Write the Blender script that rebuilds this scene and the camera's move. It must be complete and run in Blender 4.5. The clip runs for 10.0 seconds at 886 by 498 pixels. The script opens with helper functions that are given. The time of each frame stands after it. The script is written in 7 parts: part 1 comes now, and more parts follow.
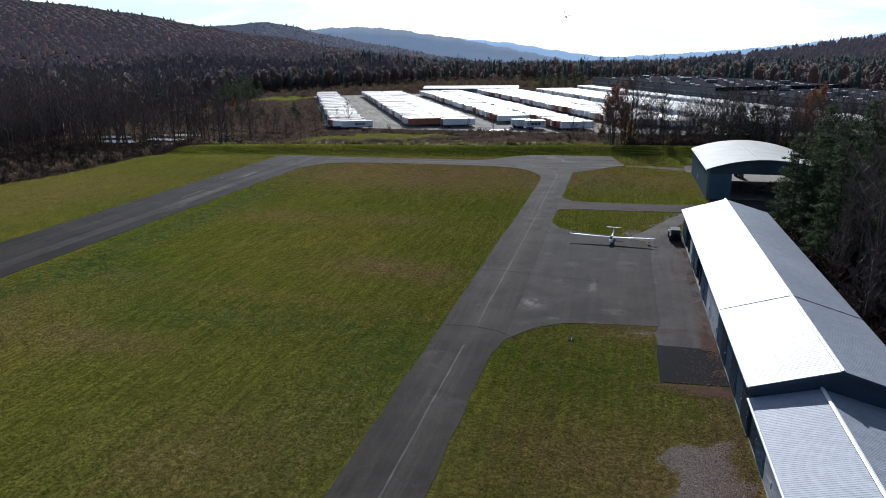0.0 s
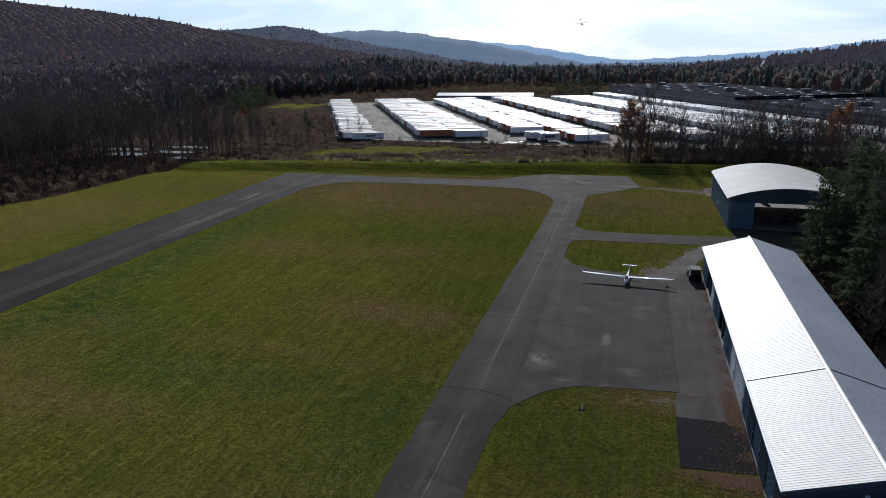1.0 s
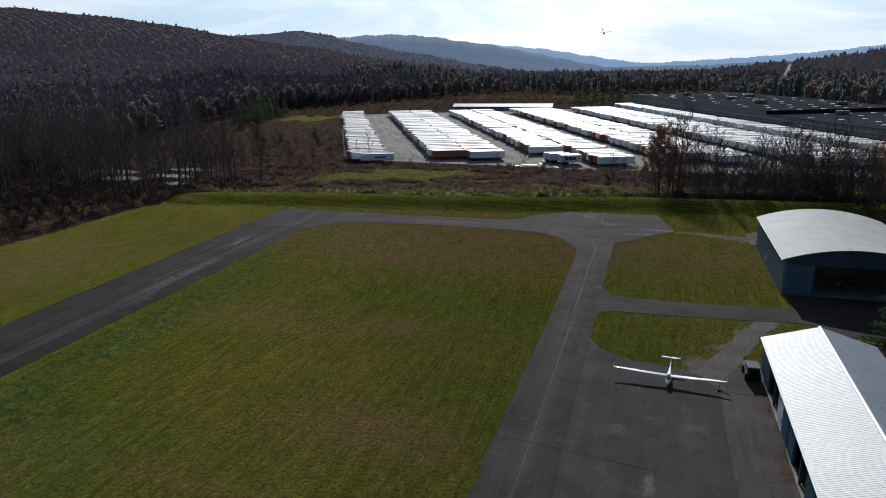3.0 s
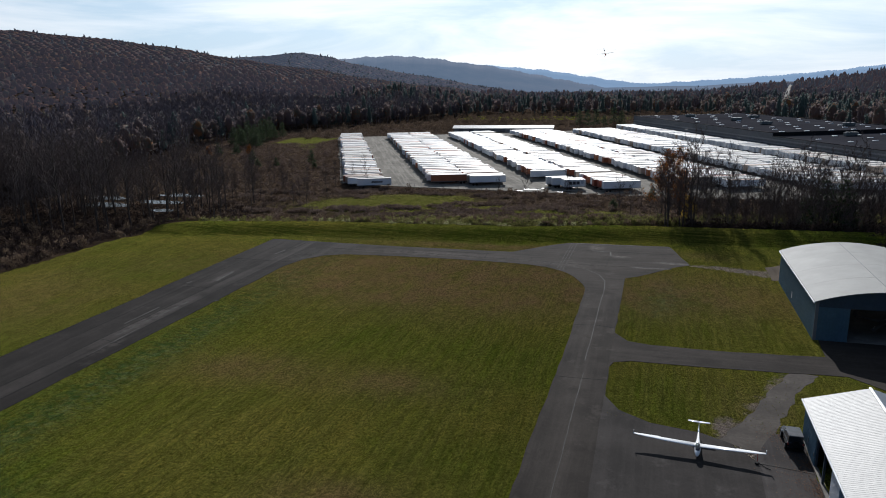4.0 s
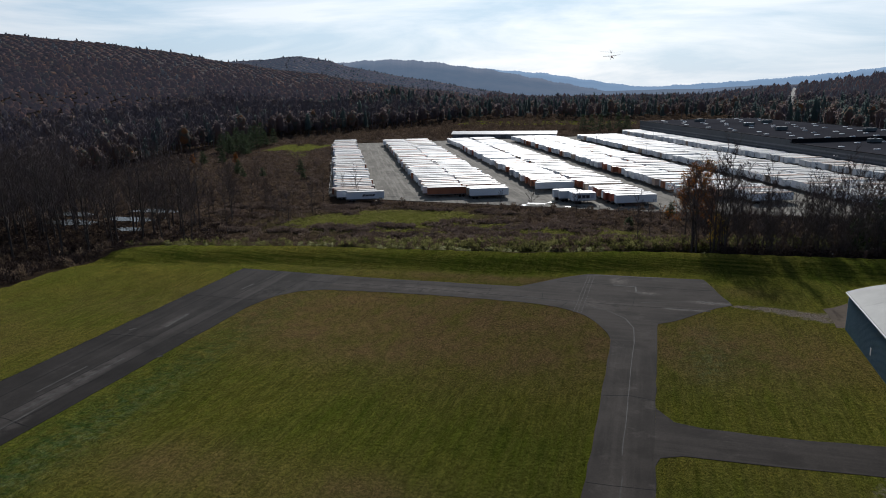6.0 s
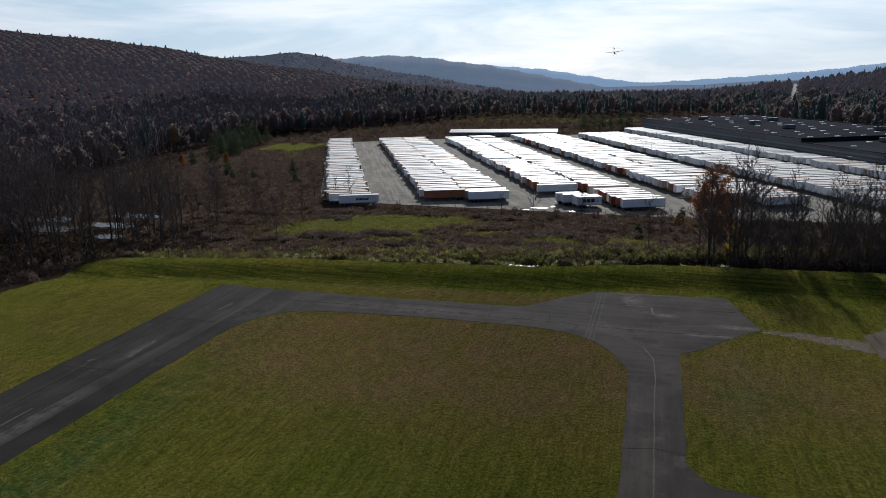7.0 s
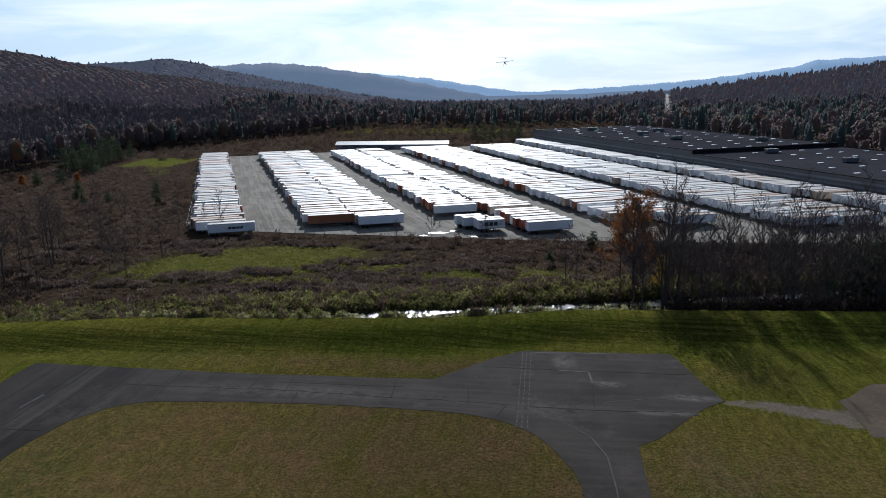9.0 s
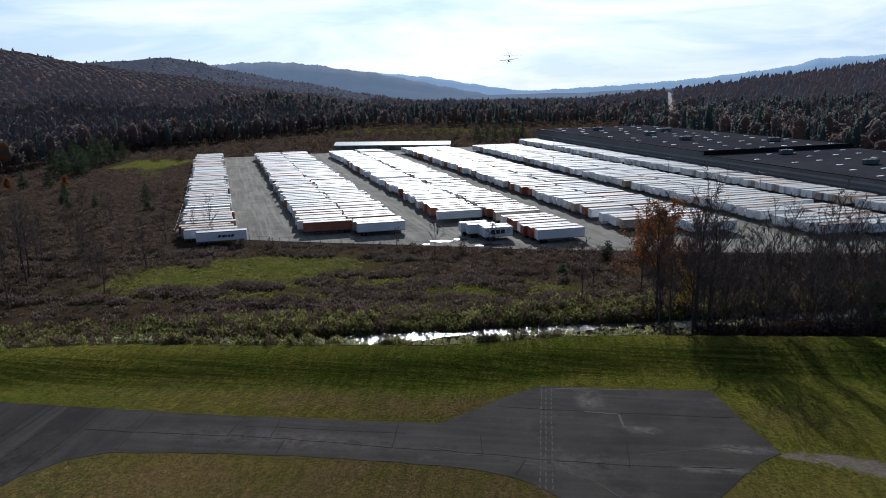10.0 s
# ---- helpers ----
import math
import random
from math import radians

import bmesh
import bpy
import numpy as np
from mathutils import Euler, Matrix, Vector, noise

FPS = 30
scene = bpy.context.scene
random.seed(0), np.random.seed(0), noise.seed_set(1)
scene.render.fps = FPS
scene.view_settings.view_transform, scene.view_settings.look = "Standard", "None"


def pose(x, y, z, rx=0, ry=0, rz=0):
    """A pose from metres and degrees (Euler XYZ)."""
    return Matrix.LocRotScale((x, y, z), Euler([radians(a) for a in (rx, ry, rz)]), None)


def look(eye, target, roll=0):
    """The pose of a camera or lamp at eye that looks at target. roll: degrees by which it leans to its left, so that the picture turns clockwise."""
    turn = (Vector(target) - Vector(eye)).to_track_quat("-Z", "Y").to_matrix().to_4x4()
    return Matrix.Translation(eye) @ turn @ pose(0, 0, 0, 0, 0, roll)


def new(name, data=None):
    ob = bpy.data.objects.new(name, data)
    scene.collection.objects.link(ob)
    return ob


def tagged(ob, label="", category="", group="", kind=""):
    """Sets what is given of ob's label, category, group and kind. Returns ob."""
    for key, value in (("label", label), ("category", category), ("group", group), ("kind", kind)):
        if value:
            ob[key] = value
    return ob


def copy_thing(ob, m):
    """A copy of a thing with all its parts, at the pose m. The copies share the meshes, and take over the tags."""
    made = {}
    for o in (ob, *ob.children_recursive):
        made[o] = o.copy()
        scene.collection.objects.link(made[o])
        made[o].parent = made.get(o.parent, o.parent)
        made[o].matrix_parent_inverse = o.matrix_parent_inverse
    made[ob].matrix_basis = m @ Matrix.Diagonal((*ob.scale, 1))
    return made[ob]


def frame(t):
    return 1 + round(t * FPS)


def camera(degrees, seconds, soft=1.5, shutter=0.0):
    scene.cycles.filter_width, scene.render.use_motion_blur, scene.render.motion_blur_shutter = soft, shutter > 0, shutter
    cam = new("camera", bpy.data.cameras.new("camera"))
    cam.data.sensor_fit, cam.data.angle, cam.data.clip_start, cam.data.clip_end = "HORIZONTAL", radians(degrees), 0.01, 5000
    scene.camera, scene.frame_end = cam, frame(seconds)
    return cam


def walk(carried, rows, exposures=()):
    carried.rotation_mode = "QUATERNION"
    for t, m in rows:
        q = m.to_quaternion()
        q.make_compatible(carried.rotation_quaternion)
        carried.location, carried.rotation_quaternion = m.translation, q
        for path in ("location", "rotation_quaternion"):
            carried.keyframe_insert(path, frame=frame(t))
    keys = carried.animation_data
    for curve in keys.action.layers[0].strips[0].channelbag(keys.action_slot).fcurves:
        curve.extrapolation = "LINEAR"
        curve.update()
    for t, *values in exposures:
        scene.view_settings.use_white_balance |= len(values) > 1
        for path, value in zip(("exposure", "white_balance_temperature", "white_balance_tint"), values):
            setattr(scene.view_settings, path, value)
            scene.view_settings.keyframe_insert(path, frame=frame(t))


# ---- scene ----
from mathutils.geometry import tessellate_polygon

cam = camera(64.7, 10.0, 0.95)
METRES, EYE, TILT, LEAN, TURN = 119.0, 29.6, 0.0, 0.0, 14.0
ROWS = [
    (0.0, 0.0, 0.0, 0.0, -0.18, -15.84, 0.64),
    (0.5, 0.0079, 0.0279, 0.0161, -0.19, -15.91, 0.66),
    (1.0, 0.013, 0.0611, 0.0311, 1.08, -15.66, 0.66),
    (1.5, 0.0192, 0.0989, 0.0443, 2.53, -15.36, 0.72),
    (2.0, 0.0226, 0.1407, 0.0575, 2.53, -15.49, 0.76),
    (2.5, 0.0251, 0.1853, 0.0709, 2.54, -15.66, 0.79),
    (4.0, 0.0281, 0.3249, 0.0809, 2.58, -13.82, 0.98),
    (4.5, 0.0279, 0.3707, 0.0771, 2.58, -13.01, 1.02),
    (5.0, 0.0272, 0.4227, 0.0777, 2.58, -13.06, 1.06),
    (5.5, 0.0265, 0.4764, 0.0796, 2.58, -13.28, 1.08),
    (7.0, 0.0243, 0.6404, 0.0874, 2.39, -13.86, 1.13),
    (7.5, 0.0219, 0.6966, 0.0885, 1.21, -14.0, 1.09),
    (8.0, 0.0203, 0.7535, 0.0899, -6.75, -14.3, 0.79),
    (8.5, 0.0203, 0.8102, 0.0912, -6.76, -14.39, 0.78),
    (9.0, 0.0209, 0.8674, 0.0938, -6.74, -13.35, 0.81),
    (9.5, 0.0226, 0.9235, 0.0945, -6.74, -13.4, 0.84),
    (10.0, 0.0256, 0.9803, 0.0943, -6.74, -13.45, 0.86),
]
walk(cam, [(t, pose(0, 0, EYE, TILT, LEAN, TURN) @ pose(METRES * x, METRES * y, METRES * z, 90 + pitch, roll, yaw)) for t, x, y, z, yaw, pitch, roll in ROWS],
     exposures=[(0.0, 0.72, 5850, 10), (1.0, 0.32, 5900, 10), (2.5, 0.24, 5950, 10), (3.9, 0.28, 6100, 10), (4.5, 0.16, 6150, 10), (5.0, 0.04, 6150, 10), (5.6, 0.12, 6150, 10), (7.5, 0.14, 6050, 10), (8.4, 0.32, 5850, 10), (10.0, 0.30, 5800, 10)])

# ---- light ----
SUN_AZ, SUN_EL = -8.0, 27.0            # degrees clockwise from +y, degrees up
world = bpy.data.worlds.new("world")
scene.world = world
world.use_nodes = True
wt = world.node_tree
wt.nodes.clear()
w_out = wt.nodes.new("ShaderNodeOutputWorld")
w_bg = wt.nodes.new("ShaderNodeBackground")
w_bg.inputs["Strength"].default_value = 0.055
sky = wt.nodes.new("ShaderNodeTexSky")
sky.sky_type = "NISHITA"
sky.sun_disc = False
sky.sun_elevation = radians(SUN_EL)
sky.sun_rotation = radians(SUN_AZ)
sky.dust_density = 0.6
sky.ozone_density = 2.0
# thin high cloud: streaks of white over the blue
w_dir = wt.nodes.new("ShaderNodeTexCoord").outputs["Generated"]
w_map = wt.nodes.new("ShaderNodeMapping")
w_map.inputs["Scale"].default_value = (1.2, 1.0, 7.0)
w_map.inputs["Rotation"].default_value = (0.0, radians(-9), radians(12))
wt.links.new(w_dir, w_map.inputs["Vector"])
w_noise = wt.nodes.new("ShaderNodeTexNoise")
w_noise.inputs["Scale"].default_value = 2.4
w_noise.inputs["Detail"].default_value = 7.0
w_noise.inputs["Roughness"].default_value = 0.58
w_noise.inputs["Distortion"].default_value = 0.5
wt.links.new(w_map.outputs["Vector"], w_noise.inputs["Vector"])
w_range = wt.nodes.new("ShaderNodeMapRange")
w_range.inputs["From Min"].default_value = 0.38
w_range.inputs["From Max"].default_value = 0.58
w_range.inputs["To Min"].default_value = 0.0
w_range.inputs["To Max"].default_value = 1.0
wt.links.new(w_noise.outputs["Fac"], w_range.inputs["Value"])
w_mix = wt.nodes.new("ShaderNodeMix")
w_mix.data_type = "RGBA"
# the veil is brightest round the sun
w_dot = wt.nodes.new("ShaderNodeVectorMath")
w_dot.operation = "DOT_PRODUCT"
w_dot.inputs[1].default_value = (math.sin(radians(SUN_AZ)) * math.cos(radians(SUN_EL)), math.cos(radians(SUN_AZ)) * math.cos(radians(SUN_EL)), math.sin(radians(SUN_EL)))
wt.links.new(w_dir, w_dot.inputs[0])
w_near = wt.nodes.new("ShaderNodeMapRange")
w_near.inputs["From Min"].default_value = 0.12
w_near.inputs["From Max"].default_value = 0.93
wt.links.new(w_dot.outputs["Value"], w_near.inputs["Value"])
w_veil = wt.nodes.new("ShaderNodeMix")
w_veil.data_type = "RGBA"
w_veil.inputs[6].default_value = (1.5, 2.3, 3.8, 1)
w_tone = wt.nodes.new("ShaderNodeMix")
w_tone.data_type = "RGBA"
w_tone.inputs[6].default_value = (10.6, 13.2, 15.3, 1)
w_tone.inputs[7].default_value = (17.0, 17.7, 18.2, 1)
wt.links.new(w_range.outputs["Result"], w_tone.inputs[0])
w_sep = wt.nodes.new("ShaderNodeSeparateXYZ")
wt.links.new(w_dir, w_sep.inputs[0])
w_low = wt.nodes.new("ShaderNodeMapRange")
w_low.interpolation_type = "SMOOTHSTEP"
w_low.inputs["From Min"].default_value = 0.10
w_low.inputs["From Max"].default_value = 0.42
w_low.inputs["To Min"].default_value = 1.0
w_low.inputs["To Max"].default_value = 0.35
wt.links.new(w_sep.outputs["Z"], w_low.inputs["Value"])
w_thin = wt.nodes.new("ShaderNodeVectorMath")
w_thin.operation = "SCALE"
wt.links.new(w_tone.outputs[2], w_thin.inputs[0])
wt.links.new(w_low.outputs["Result"], w_thin.inputs["Scale"])
wt.links.new(w_thin.outputs["Vector"], w_veil.inputs[7])
wt.links.new(w_near.outputs["Result"], w_veil.inputs[0])
wt.links.new(w_veil.outputs[2], w_mix.inputs[7])
w_mix.inputs[0].default_value = 0.86
wt.links.new(sky.outputs["Color"], w_mix.inputs[6])
wt.links.new(w_mix.outputs[2], w_bg.inputs["Color"])
wt.links.new(w_bg.outputs["Background"], w_out.inputs["Surface"])
sun = new("sun", bpy.data.lights.new("sun", "SUN"))
sun.data.energy = 5.0
sun.data.angle = radians(0.6)
sun.data.color = (1.0, 0.965, 0.92)
_d = Vector((math.sin(radians(SUN_AZ)) * math.cos(radians(SUN_EL)), math.cos(radians(SUN_AZ)) * math.cos(radians(SUN_EL)), math.sin(radians(SUN_EL))))
sun.matrix_world = look(_d * 500, (0, 0, 0))


# ---- materials ----
def nodes_of(name):
    m = bpy.data.materials.new(name)
    m.use_nodes = True
    nt = m.node_tree
    return m, nt, nt.nodes["Principled BSDF"]


def link(nt, a, b):
    nt.links.new(a, b)


def noise_fac(nt, vec, scale, detail=4.0, rough=0.55, lo=0.35, hi=0.65):
    n = nt.nodes.new("ShaderNodeTexNoise")
    n.inputs["Scale"].default_value = scale
    n.inputs["Detail"].default_value = detail
    n.inputs["Roughness"].default_value = rough
    link(nt, vec, n.inputs["Vector"])
    r = nt.nodes.new("ShaderNodeMapRange")
    r.inputs["From Min"].default_value = lo
    r.inputs["From Max"].default_value = hi
    link(nt, n.outputs["Fac"], r.inputs["Value"])
    return r.outputs["Result"]


def mix(nt, fac, a, b):
    n = nt.nodes.new("ShaderNodeMix")
    n.data_type = "RGBA"
    for sock, v in ((n.inputs[0], fac), (n.inputs[6], a), (n.inputs[7], b)):
        if isinstance(v, (int, float)):
            sock.default_value = v
        elif isinstance(v, tuple):
            sock.default_value = (*v, 1.0) if len(v) == 3 else v
        else:
            link(nt, v, sock)
    return n.outputs[2]


def math_node(nt, op, a, b=0.0):
    n = nt.nodes.new("ShaderNodeMath")
    n.operation = op
    for sock, v in zip(n.inputs, (a, b)):
        if isinstance(v, (int, float)):
            sock.default_value = v
        else:
            link(nt, v, sock)
    return n.outputs[0]


def position(nt):
    return nt.nodes.new("ShaderNodeNewGeometry").outputs["Position"]


def local(nt):
    return nt.nodes.new("ShaderNodeTexCoord").outputs["Object"]


def bump(nt, bsdf, height, strength, dist):
    b = nt.nodes.new("ShaderNodeBump")
    b.inputs["Strength"].default_value = strength
    b.inputs["Distance"].default_value = dist
    link(nt, height, b.inputs["Height"])
    link(nt, b.outputs["Normal"], bsdf.inputs["Normal"])


def plain(name, a, b, rough=0.6, metal=0.0, scale=1.2, fine=14.0, bumpy=0.15, space=local, island=0.0, spread=0.0, spec=None):
    """A surface in two tones, mottled at two scales; island / spread: brightness change per loose piece / per object."""
    m, nt, bs = nodes_of(name)
    v = space(nt)
    f1 = noise_fac(nt, v, scale)
    f2 = noise_fac(nt, v, fine, 6.0)
    c = mix(nt, f1, a, b)
    dark = tuple(x * 0.72 for x in a)
    c = mix(nt, math_node(nt, "MULTIPLY", f2, 0.45), c, dark)
    if island or spread:
        if island:
            rnd = nt.nodes.new("ShaderNodeNewGeometry").outputs["Random Per Island"]
        else:
            rnd = nt.nodes.new("ShaderNodeObjectInfo").outputs["Random"]
        amount = island or spread
        hsv = nt.nodes.new("ShaderNodeHueSaturation")
        link(nt, math_node(nt, "ADD", math_node(nt, "MULTIPLY", rnd, 2 * amount), 1.0 - amount), hsv.inputs["Value"])
        link(nt, c, hsv.inputs["Color"])
        c = hsv.outputs["Color"]
    link(nt, c, bs.inputs["Base Color"])
    bs.inputs["Roughness"].default_value = rough
    bs.inputs["Metallic"].default_value = metal
    bs.inputs["Specular IOR Level"].default_value = spec if spec is not None else (0.05 if rough >= 0.75 else 0.5)
    if bumpy:
        bump(nt, bs, f2, bumpy, 0.02)
    return m


def ramp(nt, fac, stops):
    n = nt.nodes.new("ShaderNodeValToRGB")
    el = n.color_ramp.elements
    while len(el) < len(stops):
        el.new(0.5)
    for e, (p, c) in zip(el, stops):
        e.position, e.color = p, (*c, 1.0)
    link(nt, fac, n.inputs["Fac"])
    return n.outputs["Color"]


def foliage(name, stops, rough=0.75, trans=0.25, patch=0.0, loose=0.5):
    """Leaves or needles: one colour per loose clump out of a ramp, with some light through them; patch: size of stands of one colour."""
    m, nt, bs = nodes_of(name)
    rnd = nt.nodes.new("ShaderNodeNewGeometry").outputs["Random Per Island"]
    if patch:
        stand = noise_fac(nt, position(nt), 1.0 / patch, 4.0, 0.6, 0.30, 0.70)
        rnd = math_node(nt, "ADD", math_node(nt, "MULTIPLY", rnd, loose), math_node(nt, "MULTIPLY", stand, 1.0 - loose))
    c = ramp(nt, rnd, stops)
    link(nt, c, bs.inputs["Base Color"])
    bs.inputs["Roughness"].default_value = rough
    bs.inputs["Specular IOR Level"].default_value = 0.04
    if trans:
        tr = nt.nodes.new("ShaderNodeBsdfTranslucent")
        link(nt, c, tr.inputs["Color"])
        ms = nt.nodes.new("ShaderNodeMixShader")
        ms.inputs["Fac"].default_value = trans
        link(nt, bs.outputs["BSDF"], ms.inputs[1])
        link(nt, tr.outputs["BSDF"], ms.inputs[2])
        link(nt, ms.outputs["Shader"], nt.nodes["Material Output"].inputs["Surface"])
    return m


def ground_material():
    m, nt, bs = nodes_of("ground")
    p = position(nt)

    def attr(name):
        a = nt.nodes.new("ShaderNodeAttribute")
        a.attribute_name = name
        return a.outputs["Fac"]

    def mapped(scale, turn=0.0):
        n = nt.nodes.new("ShaderNodeMapping")
        n.inputs["Scale"].default_value = scale
        n.inputs["Rotation"].default_value = (0, 0, radians(turn))
        link(nt, p, n.inputs["Vector"])
        return n.outputs["Vector"]

    def times(a, b):
        return math_node(nt, "MULTIPLY", a, b)
    big = noise_fac(nt, p, 0.035, 5.0, 0.6, 0.40, 0.60)
    lengthwise = mapped((1.0, 0.5, 1.0), -3)
    mid = noise_fac(nt, lengthwise, 0.16, 6.0, 0.68, 0.34, 0.66)
    fine = noise_fac(nt, p, 2.3, 9.0, 0.82, 0.36, 0.62)
    clump = noise_fac(nt, lengthwise, 0.9, 6.0, 0.72, 0.38, 0.64)
    # mower passes along the field, uneven and broken
    along = mapped((1.0, 0.045, 1.0), -3)
    rows_a = noise_fac(nt, along, 0.85, 3.0, 0.55, 0.42, 0.58)
    rows_b = noise_fac(nt, along, 2.2, 3.0, 0.6, 0.42, 0.62)
    grass = mix(nt, big, (0.096, 0.113, 0.010), (0.166, 0.136, 0.023))
    grass = mix(nt, times(mid, 0.36), grass, (0.034, 0.054, 0.006))
    grass = mix(nt, times(rows_a, 0.45), grass, (0.150, 0.132, 0.026))
    grass = mix(nt, times(rows_b, 0.42), grass, (0.016, 0.028, 0.004))
    wave = nt.nodes.new("ShaderNodeTexWave")
    wave.bands_direction = "X"
    wave.inputs["Scale"].default_value = 0.17
    wave.inputs["Distortion"].default_value = 0.9
    wave.inputs["Detail Scale"].default_value = 0.3
    link(nt, mapped((1.0, 0.25, 1.0), 2), wave.inputs["Vector"])
    grass = mix(nt, times(times(wave.outputs["Fac"], attr("stripes")), 0.75), grass, (0.100, 0.086, 0.024))
    dry = times(attr("dry"), math_node(nt, "ADD", times(noise_fac(nt, lengthwise, 0.2, 9.0, 0.76, 0.36, 0.60), 0.62), 0.32))
    grass = mix(nt, dry, grass, (0.175, 0.102, 0.054))
    lush = times(attr("lush"), noise_fac(nt, p, 0.55, 7.0, 0.7, 0.40, 0.60))
    grass = mix(nt, lush, grass, (0.023, 0.056, 0.016))
    # clover and frost-bleached weeds
    pale = times(attr("pale"), noise_fac(nt, p, 0.8, 8.0, 0.78, 0.46, 0.60))
    grass = mix(nt, times(pale, 0.8), grass, (0.120, 0.135, 0.070))
    # cuts along the bank
    bank = attr("bank")
    cut = noise_fac(nt, mapped((0.05, 1.3, 1.0), -4), 1.1, 3.0, 0.6, 0.44, 0.58)
    grass = mix(nt, times(times(cut, bank), 0.62), grass, (0.016, 0.026, 0.004))
    grass = mix(nt, times(clump, 0.42), grass, (0.018, 0.028, 0.004))
    grass = mix(nt, times(fine, 0.80), grass, (0.009, 0.013, 0.002))
    bare = nt.nodes.new("ShaderNodeMapRange")
    bare.inputs["From Min"].default_value = 0.40
    bare.inputs["From Max"].default_value = 0.62
    link(nt, times(attr("bare"), math_node(nt, "ADD", times(noise_fac(nt, p, 0.55, 8.0, 0.75, 0.35, 0.65), 0.7), 0.45)), bare.inputs["Value"])
    grass = mix(nt, bare.outputs["Result"], grass, mix(nt, fine, (0.128, 0.104, 0.088), (0.082, 0.066, 0.056)))
    brush = mix(nt, mid, (0.052, 0.036, 0.026), (0.088, 0.060, 0.042))
    brush = mix(nt, attr("green"), brush, mix(nt, clump, (0.178, 0.190, 0.036), (0.100, 0.104, 0.026)))
    brush = mix(nt, times(fine, 0.6), brush, (0.026, 0.019, 0.012))
    edge = math_node(nt, "ADD", attr("mown"), times(math_node(nt, "SUBTRACT", fine, 0.5), 0.5))
    sel = nt.nodes.new("ShaderNodeMapRange")
    sel.inputs["From Min"].default_value = 0.4
    sel.inputs["From Max"].default_value = 0.6
    link(nt, edge, sel.inputs["Value"])
    link(nt, mix(nt, sel.outputs["Result"], brush, grass), bs.inputs["Base Color"])
    bs.inputs["Roughness"].default_value = 1.0
    bs.inputs["Specular IOR Level"].default_value = 0.0
    # low light along the blades brightens the turf at a flat angle, in its own colour
    tint = nt.nodes.new("ShaderNodeVectorMath")
    tint.operation = "SCALE"
    tint.inputs["Scale"].default_value = 10.0
    link(nt, grass, tint.inputs[0])
    link(nt, tint.outputs["Vector"], bs.inputs["Sheen Tint"])
    link(nt, times(sel.outputs["Result"], 0.56), bs.inputs["Sheen Weight"])
    bs.inputs["Sheen Roughness"].default_value = 0.18
    bump(nt, bs, math_node(nt, "ADD", fine, times(mid, 1.2)), 1.0, 0.22)
    return m


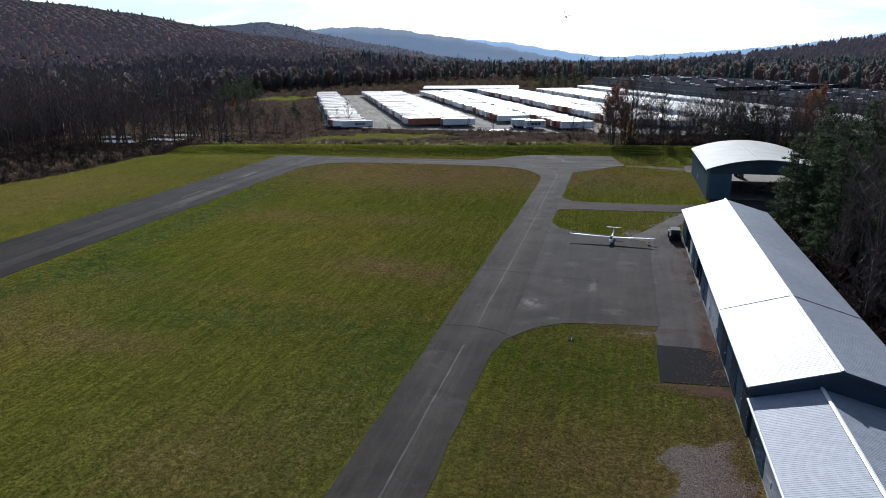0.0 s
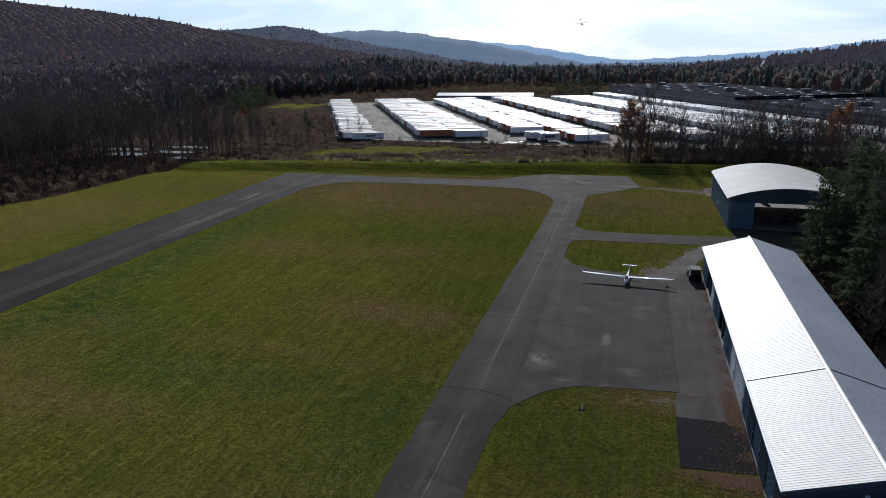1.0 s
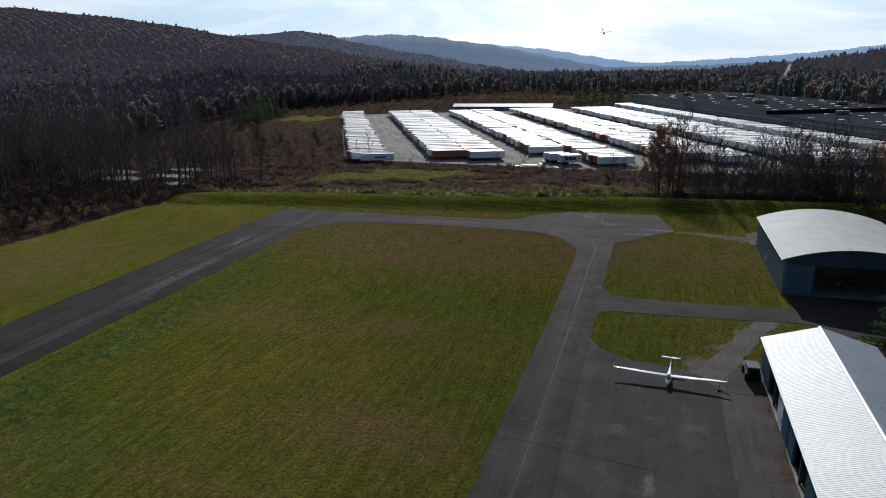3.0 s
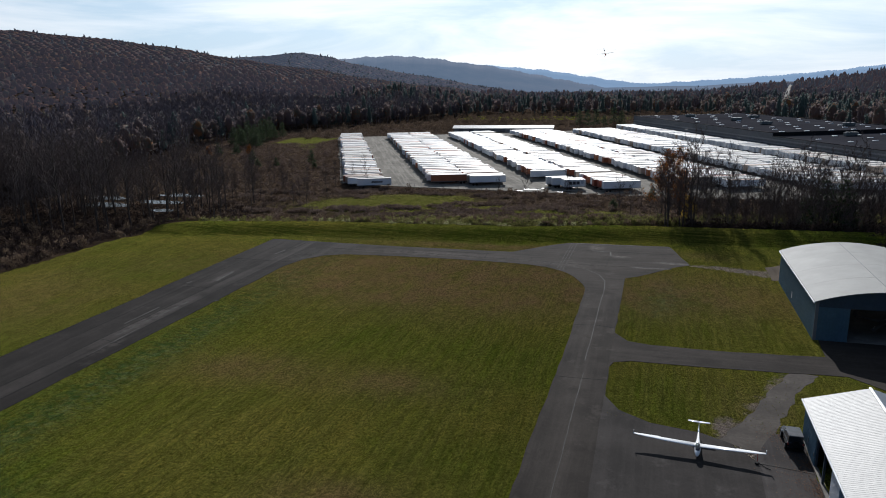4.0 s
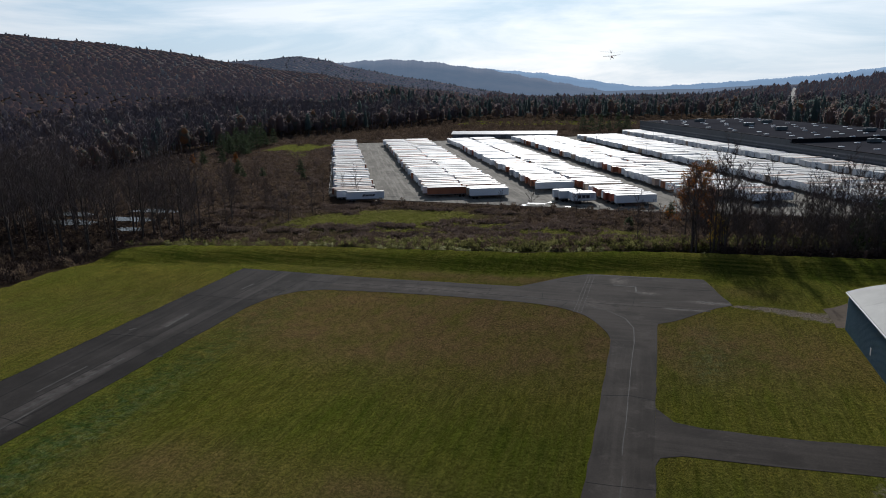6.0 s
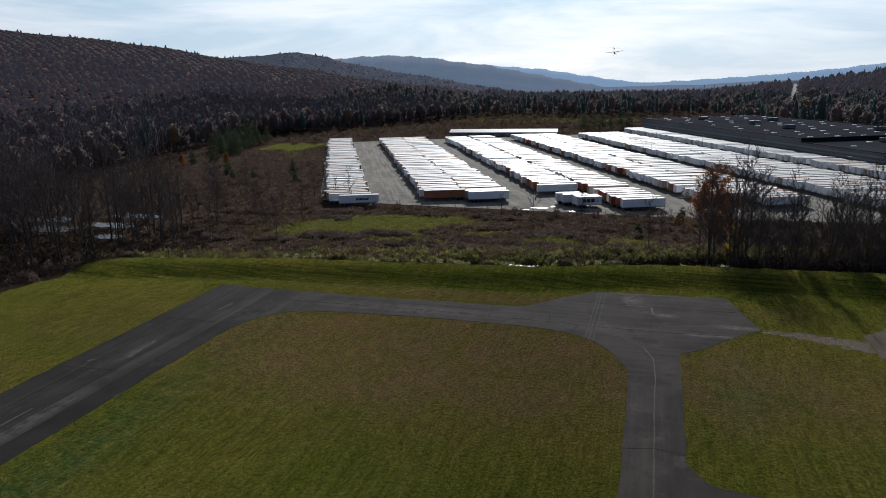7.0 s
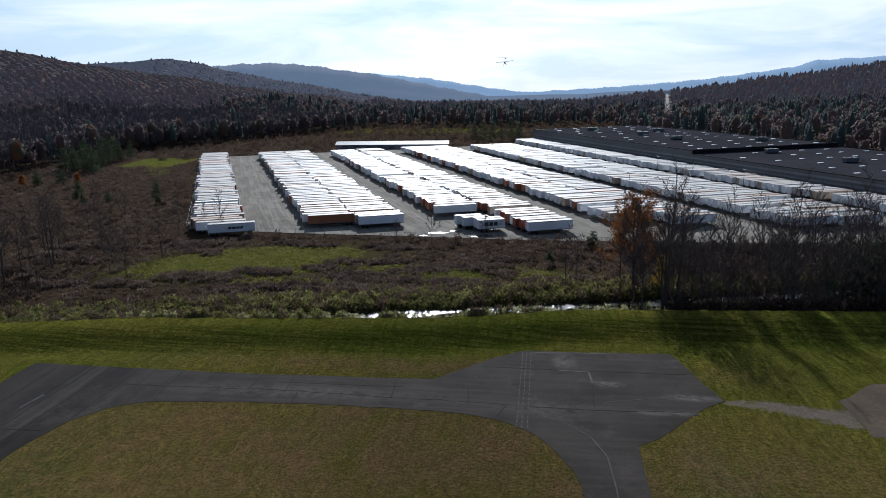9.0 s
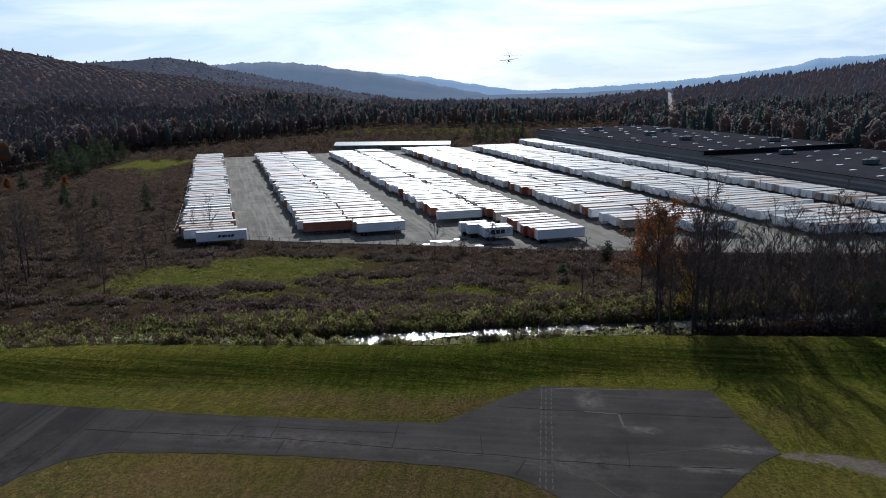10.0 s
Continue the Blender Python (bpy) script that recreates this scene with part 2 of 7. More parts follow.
def asphalt_material(name, a, b, streak=0.3, turn=0.0, tracks=0.9, gloss=0.020, lanes=(), pale_spots=()):
    """Weathered asphalt. lanes: (x, brightness) across paving lanes; (x, y, rx, ry, amount) lists pale worn blotches
    and painted-in gloss.
    """
    m, nt, bs = nodes_of(name)
    p = position(nt)
    f = mix(nt, noise_fac(nt, p, 0.11, 5.0, 0.6), a, b)
    sc = nt.nodes.new("ShaderNodeMapping")
    sc.vector_type = "TEXTURE"          # turned first, then stretched along the tracks
    sc.inputs["Scale"].default_value = (1.0, 20.0, 1.0)
    sc.inputs["Rotation"].default_value = (0, 0, radians(turn))
    link(nt, p, sc.inputs["Vector"])
    f = mix(nt, math_node(nt, "MULTIPLY", noise_fac(nt, sc.outputs["Vector"], tracks, 5.0, 0.65, 0.45, 0.75), streak), f, tuple(min(1.0, x * 1.7) for x in b))
    if lanes:
        sep = nt.nodes.new("ShaderNodeSeparateXYZ")
        link(nt, p, sep.inputs[0])
        x0, x1 = lanes[0][0], lanes[-1][0]
        fx = math_node(nt, "DIVIDE", math_node(nt, "SUBTRACT", sep.outputs["X"], x0), x1 - x0)
        tone = ramp(nt, fx, [((x - x0) / (x1 - x0), (v, v, v)) for x, v in lanes])
        mul = nt.nodes.new("ShaderNodeVectorMath")
        mul.operation = "MULTIPLY"
        link(nt, f, mul.inputs[0])
        link(nt, tone, mul.inputs[1])
        f = mul.outputs["Vector"]
    blot = noise_fac(nt, p, 0.45, 9.0, 0.76, 0.40, 0.62)
    spots = math_node(nt, "MULTIPLY", noise_fac(nt, p, 0.21, 7.0, 0.7, 0.58, 0.76), 0.34)
    for sx, sy, rx, ry, amount in pale_spots:
        mp = nt.nodes.new("ShaderNodeMapping")
        mp.inputs["Location"].default_value = (-sx / rx, -sy / ry, 0)
        mp.inputs["Scale"].default_value = (1 / rx, 1 / ry, 0)
        link(nt, p, mp.inputs["Vector"])
        ln = nt.nodes.new("ShaderNodeVectorMath")
        ln.operation = "LENGTH"
        link(nt, mp.outputs["Vector"], ln.inputs[0])
        mr = nt.nodes.new("ShaderNodeMapRange")
        mr.interpolation_type = "SMOOTHSTEP"
        mr.inputs["From Min"].default_value = 1.0
        mr.inputs["From Max"].default_value = 0.1
        link(nt, ln.outputs["Value"], mr.inputs["Value"])
        spots = math_node(nt, "MAXIMUM", spots, math_node(nt, "MULTIPLY", math_node(nt, "MULTIPLY", mr.outputs["Result"], blot), amount))
    f = mix(nt, spots, f, tuple(x * 3.3 for x in b))
    # darker repairs and oil
    f = mix(nt, math_node(nt, "MULTIPLY", noise_fac(nt, p, 0.16, 4.0, 0.6, 0.56, 0.66), 0.35), f, tuple(x * 0.55 for x in a))
    fine = noise_fac(nt, p, 9.0, 6.0, 0.7)
    grain = noise_fac(nt, p, 2.2, 8.0, 0.8, 0.3, 0.7)
    f = mix(nt, math_node(nt, "MULTIPLY", fine, 0.4), f, tuple(x * 0.45 for x in a))
    f = mix(nt, math_node(nt, "MULTIPLY", grain, 0.28), f, tuple(x * 0.55 for x in a))
    link(nt, f, bs.inputs["Base Color"])
    bs.inputs["Roughness"].default_value = 0.88
    bs.inputs["Specular IOR Level"].default_value = gloss
    bump(nt, bs, fine, 0.35, 0.01)
    return m


M_GROUND = ground_material()
M_ASPHALT = asphalt_material("asphalt", (0.031, 0.0275, 0.0245), (0.054, 0.047, 0.0415), 0.40, lanes=((-19, 0.85), (-17, 0.95), (-15.6, 1.0), (-14.2, 1.12), (-13.2, 1.1), (-12.2, 0.9), (-10, 0.8)))
M_CROSS = asphalt_material("cross_asphalt", (0.030, 0.0265, 0.0236), (0.052, 0.045, 0.0398), 0.4, 90,
                           pale_spots=((-17.5, 200, 2.6, 5, 0.8), (-12, 192.5, 3.2, 1.5, 0.9), (-1.0, 189, 5.5, 1.4, 1.0), (-5.5, 184.2, 5.5, 1.0, 1.0), (-55, 186, 26, 3.2, 0.45), (-20, 184, 9, 4, 0.4)))
M_RUNWAY = asphalt_material("runway_asphalt", (0.0205, 0.0185, 0.0170), (0.036, 0.0318, 0.0292), 0.45, tracks=0.7, gloss=0.030,
                            lanes=((-98, 0.85), (-94, 1.0), (-91, 1.1), (-88.3, 0.9), (-88.0, 1.45), (-85.2, 1.35), (-84.8, 0.8), (-81.4, 0.78), (-79, 1.15), (-72, 1.45)),
                            # the entries at x -87 and -84.5 paint in sun gloss
                            pale_spots=((-87, 133, 2.2, 16, 0.9), (-90, 158, 1.2, 8, 0.7), (-84.5, 120, 1.5, 7, 0.6), (-82, 178, 9, 9, 0.3)))
M_RAMP = asphalt_material("ramp_asphalt", (0.034, 0.0310, 0.0290), (0.059, 0.053, 0.0495), 0.25,
                          pale_spots=((-8.8, 80, 2.6, 3.6, 1.0), (-2.0, 87.2, 0.8, 3.0, 1.0), (-5.3, 97, 1.6, 2.0, 0.5), (1.0, 79, 2.2, 1.5, 0.6), (-6, 75, 1.6, 1.6, 0.5), (2.5, 98, 2, 6, 0.35)))
M_ASPHALT_NEW = asphalt_material("sealed_asphalt", (0.007, 0.007, 0.008), (0.012, 0.012, 0.013), 0.05)
M_ASPHALT_OLD = asphalt_material("worn_asphalt", (0.044, 0.040, 0.039), (0.082, 0.074, 0.070), 0.35)
M_GRAVEL = asphalt_material("gravel", (0.125, 0.115, 0.098), (0.215, 0.198, 0.170), 0.8, 25.2, 0.7, 0.02)
M_DIRT = plain("dirt", (0.058, 0.044, 0.032), (0.088, 0.067, 0.049), 0.95, 0, 0.15, 1.6, 0.4, position)
M_PATH = plain("grey_gravel_path", (0.058, 0.051, 0.045), (0.092, 0.080, 0.070), 0.95, 0, 0.2, 2.0, 0.4, position)
M_CRACK = plain("crack_filler", (0.010, 0.010, 0.011), (0.018, 0.018, 0.018), 0.9, 0, 1, 9, 0.1, position)
M_LINE = plain("line_and_gloss_paint", (0.070, 0.066, 0.060), (0.036, 0.034, 0.032), 0.8, 0, 0.8, 5, 0.1, position)
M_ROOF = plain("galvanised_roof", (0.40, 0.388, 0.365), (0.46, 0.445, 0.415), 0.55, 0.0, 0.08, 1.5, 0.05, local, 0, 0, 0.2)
M_ROOF_LILAC = plain("lilac_grey_roof", (0.235, 0.250, 0.295), (0.285, 0.30, 0.34), 0.6, 0.0, 0.08, 1.5, 0.05, local, 0, 0, 0.12)
# same roof sheets, darkened to paint in the east slope's missing glare
M_ROOF_EAST_SHADE = plain("east_roof_shade", (0.170, 0.190, 0.225), (0.220, 0.240, 0.275), 0.6, 0.0, 0.08, 1.5, 0.05, local, 0, 0, 0.1)
M_ROOF_ARCH = plain("arched_roof", (0.305, 0.300, 0.282), (0.340, 0.335, 0.312), 0.7, 0.0, 0.03, 0.25, 0.0, local, 0, 0, 0.08)
M_BLUE = plain("blue_steel_wall", (0.055, 0.115, 0.165), (0.075, 0.145, 0.20), 0.55, 0.0, 0.3, 3.0, 0.05)
M_BLUE_DARK = plain("dark_blue_steel", (0.030, 0.050, 0.075), (0.045, 0.070, 0.10), 0.5, 0.0, 0.3, 3.0, 0.05)
M_WHITE = plain("white_paint", (0.74, 0.75, 0.76), (0.82, 0.82, 0.82), 0.4, 0, 0.3, 3.0, 0.03, local, 0, 0.12)
M_TRIM = plain("white_trim", (0.66, 0.67, 0.68), (0.75, 0.75, 0.75), 0.5, 0, 0.5, 4, 0.03)
M_ORANGE = plain("orange_paint", (0.27, 0.085, 0.036), (0.36, 0.12, 0.05), 0.5, 0, 0.4, 3.0, 0.04, local, 0, 0.3)
M_TAN = plain("tan_paint", (0.36, 0.27, 0.20), (0.46, 0.36, 0.28), 0.5, 0, 0.4, 3.0, 0.04, local, 0, 0.3)
M_RUSTRED = plain("red_brown_paint", (0.26, 0.055, 0.03), (0.34, 0.08, 0.045), 0.5, 0, 0.4, 3.0, 0.04, local, 0, 0.3)
M_GREY_ROOF = plain("grey_trailer_roof", (0.42, 0.43, 0.44), (0.55, 0.55, 0.55), 0.45, 0.2, 0.3, 2.0, 0.04, local, 0, 0.25)
M_BLACK = plain("black_rubber", (0.012, 0.012, 0.012), (0.022, 0.022, 0.022), 0.8, 0, 2, 20, 0.1)
M_STEEL = plain("steel", (0.16, 0.16, 0.165), (0.24, 0.24, 0.245), 0.5, 0.6, 1, 9, 0.05)
M_DARKROOF = plain("dark_membrane_roof", (0.032, 0.032, 0.037), (0.046, 0.046, 0.053), 0.95, 0, 0.02, 0.4, 0.1, position, 0, 0, 0.0)
M_WALLGREY = plain("grey_panel_wall", (0.075, 0.080, 0.088), (0.10, 0.105, 0.115), 0.6, 0, 0.05, 0.7, 0.05)
M_WALLLIGHT = plain("light_grey_band", (0.15, 0.155, 0.165), (0.19, 0.195, 0.205), 0.6, 0, 0.05, 0.7, 0.05)
M_BARK = plain("grey_brown_bark", (0.062, 0.051, 0.044), (0.105, 0.087, 0.074), 0.9, 0, 1.5, 12, 0.4, local, 0, 0.25)
M_TWIG = plain("brown_twigs", (0.104, 0.082, 0.075), (0.150, 0.118, 0.106), 0.9, 0, 0.6, 6, 0, local, 0.3)
M_ORANGE_LEAF = foliage("orange_leaves", ((0.0, (0.17, 0.050, 0.014)), (0.5, (0.28, 0.100, 0.022)), (1.0, (0.21, 0.130, 0.04))))
M_YELLOW_LEAF = foliage("yellow_leaves", ((0.0, (0.40, 0.24, 0.02)), (0.5, (0.52, 0.34, 0.03)), (1.0, (0.34, 0.24, 0.05))))
M_PINE = foliage("pine_needles", ((0.0, (0.026, 0.042, 0.025)), (0.6, (0.052, 0.074, 0.038)), (1.0, (0.086, 0.102, 0.050))), 0.7, 0.35)
M_SHRUB = foliage("olive_shrub_leaves", ((0.15, (0.050, 0.052, 0.018)), (0.5, (0.118, 0.116, 0.038)), (0.85, (0.22, 0.205, 0.085))), 0.8, 0.45, 6.0)
M_BRUSH = foliage("brown_brush", ((0.15, (0.050, 0.035, 0.025)), (0.5, (0.114, 0.080, 0.058)), (0.85, (0.215, 0.160, 0.106))), 0.9, 0.25, 9.0)
# dark litter; under the creekside trees it also paints in their shade
M_LITTER = foliage("dark_litter_and_shade", ((0.0, (0.026, 0.018, 0.016)), (0.5, (0.048, 0.034, 0.029)), (1.0, (0.085, 0.060, 0.048))), 0.9, 0.15)
M_MAUVE = foliage("mauve_brambles", ((0.15, (0.074, 0.052, 0.044)), (0.5, (0.138, 0.100, 0.082)), (0.85, (0.225, 0.172, 0.135))), 0.9, 0.25, 7.0)
M_REED = foliage("pale_reeds", ((0.0, (0.15, 0.16, 0.07)), (0.5, (0.24, 0.24, 0.11)), (1.0, (0.36, 0.34, 0.20))), 0.8, 0.5)
M_MEADOW = foliage("rank_meadow_grass", ((0.15, (0.095, 0.102, 0.022)), (0.55, (0.165, 0.165, 0.042)), (0.85, (0.235, 0.205, 0.08))), 0.9, 0.45, 5.0)
# autumn and bare woods: base colours raised and blued, haze painted in
M_FOREST = foliage("hazed_autumn_woods", ((0.10, (0.122, 0.106, 0.116)), (0.42, (0.150, 0.120, 0.118)), (0.62, (0.166, 0.120, 0.100)), (0.72, (0.104, 0.124, 0.106)), (0.88, (0.235, 0.112, 0.060)), (0.97, (0.235, 0.156, 0.070))), 1.0, 0.6, 11.0, 0.25)
M_FARTWIG = plain("hazed_bare_woods", (0.104, 0.090, 0.098), (0.150, 0.128, 0.136), 0.95, 0, 0.3, 3, 0, local, 0.3)
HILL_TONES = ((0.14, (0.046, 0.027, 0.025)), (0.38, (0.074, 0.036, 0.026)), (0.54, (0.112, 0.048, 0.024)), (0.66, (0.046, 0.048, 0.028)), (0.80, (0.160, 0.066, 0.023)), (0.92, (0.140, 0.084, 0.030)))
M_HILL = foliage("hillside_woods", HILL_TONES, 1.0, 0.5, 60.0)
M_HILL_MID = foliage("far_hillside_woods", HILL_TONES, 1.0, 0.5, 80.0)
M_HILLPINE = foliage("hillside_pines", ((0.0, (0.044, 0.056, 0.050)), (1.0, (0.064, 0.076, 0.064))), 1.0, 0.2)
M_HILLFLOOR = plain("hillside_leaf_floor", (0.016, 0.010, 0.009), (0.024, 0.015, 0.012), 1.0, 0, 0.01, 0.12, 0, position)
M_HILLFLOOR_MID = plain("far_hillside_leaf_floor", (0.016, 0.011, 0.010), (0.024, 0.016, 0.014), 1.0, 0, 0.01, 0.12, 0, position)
NEAR_HAZE_GLOW, FAR_HAZE_GLOW = (0.40, 0.40, 0.54, 1), (0.34, 0.42, 0.60, 1)
for _m, _haze, _tint in ((M_HILL, 0.10, NEAR_HAZE_GLOW), (M_HILLPINE, 0.07, NEAR_HAZE_GLOW), (M_HILLFLOOR, 0.036, NEAR_HAZE_GLOW), (M_HILL_MID, 0.25, FAR_HAZE_GLOW), (M_HILLFLOOR_MID, 0.10, FAR_HAZE_GLOW)):       # haze painted as emission: bluish glow for the air before the hills
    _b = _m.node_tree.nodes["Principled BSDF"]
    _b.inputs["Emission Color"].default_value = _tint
    _b.inputs["Emission Strength"].default_value = _haze
# needle colours lifted towards blue, distance haze painted into them
M_CONIFERS = foliage("hazed_conifers", ((0.10, (0.062, 0.086, 0.086)), (0.5, (0.092, 0.118, 0.110)), (0.9, (0.122, 0.144, 0.124))), 1.0, 0.5, 12.0, 0.3)


def water_material():
    m, nt, bs = nodes_of("creek_water")
    p = position(nt)
    bs.inputs["Base Color"].default_value = (0.018, 0.018, 0.014, 1)
    bs.inputs["Roughness"].default_value = 0.22
    bs.inputs["Specular IOR Level"].default_value = 0.8
    bump(nt, bs, noise_fac(nt, p, 2.2, 4.0, 0.6), 0.5, 0.05)
    return m


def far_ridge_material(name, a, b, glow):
    """Distance: wooded ridges kilometres off, their blue haze painted into colour and glow."""
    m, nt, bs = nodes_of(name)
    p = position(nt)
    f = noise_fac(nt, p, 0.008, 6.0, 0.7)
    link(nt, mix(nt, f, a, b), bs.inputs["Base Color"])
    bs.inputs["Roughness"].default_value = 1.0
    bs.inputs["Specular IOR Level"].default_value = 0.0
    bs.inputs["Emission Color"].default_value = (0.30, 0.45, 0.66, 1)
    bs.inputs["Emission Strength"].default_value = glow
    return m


M_WATER = water_material()
M_RIDGE_MID = far_ridge_material("haze_blue_brown_ridge", (0.050, 0.050, 0.058), (0.080, 0.070, 0.072), 0.24)
M_RIDGE_FAR = far_ridge_material("haze_blue_ridge", (0.06, 0.08, 0.11), (0.08, 0.10, 0.13), 0.46)


# ---- mesh helpers ----
def link_mesh(name, verts, faces, material, parent=None, label="", smooth=False):
    me = bpy.data.meshes.new(name)
    me.from_pydata(verts, [], faces)
    for m in (material if isinstance(material, (list, tuple)) else [material]):
        me.materials.append(m)
    if smooth:
        me.polygons.foreach_set("use_smooth", [True] * len(me.polygons))
    ob = new(name, me)
    ob.parent = parent
    if label:
        ob["label"] = label
    return ob


def part(name, bm, material, parent=None, label="", smooth=False):
    me = bpy.data.meshes.new(name)
    bm.normal_update()
    bm.to_mesh(me)
    bm.free()
    me.materials.append(material)
    if smooth:
        me.polygons.foreach_set("use_smooth", [True] * len(me.polygons))
    ob = new(name, me)
    ob.parent = parent
    if label:
        ob["label"] = label
    return ob


def box(bm, x0, x1, y0, y1, z0, z1, bevel=0.0):
    r = bmesh.ops.create_cube(bm, size=1.0, matrix=Matrix.LocRotScale(((x0 + x1) / 2, (y0 + y1) / 2, (z0 + z1) / 2), None, (x1 - x0, y1 - y0, z1 - z0)))
    if bevel:
        ed = list({e for v in r["verts"] for e in v.link_edges})
        bmesh.ops.bevel(bm, geom=ed, offset=bevel, segments=1, affect="EDGES")
    return bm


def rod(bm, a, b, r0, r1=None, n=6):
    a, b = Vector(a), Vector(b)
    r1 = r0 if r1 is None else r1
    d = b - a
    m = Matrix.Translation((a + b) / 2) @ d.to_track_quat("Z", "Y").to_matrix().to_4x4()
    bmesh.ops.create_cone(bm, cap_ends=True, segments=n, radius1=r0, radius2=r1, depth=d.length, matrix=m)
    return bm


def empty(name, m=None):
    ob = new(name)
    ob.empty_display_size = 0.5
    if m is not None:
        ob.matrix_basis = m
    return ob


def lerp_table(table, x):
    xs, ys = zip(*table)
    return np.interp(x, xs, ys)


def smooth01(x):
    x = np.clip(x, 0, 1)
    return x * x * (3 - 2 * x)


# ---- terrain ----
CX, CY = -20.0, 80.0                     # middle of the polar net
# skyline in degrees to the left of +y : degrees above the eye, and its distance
NEAR_HILL = ((-75, -2.0), (8, -2.0), (10, -1.6), (15, -0.8), (22, 0.2), (28, 1.2), (33, 1.95), (36, 2.5), (41, 3.3), (47, 3.8), (60, 4.2), (75, 4.4))
NEXT_HILL = ((8, -2.0), (10, -1.2), (15, -0.3), (20, 0.6), (24, 1.4), (25.5, 1.9), (28, 2.2), (30, 2.05), (33, 1.9), (36, 1.3), (40, 0.8), (60, 0.5))
EAST_HILL = ((-75, 2.4), (-40, 2.0), (-30, 1.6), (-24, 1.0), (-20, 0.6), (-17, 0.2), (-12, -0.35), (-8, -0.75), (-5, -1.2), (-2, -2.0))


def berm_line(x):
    """y of the bank's crest: it swings away towards the east"""
    return np.interp(x, (-260, -130, -108, -92, -73, -55, -39, -29, -19, -8, 20, 60, 200), (196, 202, 206, 209.4, 210.7, 212.3, 213.6, 216.2, 219.2, 220.8, 222.6, 225, 234))


def water_line(x):
    return 231.0 + 0.24 * (x + 51)


def field_edge(y):
    """x of the grass field's west edge"""
    return np.interp(y, (-200, 60, 133, 145, 160, 185, 196, 203, 210, 216), (-176, -158, -143, -139, -138, -138, -137, -131, -123, -114))


def terrain(x, y):
    x, y = np.asarray(x, float), np.asarray(y, float)
    r = np.hypot(x - CX, y - CY)
    az = np.degrees(np.arctan2(-(x - CX), y - CY))
    base = np.where(r > 600, -5 - (r - 600) * 0.0085, -5.0)
    yc = berm_line(x)
    south = y - yc
    prof = np.interp(south, (-22, -16, -11.0, -9.3, -4.2, -2.6, 1.8, 12, 17, 30, 90), (0, -0.28, -0.72, -0.75, 0.85, 1.08, 1.05, -4.0, -4.4, -4.2, -5.0))
    west = smooth01((field_edge(y) - 2 - x) / 22.0)
    low = np.where(y < 260, -3.6, -5.0)
    prof = np.where(y < yc - 22, 0.0, prof)
    prof = prof * (1 - west) + np.minimum(low, base) * west
    z = np.where(r > 330, base, prof + (base - prof) * smooth01((r - 230) / 100.0))
    bumps = np.zeros_like(z)
    for i, (kx, ky, ph) in enumerate(((0.11, 0.07, 0.3), (0.05, 0.13, 1.7), (0.19, 0.16, 2.9))):
        bumps += np.sin(kx * x + ph) * np.cos(ky * y - ph) / (i + 1)
    uu, vv = -(x + 110) * 0.4258 + (y - 310) * 0.9048, (x + 110) * 0.9048 + (y - 310) * 0.4258
    wild = (1 - ((vv > -24) & (uu > 6 - 0.62 * vv)) * (r < 700)) * np.clip(np.maximum(smooth01((south - 14) / 10), west), 0, 1)
    z = z + bumps * 0.16 * wild * (r < 600)
    eye = 41.0
    for table, foot, crest in ((NEAR_HILL, 700.0, 1500.0), (NEXT_HILL, 1500.0, 2300.0), (EAST_HILL, 900.0, 1900.0)):
        top = eye + crest * np.tan(np.radians(lerp_table(table, az))) - 12
        top = top + 2 * np.sin(az * 0.9 + r * 0.002) * np.sin(r * 0.004 + az * 0.3)
        rise = smooth01((r - foot) / (crest - foot))
        fall = 1 - 0.5 * smooth01((r - crest) / 900.0)
        z = np.maximum(z, base + (top - base) * rise * fall)
    return z


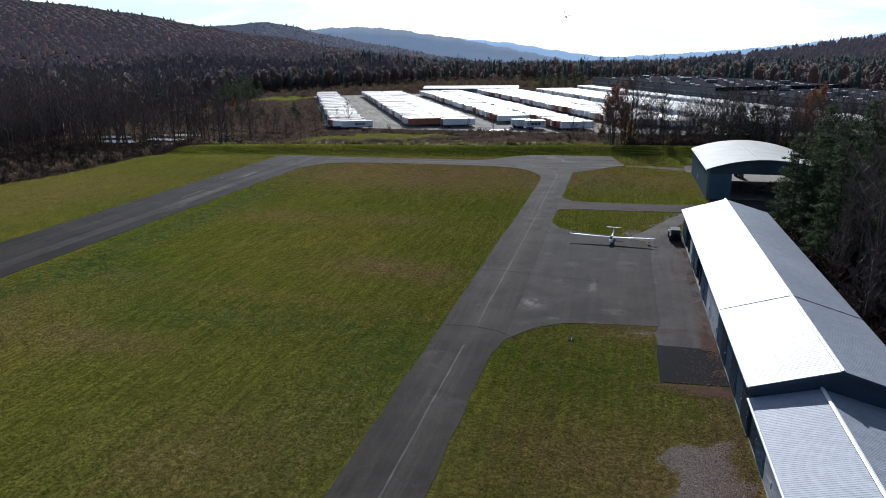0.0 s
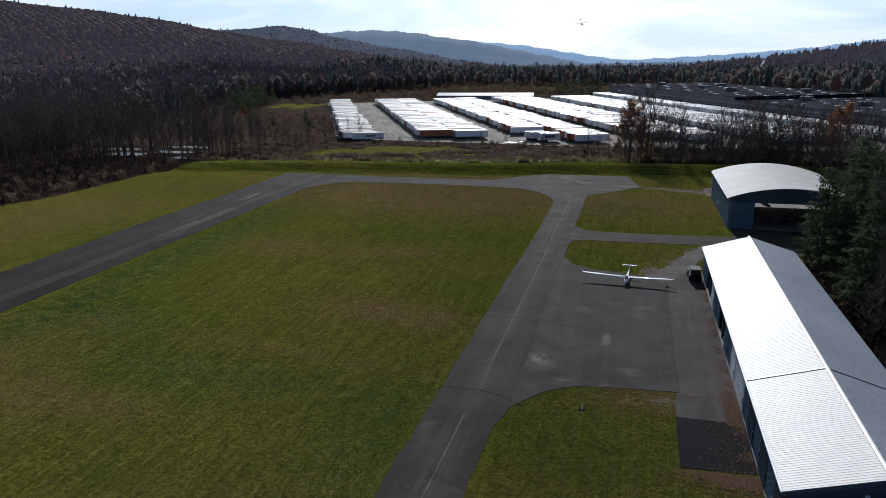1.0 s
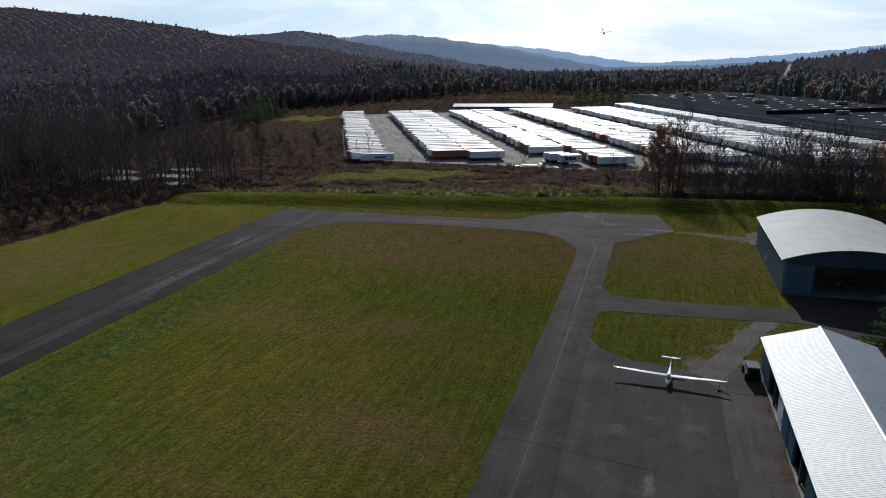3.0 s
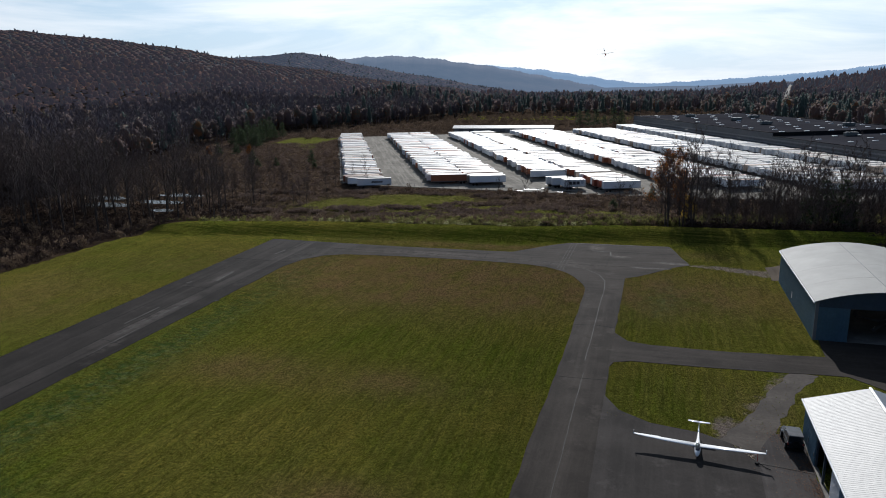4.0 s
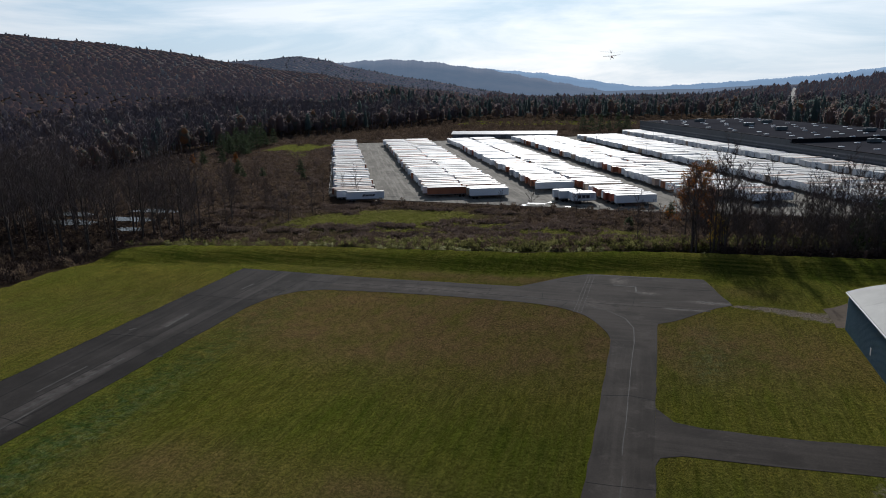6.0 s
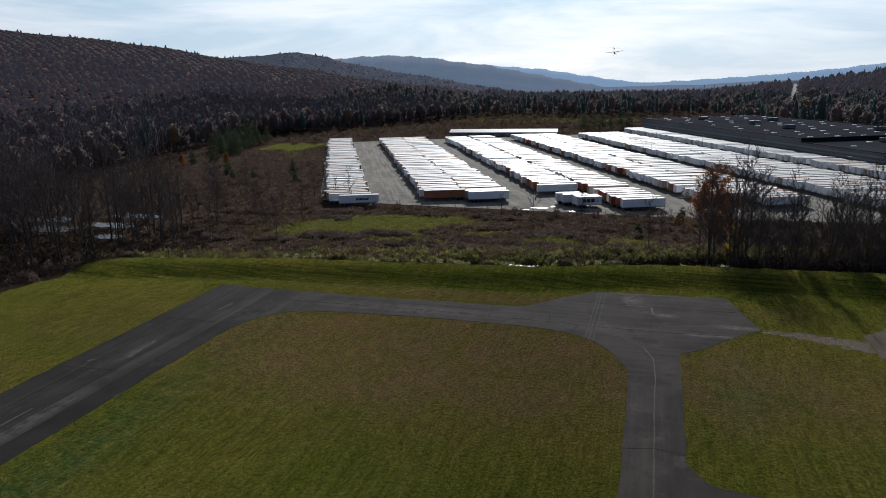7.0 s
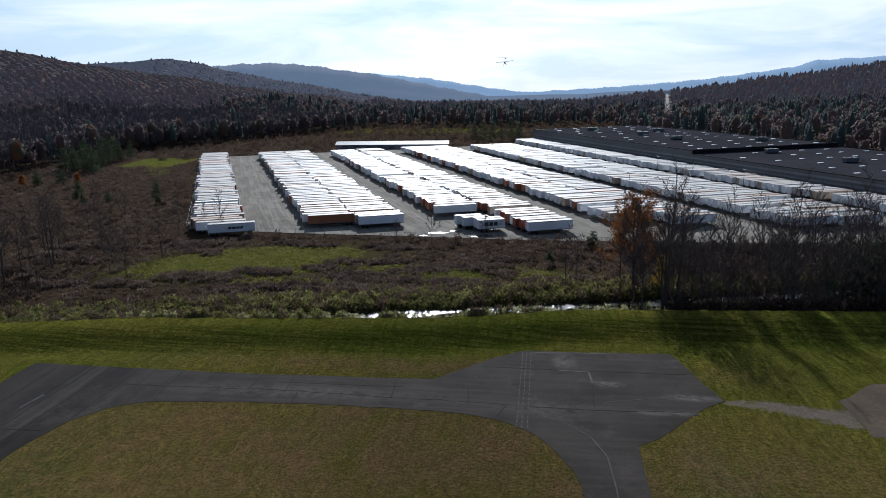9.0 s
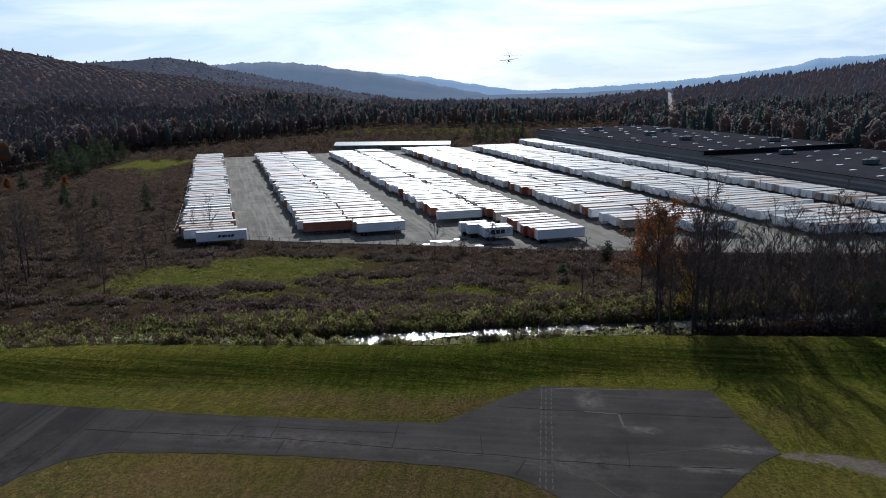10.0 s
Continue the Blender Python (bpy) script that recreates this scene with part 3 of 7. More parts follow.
def cover(x, y):
    """What grows where: close-cut grass, dry, lush and green patches."""
    south = y - berm_line(x)
    mown = ((south < 2.0) & (x > field_edge(y))).astype(float)
    mown = np.maximum(mown, ((x > -215) & (x < -30) & (y > 775) & (y < 850)).astype(float))
    mown = np.where((x > 25.5) & (y < 128), 0, mown)
    mown = np.where((x > 44) & (y < 215), 0, mown)
    mown = np.where(np.hypot(x - CX, y - CY) > 800, 0, mown)

    def blob(cx, cy, rx, ry):
        return np.exp(-(((x - cx) / rx) ** 2 + ((y - cy) / ry) ** 2))
    dry = 1.5 * blob(-45, 171, 44, 14) + 0.75 * blob(-45, 158, 30, 13) + 0.5 * blob(-22, 171, 12, 9) + 0.9 * blob(-34, 91, 7, 4) + 0.9 * blob(-24, 89, 6, 4) + 0.7 * blob(-60, 118, 12, 5) + 0.7 * blob(-38, 118, 9, 4) + 0.5 * blob(7, 165, 14, 12) + 0.6 * blob(-29, 41, 10, 9)
    dry = dry + 0.9 * blob(-54, 59, 9, 3) + 0.9 * blob(-35, 197, 40, 4) + 0.8 * blob(2, 46, 14, 7) + 0.5 * blob(-120, 130, 20, 30) + 0.6 * blob(-72, 60, 12, 14) + 0.9 * blob(3, 72.6, 6, 2.2) + 0.4 * blob(8, 123, 6, 7) + 0.08
    trail = np.exp(-((y - (74 - 0.14 * (x + 28))) / 1.0) ** 2) * (x > -70) * (x < -19)
    dry = dry + 0.5 * trail
    lush = 0.95 * blob(-76, 105, 5, 75) + 0.8 * blob(-68, 82, 8, 6) + 0.7 * blob(-40, 68, 22, 6) + 0.5 * blob(-1, 163, 6, 5) + 0.5 * blob(-22, 60, 6, 14) + 0.5 * blob(-1, 63, 7, 9)
    pale = 0.9 * blob(-3.6, 160, 2.6, 7) + 0.5 * blob(-2.4, 172, 3, 6) + 0.75 * blob(-74.5, 118, 3, 34) + 0.6 * blob(-66, 78, 9, 3) + 0.5 * blob(-44, 68, 16, 2.5) + 0.4 * blob(-21, 52, 5, 16)
    stripes = 0.9 * smooth01((x + 11) / 3) * (x < 13) * (y < 76) + 0.35 * blob(-2, 127, 14, 9) + 0.12
    bare = 1.25 * smooth01((x - 4.6) / 1.2) * smooth01((10.6 - x) / 1.0) * smooth01((52.6 - y) / 2.5) + 0.85 * blob(-8.7, 43, 1.6, 3.2) + 0.75 * blob(-3, 40, 2.5, 3) + 0.7 * blob(-32, 41.5, 4, 0.8) + 0.8 * blob(7.5, 74.2, 4, 1.2) + 0.7 * blob(3.2, 72.6, 3.2, 1.6) + 0.9 * blob(7, 112, 5, 4) + 0.8 * blob(4, 117, 3, 3) + 0.75 * blob(7.6, 123, 2.6, 3.4) + 0.75 * blob(10.6, 129, 2.6, 3.4) + 0.7 * blob(13.6, 133, 3, 2)
    wide = np.interp(x, (2, 8, 14, 20, 46), (0.9, 2.4, 3.4, 4.2, 4.5))
    bare = bare + 0.82 * np.exp(-(np.abs(y - np.interp(x, (2, 8, 14, 20), (188.2, 187.4, 185.2, 184.4))) / wide) ** 3) * smooth01((x - 1.0) / 2) * smooth01((46 - x) / 10)
    green = 1.5 * np.exp(-(((x + 97) / 24) ** 2 + ((y - 273 - 0.3 * (x + 97)) / 14) ** 2)) + 0.9 * blob(-40, 266, 24, 6) + 0.3 * blob(-60, 252, 40, 6) + ((x > -276 + 0.2 * (533 - y)) & (x < -236) & (y > 489) & (y < 534)) * 1.3 + ((np.abs(x + 229 + 0.7 * (y - 467)) < 5) & (y > 455) & (y < 492)) * 1.2
    return (("mown", mown), ("dry", np.clip(dry, 0, 1)), ("lush", np.clip(lush, 0, 1)), ("green", np.clip(green, 0, 1)), ("stripes", np.clip(stripes, 0, 1)), ("bare", np.clip(bare, 0, 1.3)), ("pale", np.clip(pale, 0, 1)), ("bank", smooth01((south + 12) / 3) * smooth01((-1.5 - south) / 2.5)))


def build_ground():
    az = np.concatenate([np.arange(-75, 75.01, 0.5), np.arange(80, 281, 5.0)])
    rs = [0.8]
    while rs[-1] < 4700:
        rs.append(rs[-1] + (1.5 if rs[-1] < 330 else rs[-1] * 0.022))
    rs = np.array(rs)
    A, R_ = np.meshgrid(np.radians(az), rs)
    X, Y = CX - R_ * np.sin(A), CY + R_ * np.cos(A)
    Z = terrain(X, Y)
    n, k = A.shape
    idx = np.arange(n * k).reshape(n, k)
    a, b = idx[:-1], idx[1:]
    quads = np.stack([a, np.roll(a, -1, 1), np.roll(b, -1, 1), b], -1).reshape(-1, 4)
    verts = np.stack([X, Y, Z], -1).reshape(-1, 3).tolist()
    faces = [q[::-1] for q in quads.tolist()] + [list(range(k))]
    ob = link_mesh("ground", verts, faces, M_GROUND, smooth=True)
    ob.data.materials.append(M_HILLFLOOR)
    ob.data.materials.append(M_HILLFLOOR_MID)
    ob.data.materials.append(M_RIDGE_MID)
    # far rings take the floor and ridge materials with haze painted as glow
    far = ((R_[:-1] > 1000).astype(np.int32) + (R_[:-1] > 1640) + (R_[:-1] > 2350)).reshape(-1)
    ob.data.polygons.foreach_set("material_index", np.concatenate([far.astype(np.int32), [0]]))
    for name, v in cover(X.ravel(), Y.ravel()):
        at = ob.data.attributes.new(name, "FLOAT", "POINT")
        at.data.foreach_set("value", v.astype(np.float32))
    return tagged(ob, "mown airfield grass with brown meadow and wooded hills beyond", "ground", kind="structure")


build_ground()


def sheet(name, pts, z, material, label, category, jitter=0.12, step=2.5, rng=random.Random(5)):
    """A thin paved sheet with a slightly ragged edge; its rim reaches below the ground."""
    ring = []
    for (x0, y0), (x1, y1) in zip(pts, pts[1:] + pts[:1]):
        n = max(1, int(math.hypot(x1 - x0, y1 - y0) / step))
        for i in range(n):
            f = i / n
            j = jitter if i else 0
            ring.append((x0 + (x1 - x0) * f + rng.uniform(-j, j), y0 + (y1 - y0) * f + rng.uniform(-j, j)))
    bm = bmesh.new()
    top = [bm.verts.new((x, y, z)) for x, y in ring]
    low = [bm.verts.new((x, y, z - 0.25)) for x, y in ring]
    for tri in tessellate_polygon([[Vector((x, y, 0)) for x, y in ring]]):
        f = bm.faces.new([top[i] for i in tri])
        f.normal_update()
        if f.normal.z < 0:
            f.normal_flip()
    turn = sum(a[0] * b[1] - b[0] * a[1] for a, b in zip(ring, ring[1:] + ring[:1]))
    for i in range(len(ring)):
        j = (i + 1) % len(ring)
        q = (top[i], low[i], low[j], top[j])
        bm.faces.new(q if turn > 0 else q[::-1])
    return tagged(part(name, bm, material), label, category, kind="structure")



sheet("runway", [(-98, -150), (-82, -150), (-82, -40), (-81.6, 168), (-80, 175), (-77, 179), (-72.5, 181.2), (-72.5, 191.4), (-97.5, 192), (-97.5, 100)], 0.030, M_RUNWAY,
      "grey streaked asphalt runway with faded markings", "runway")
sheet("cross_taxiway", [(-73, 181.1), (-60, 182.2), (-46, 182.5), (-34.8, 182.1), (-30.5, 181.6), (-27.0, 180.6), (-24.4, 179.2), (-22.0, 177.2), (-20.3, 174.8), (-18.9, 172.0), (-17.7, 169.2), (-17.1, 166.6), (-17.0, 163), (-10.2, 163), (-10.2, 170), (-10.1, 175.6), (-7.6, 177.4), (-5.2, 180.2), (-2.9, 183.2), (-0.2, 186.3), (2.5, 188.4),
      (-1.4, 204.4), (-24, 203.6), (-28.1, 200.4), (-36.1, 191.8), (-60, 191.2), (-73, 191.4)], 0.034, M_CROSS, "grey asphalt cross taxiway and end apron with cracks", "taxiway")
sheet("taxiway", [(-19, -90), (-11.8, -90), (-11.5, 40), (-11.3, 58), (-11.2, 64), (-10.2, 68.7), (-10.3, 121.6), (-10.4, 130), (-10.4, 144.2), (-10.2, 163.5), (-17.0, 163.5), (-17.0, 142), (-17.6, 104), (-18.3, 40)], 0.038, M_ASPHALT,
      "grey asphalt taxiway with a worn centre line", "taxiway")
sheet("ramp", [(-10.4, 68.2), (-7.5, 72.4), (-4.5, 74.3), (0, 75.0), (5.8, 75.4), (5.9, 109.6), (3.5, 113), (0.6, 114.6), (-4.9, 115.6), (-8.5, 118.0), (-10.5, 121.8)], 0.042, M_RAMP,
      "stained grey asphalt parking ramp", "ramp")
sheet("hangar_drive", [(-10.6, 130), (-9.9, 132.5), (-7.5, 133.5), (6, 134), (20, 135), (24, 131), (44, 131), (44, 148.4), (19, 148.4), (18.6, 141.6), (6.6, 140.4), (-5, 140.4), (-8.3, 141.2), (-10.4, 144.4)], 0.046, M_CROSS,
      "grey asphalt drive leading to the arched hangar", "drive")
sheet("worn_ramp", [(5.3, 70.1), (11.2, 70.1), (11.2, 118), (8, 116), (5.3, 109)], 0.02, M_ASPHALT_OLD, "worn gravelly asphalt strip along the hangar doors", "pavement", 0.2)
sheet("dark_pad", [(5.1, 61.6), (11.4, 62.0), (11.4, 70.2), (5.2, 70.2)], 0.05, M_ASPHALT_NEW, "black freshly sealed asphalt pad at the hangar", "pavement", 0.1)
sheet("gravel_path", [(2.2, 113.4), (6.4, 111.4), (8.6, 116.5), (10.8, 122.6), (13.2, 128.8), (16.4, 134.4), (12.8, 134.4), (10.2, 129.4), (7.8, 123.8), (5.2, 118.2)], 0.012, M_PATH, "gravel track curving from the ramp to the hangar", "path", 0.35, 1.2)


# ---- trailer yard frame ----
YARD = pose(-110, 310, -5.0, 0, 0, 25.2)


def yard(u, v, z=0.0):
    """u along the rows, v across them"""
    return YARD @ Vector((v, u, z))


def build_lot():
    pts = [yard(u, v) for u, v in ((14, -21), (3, -2), (-20, 38), (-44, 80), (-62, 120), (-110, 190), (-130, 214), (262, 214), (262, -21))]
    sheet("gravel_lot", [(p.x, p.y) for p in pts], -4.88, M_GRAVEL, "pale grey gravel trailer yard with puddles", "gravel lot", 0.5, 6)


build_lot()


def build_creek():
    xs = np.linspace(-75, 95, 60)
    verts, faces = [], []
    for i, x in enumerate(xs):
        w = 1.9 + 0.9 * math.sin(x * 0.21) + 0.5 * math.sin(x * 0.53)
        c = water_line(x)
        verts += [(x, c - w, -4.15), (x, c + w, -4.15)]
        if i:
            k = 2 * i
            faces.append((k - 2, k, k + 1, k - 1))
    ob = link_mesh("creek", verts, faces, M_WATER)
    tagged(ob, "narrow sunlit creek among shrubs behind the bank", "creek", kind="structure")


build_creek()


# ---- distance ----
def ridge(name, table, dist, depth, material, label, foot=-40.0):
    """A wooded ridge kilometres off, as a solid rise with an uneven crest."""
    rng = random.Random(int(dist))
    verts, faces = [], []
    azs = np.arange(table[0][0], table[-1][0] + 0.01, 0.08)
    rows = 5
    for i, a in enumerate(azs):
        el = float(lerp_table(table, a))
        top = 41 + dist * math.tan(radians(el)) + 2 * math.sin(a * 3.1)
        s_, c_ = math.sin(radians(a)), math.cos(radians(a))
        for j in range(rows):
            f = j / (rows - 1)
            r = dist - depth * (1 - f)
            verts.append((CX - r * s_, CY + r * c_, foot + (top - foot) * (f ** 0.8) + (rng.uniform(-2.4, 2.4) if j == rows - 1 else 0)))
        verts.append((CX - (dist + 120) * s_, CY + (dist + 120) * c_, foot))
    k = rows + 1
    for i in range(len(azs) - 1):
        for j in range(k - 1):
            p = i * k + j
            faces.append((p, p + 1, p + k + 1, p + k))
    return tagged(link_mesh(name, verts, faces, material, smooth=True), label, "hills", kind="structure")


# the blue of these ridges is haze painted into their materials
ridge("backdrop_ridge", ((3, -1.2), (6, -0.6), (10, 0.2), (13, 0.8), (15.4, 1.1), (17, 1.4), (20, 1.66), (22.5, 1.62), (24.4, 1.5), (27, 1.0), (31, 0.4)), 3100.0, 500, M_RIDGE_MID, "wooded ridge in the distance with blue-brown haze painted on")
ridge("backdrop_ridge", ((-1, -0.95), (0.7, -0.8), (2, -0.65), (5, -0.2), (8.3, 0.36), (12.3, 0.75), (15.5, 1.08), (18, 1.0), (22, 0.5)), 4100.0, 500, M_RIDGE_FAR, "wooded ridge far away with pale blue haze painted on")
ridge("backdrop_ridge", ((-48, 1.6), (-34, 1.5), (-24, 1.33), (-19.9, 1.19), (-18.5, 0.75), (-16, 0.42), (-12.8, 0.02), (-9, -0.3), (-6, -0.48), (-2.4, -0.66), (-1, -0.72), (0.7, -0.82), (3, -1.0)), 4300.0, 400, M_RIDGE_FAR, "wooded ridge far away with pale blue haze painted on")


# ---- hangars ----
def corrugated(y0, y1, x0, z0, x1, z1, pitch=0.26, deep=0.035, thick=0.05):
    """A sloping sheet from (x0, z0) to (x1, z1), ribbed along y."""
    d = Vector((x1 - x0, 0, z1 - z0)).normalized()
    nrm = Vector((-d.z, 0, d.x))
    if nrm.z < 0:
        nrm = -nrm
    verts, faces = [], []
    n = int((y1 - y0) / pitch)
    prof = []
    for i in range(n):
        b = y0 + (y1 - y0) * i / n
        w = (y1 - y0) / n
        prof += [(b, 0.0), (b + 0.55 * w, 0.0), (b + 0.66 * w, deep), (b + 0.89 * w, deep)]
    prof.append((y1, 0.0))
    for y, h in prof:
        for x, z in ((x0, z0), (x1, z1)):
            verts.append((x + nrm.x * h, y, z + nrm.z * h))
    m = len(prof)
    for i in range(m - 1):
        faces.append((2 * i, 2 * i + 1, 2 * i + 3, 2 * i + 2) if x1 > x0 else (2 * i, 2 * i + 2, 2 * i + 3, 2 * i + 1))
    b = len(verts)
    for x, z in ((x0, z0), (x1, z1)):
        for y in (y0, y1):
            verts.append((x - nrm.x * thick, y, z - nrm.z * thick))
    faces += [(b, b + 2, b + 3, b + 1), (0, b, b + 2, 1), (2 * m - 2, 2 * m - 1, b + 3, b + 1), tuple([2 * i for i in range(m)] + [b + 1, b]), tuple([2 * i + 1 for i in range(m)][::-1] + [b + 2, b + 3])]
    return verts, faces


def prism_wall(bm, pts, y0, y1):
    """An upright wall with the outline pts (x, z), from y0 to y1."""
    a = [bm.verts.new((x, y0, z)) for x, z in pts]
    b = [bm.verts.new((x, y1, z)) for x, z in pts]
    bm.faces.new(a)
    bm.faces.new(b[::-1])
    for i in range(len(pts)):
        j = (i + 1) % len(pts)
        bm.faces.new((a[j], a[i], b[i], b[j]))
    bmesh.ops.recalc_face_normals(bm, faces=bm.faces)
    return bm


def ribbed_panel(x, y0, y1, z0, z1, thick=0.08, pitch=0.3, deep=0.03):
    """A sheet-steel panel facing west, with upright ribs, in one closed sheet."""
    bm = bmesh.new()
    n = max(1, int((y1 - y0) / pitch))
    w = (y1 - y0) / n
    prof = [(x + thick, y0)]
    for i in range(n):
        b = y0 + i * w
        prof += [(x, b), (x, b + 0.6 * w), (x - deep, b + 0.68 * w), (x - deep, b + 0.9 * w)]
    prof += [(x, y1), (x + thick, y1)]
    lo = [bm.verts.new((px, py, z0)) for px, py in prof]
    hi = [bm.verts.new((px, py, z1)) for px, py in prof]
    for i in range(len(prof)):
        j = (i + 1) % len(prof)
        bm.faces.new((lo[i], hi[i], hi[j], lo[j]))
    bm.faces.new(lo)
    bm.faces.new(hi[::-1])
    bmesh.ops.recalc_face_normals(bm, faces=bm.faces)
    return bm


def gable_hangar(label, y0, y1, x0, x1, xr, eave, top, seams, bays, roofing, pitch=0.26, deep=0.03):
    """A long low steel hangar; bays: kinds of door along its west side from y1 (north) to y0."""
    h = tagged(empty("hangar"), label, "hangar")
    lip = 0.35
    sl = (top - eave) / (xr - x0)
    edges = [y0 - 0.25] + list(seams) + [y1 + 0.25]
    for a, b in zip(edges, edges[1:]):
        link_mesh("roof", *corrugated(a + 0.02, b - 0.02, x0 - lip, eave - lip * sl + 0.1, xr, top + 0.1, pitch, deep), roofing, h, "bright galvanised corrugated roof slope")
        # east slope: darker copy, its duller reflection put into the colour
        link_mesh("roof", *corrugated(a + 0.02, b - 0.02, x1 + lip, eave - lip * sl + 0.1, xr, top + 0.1, pitch, deep), M_ROOF_EAST_SHADE, h, "blue-grey corrugated roof slope")
    for ys in seams:
        bm = bmesh.new()
        prism_wall(bm, [(x0 - lip, eave - lip * sl + 0.13), (xr, top + 0.13), (x1 + lip, eave - lip * sl + 0.13), (x1 + lip, eave - lip * sl + 0.17), (xr, top + 0.17), (x0 - lip, eave - lip * sl + 0.17)], ys - 0.06, ys + 0.06)
        part("roof_seam", bm, M_STEEL, h)
    bm = bmesh.new()
    for sgn in (-1, 1):
        vs = [bm.verts.new(p) for p in ((xr, y0 - 0.3, top + 0.23), (xr, y1 + 0.3, top + 0.23), (xr + sgn * 0.15, y1 + 0.3, top + 0.21 - 0.15 * sl), (xr + sgn * 0.15, y0 - 0.3, top + 0.21 - 0.15 * sl))]
        lo = [bm.verts.new(v.co - Vector((0, 0, 0.05))) for v in vs]
        bm.faces.new(vs)
        bm.faces.new(lo[::-1])
        for i in range(4):
            bm.faces.new((vs[i], vs[(i + 1) % 4], lo[(i + 1) % 4], lo[i]))
    bmesh.ops.recalc_face_normals(bm, faces=bm.faces)
    part("ridge_cap", bm, M_TRIM, h, "white metal ridge cap")
    for yy in (y0, y1):
        bm = bmesh.new()
        prism_wall(bm, [(x0, 0), (x1, 0), (x1, eave), (xr, top), (x0, eave)], yy - 0.1 if yy == y1 else yy, yy if yy == y1 else yy + 0.1)
        part("gable_wall", bm, M_BLUE_DARK, h, "dark blue steel gable wall")
        bm = bmesh.new()
        for sgn, xe in ((1, x0), (-1, x1)):
            prism_wall(bm, [(xe - sgn * lip, eave - lip * sl - 0.22), (xr, top - 0.22), (xr, top + 0.06), (xe - sgn * lip, eave - lip * sl + 0.06)], yy - 0.29 if yy == y0 else yy + 0.21, yy - 0.21 if yy == y0 else yy + 0.29)
        part("barge_board", bm, M_TRIM if yy == y1 else M_BLUE_DARK, h)
    bm = bmesh.new()
    box(bm, x1 - 0.1, x1, y0 + 0.1, y1 - 0.1, 0, eave)
    part("wall", bm, M_BLUE_DARK, h, "dark blue steel back wall")
    bm = bmesh.new()
    box(bm, x0 - 0.05, x0 + 0.2, y0 + 0.1, y1 - 0.1, eave - 0.65, eave)
    part("door_header", bm, M_BLUE_DARK, h, "dark blue door track header")
    bm = bmesh.new()
    box(bm, x0 - lip - 0.14, x0 - lip, y0 - 0.25, y1 + 0.25, eave - lip * sl - 0.04, eave - lip * sl + 0.10, 0.02)
    part("gutter", bm, M_TRIM, h, "pale metal eaves gutter")
    bm = bmesh.new()
    box(bm, x0 - 0.12, x0 + 0.3, y0, y1, -0.05, 0.06)
    part("apron_slab", bm, M_CONCRETE, h, "pale concrete strip under the doors")
    n = len(bays)
    w = (y1 - y0 - 0.2) / n
    for i, kind in enumerate(bays):
        b1 = y1 - 0.1 - i * w
        b0 = b1 - w
        bm = bmesh.new()
        box(bm, x0, x0 + 0.22, b0 - 0.11, b0 + 0.11, 0, eave - 0.6)
        part("post", bm, M_BLUE_DARK, h)
        if kind == "o":
            bm = bmesh.new()
            box(bm, x0 + 5.5, x0 + 5.6, b0, b1, 0.06, eave - 0.3)
            part("inner_wall", bm, M_BLUE_DARK, h)
            continue
        off = -0.02 - 0.06 * (i % 2)
        mat = {"b": M_BLUE, "w": M_TRIM, "d": M_BLUE_DARK}[kind]
        door = part("door", ribbed_panel(x0 + off, b0 + 0.05, b1 - 0.05, 0.07, eave - 0.55), mat, h, {"b": "blue ribbed sliding door", "w": "white ribbed door", "d": "dark blue ribbed door"}[kind])
        bm = bmesh.new()
        box(bm, x0 + off - 0.10, x0 + off - 0.03, b0 + 0.2, b0 + 0.28, 1.0, 1.5, 0.01)
        part("handle", bm, M_STEEL, door)
    return h


M_CONCRETE = plain("concrete", (0.13, 0.122, 0.11), (0.21, 0.197, 0.18), 0.85, 0, 0.4, 5.0, 0.2, position)
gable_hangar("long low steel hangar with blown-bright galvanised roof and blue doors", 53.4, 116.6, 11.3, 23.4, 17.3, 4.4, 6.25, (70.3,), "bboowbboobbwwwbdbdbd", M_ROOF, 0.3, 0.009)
gable_hangar("lower steel hangar with corrugated roof joined to the long one", 8.0, 53.1, 11.4, 20.8, 16.1, 3.35, 4.6, (), "dbwwdbddbddwdbdb", M_ROOF_LILAC, 0.22, 0.007)


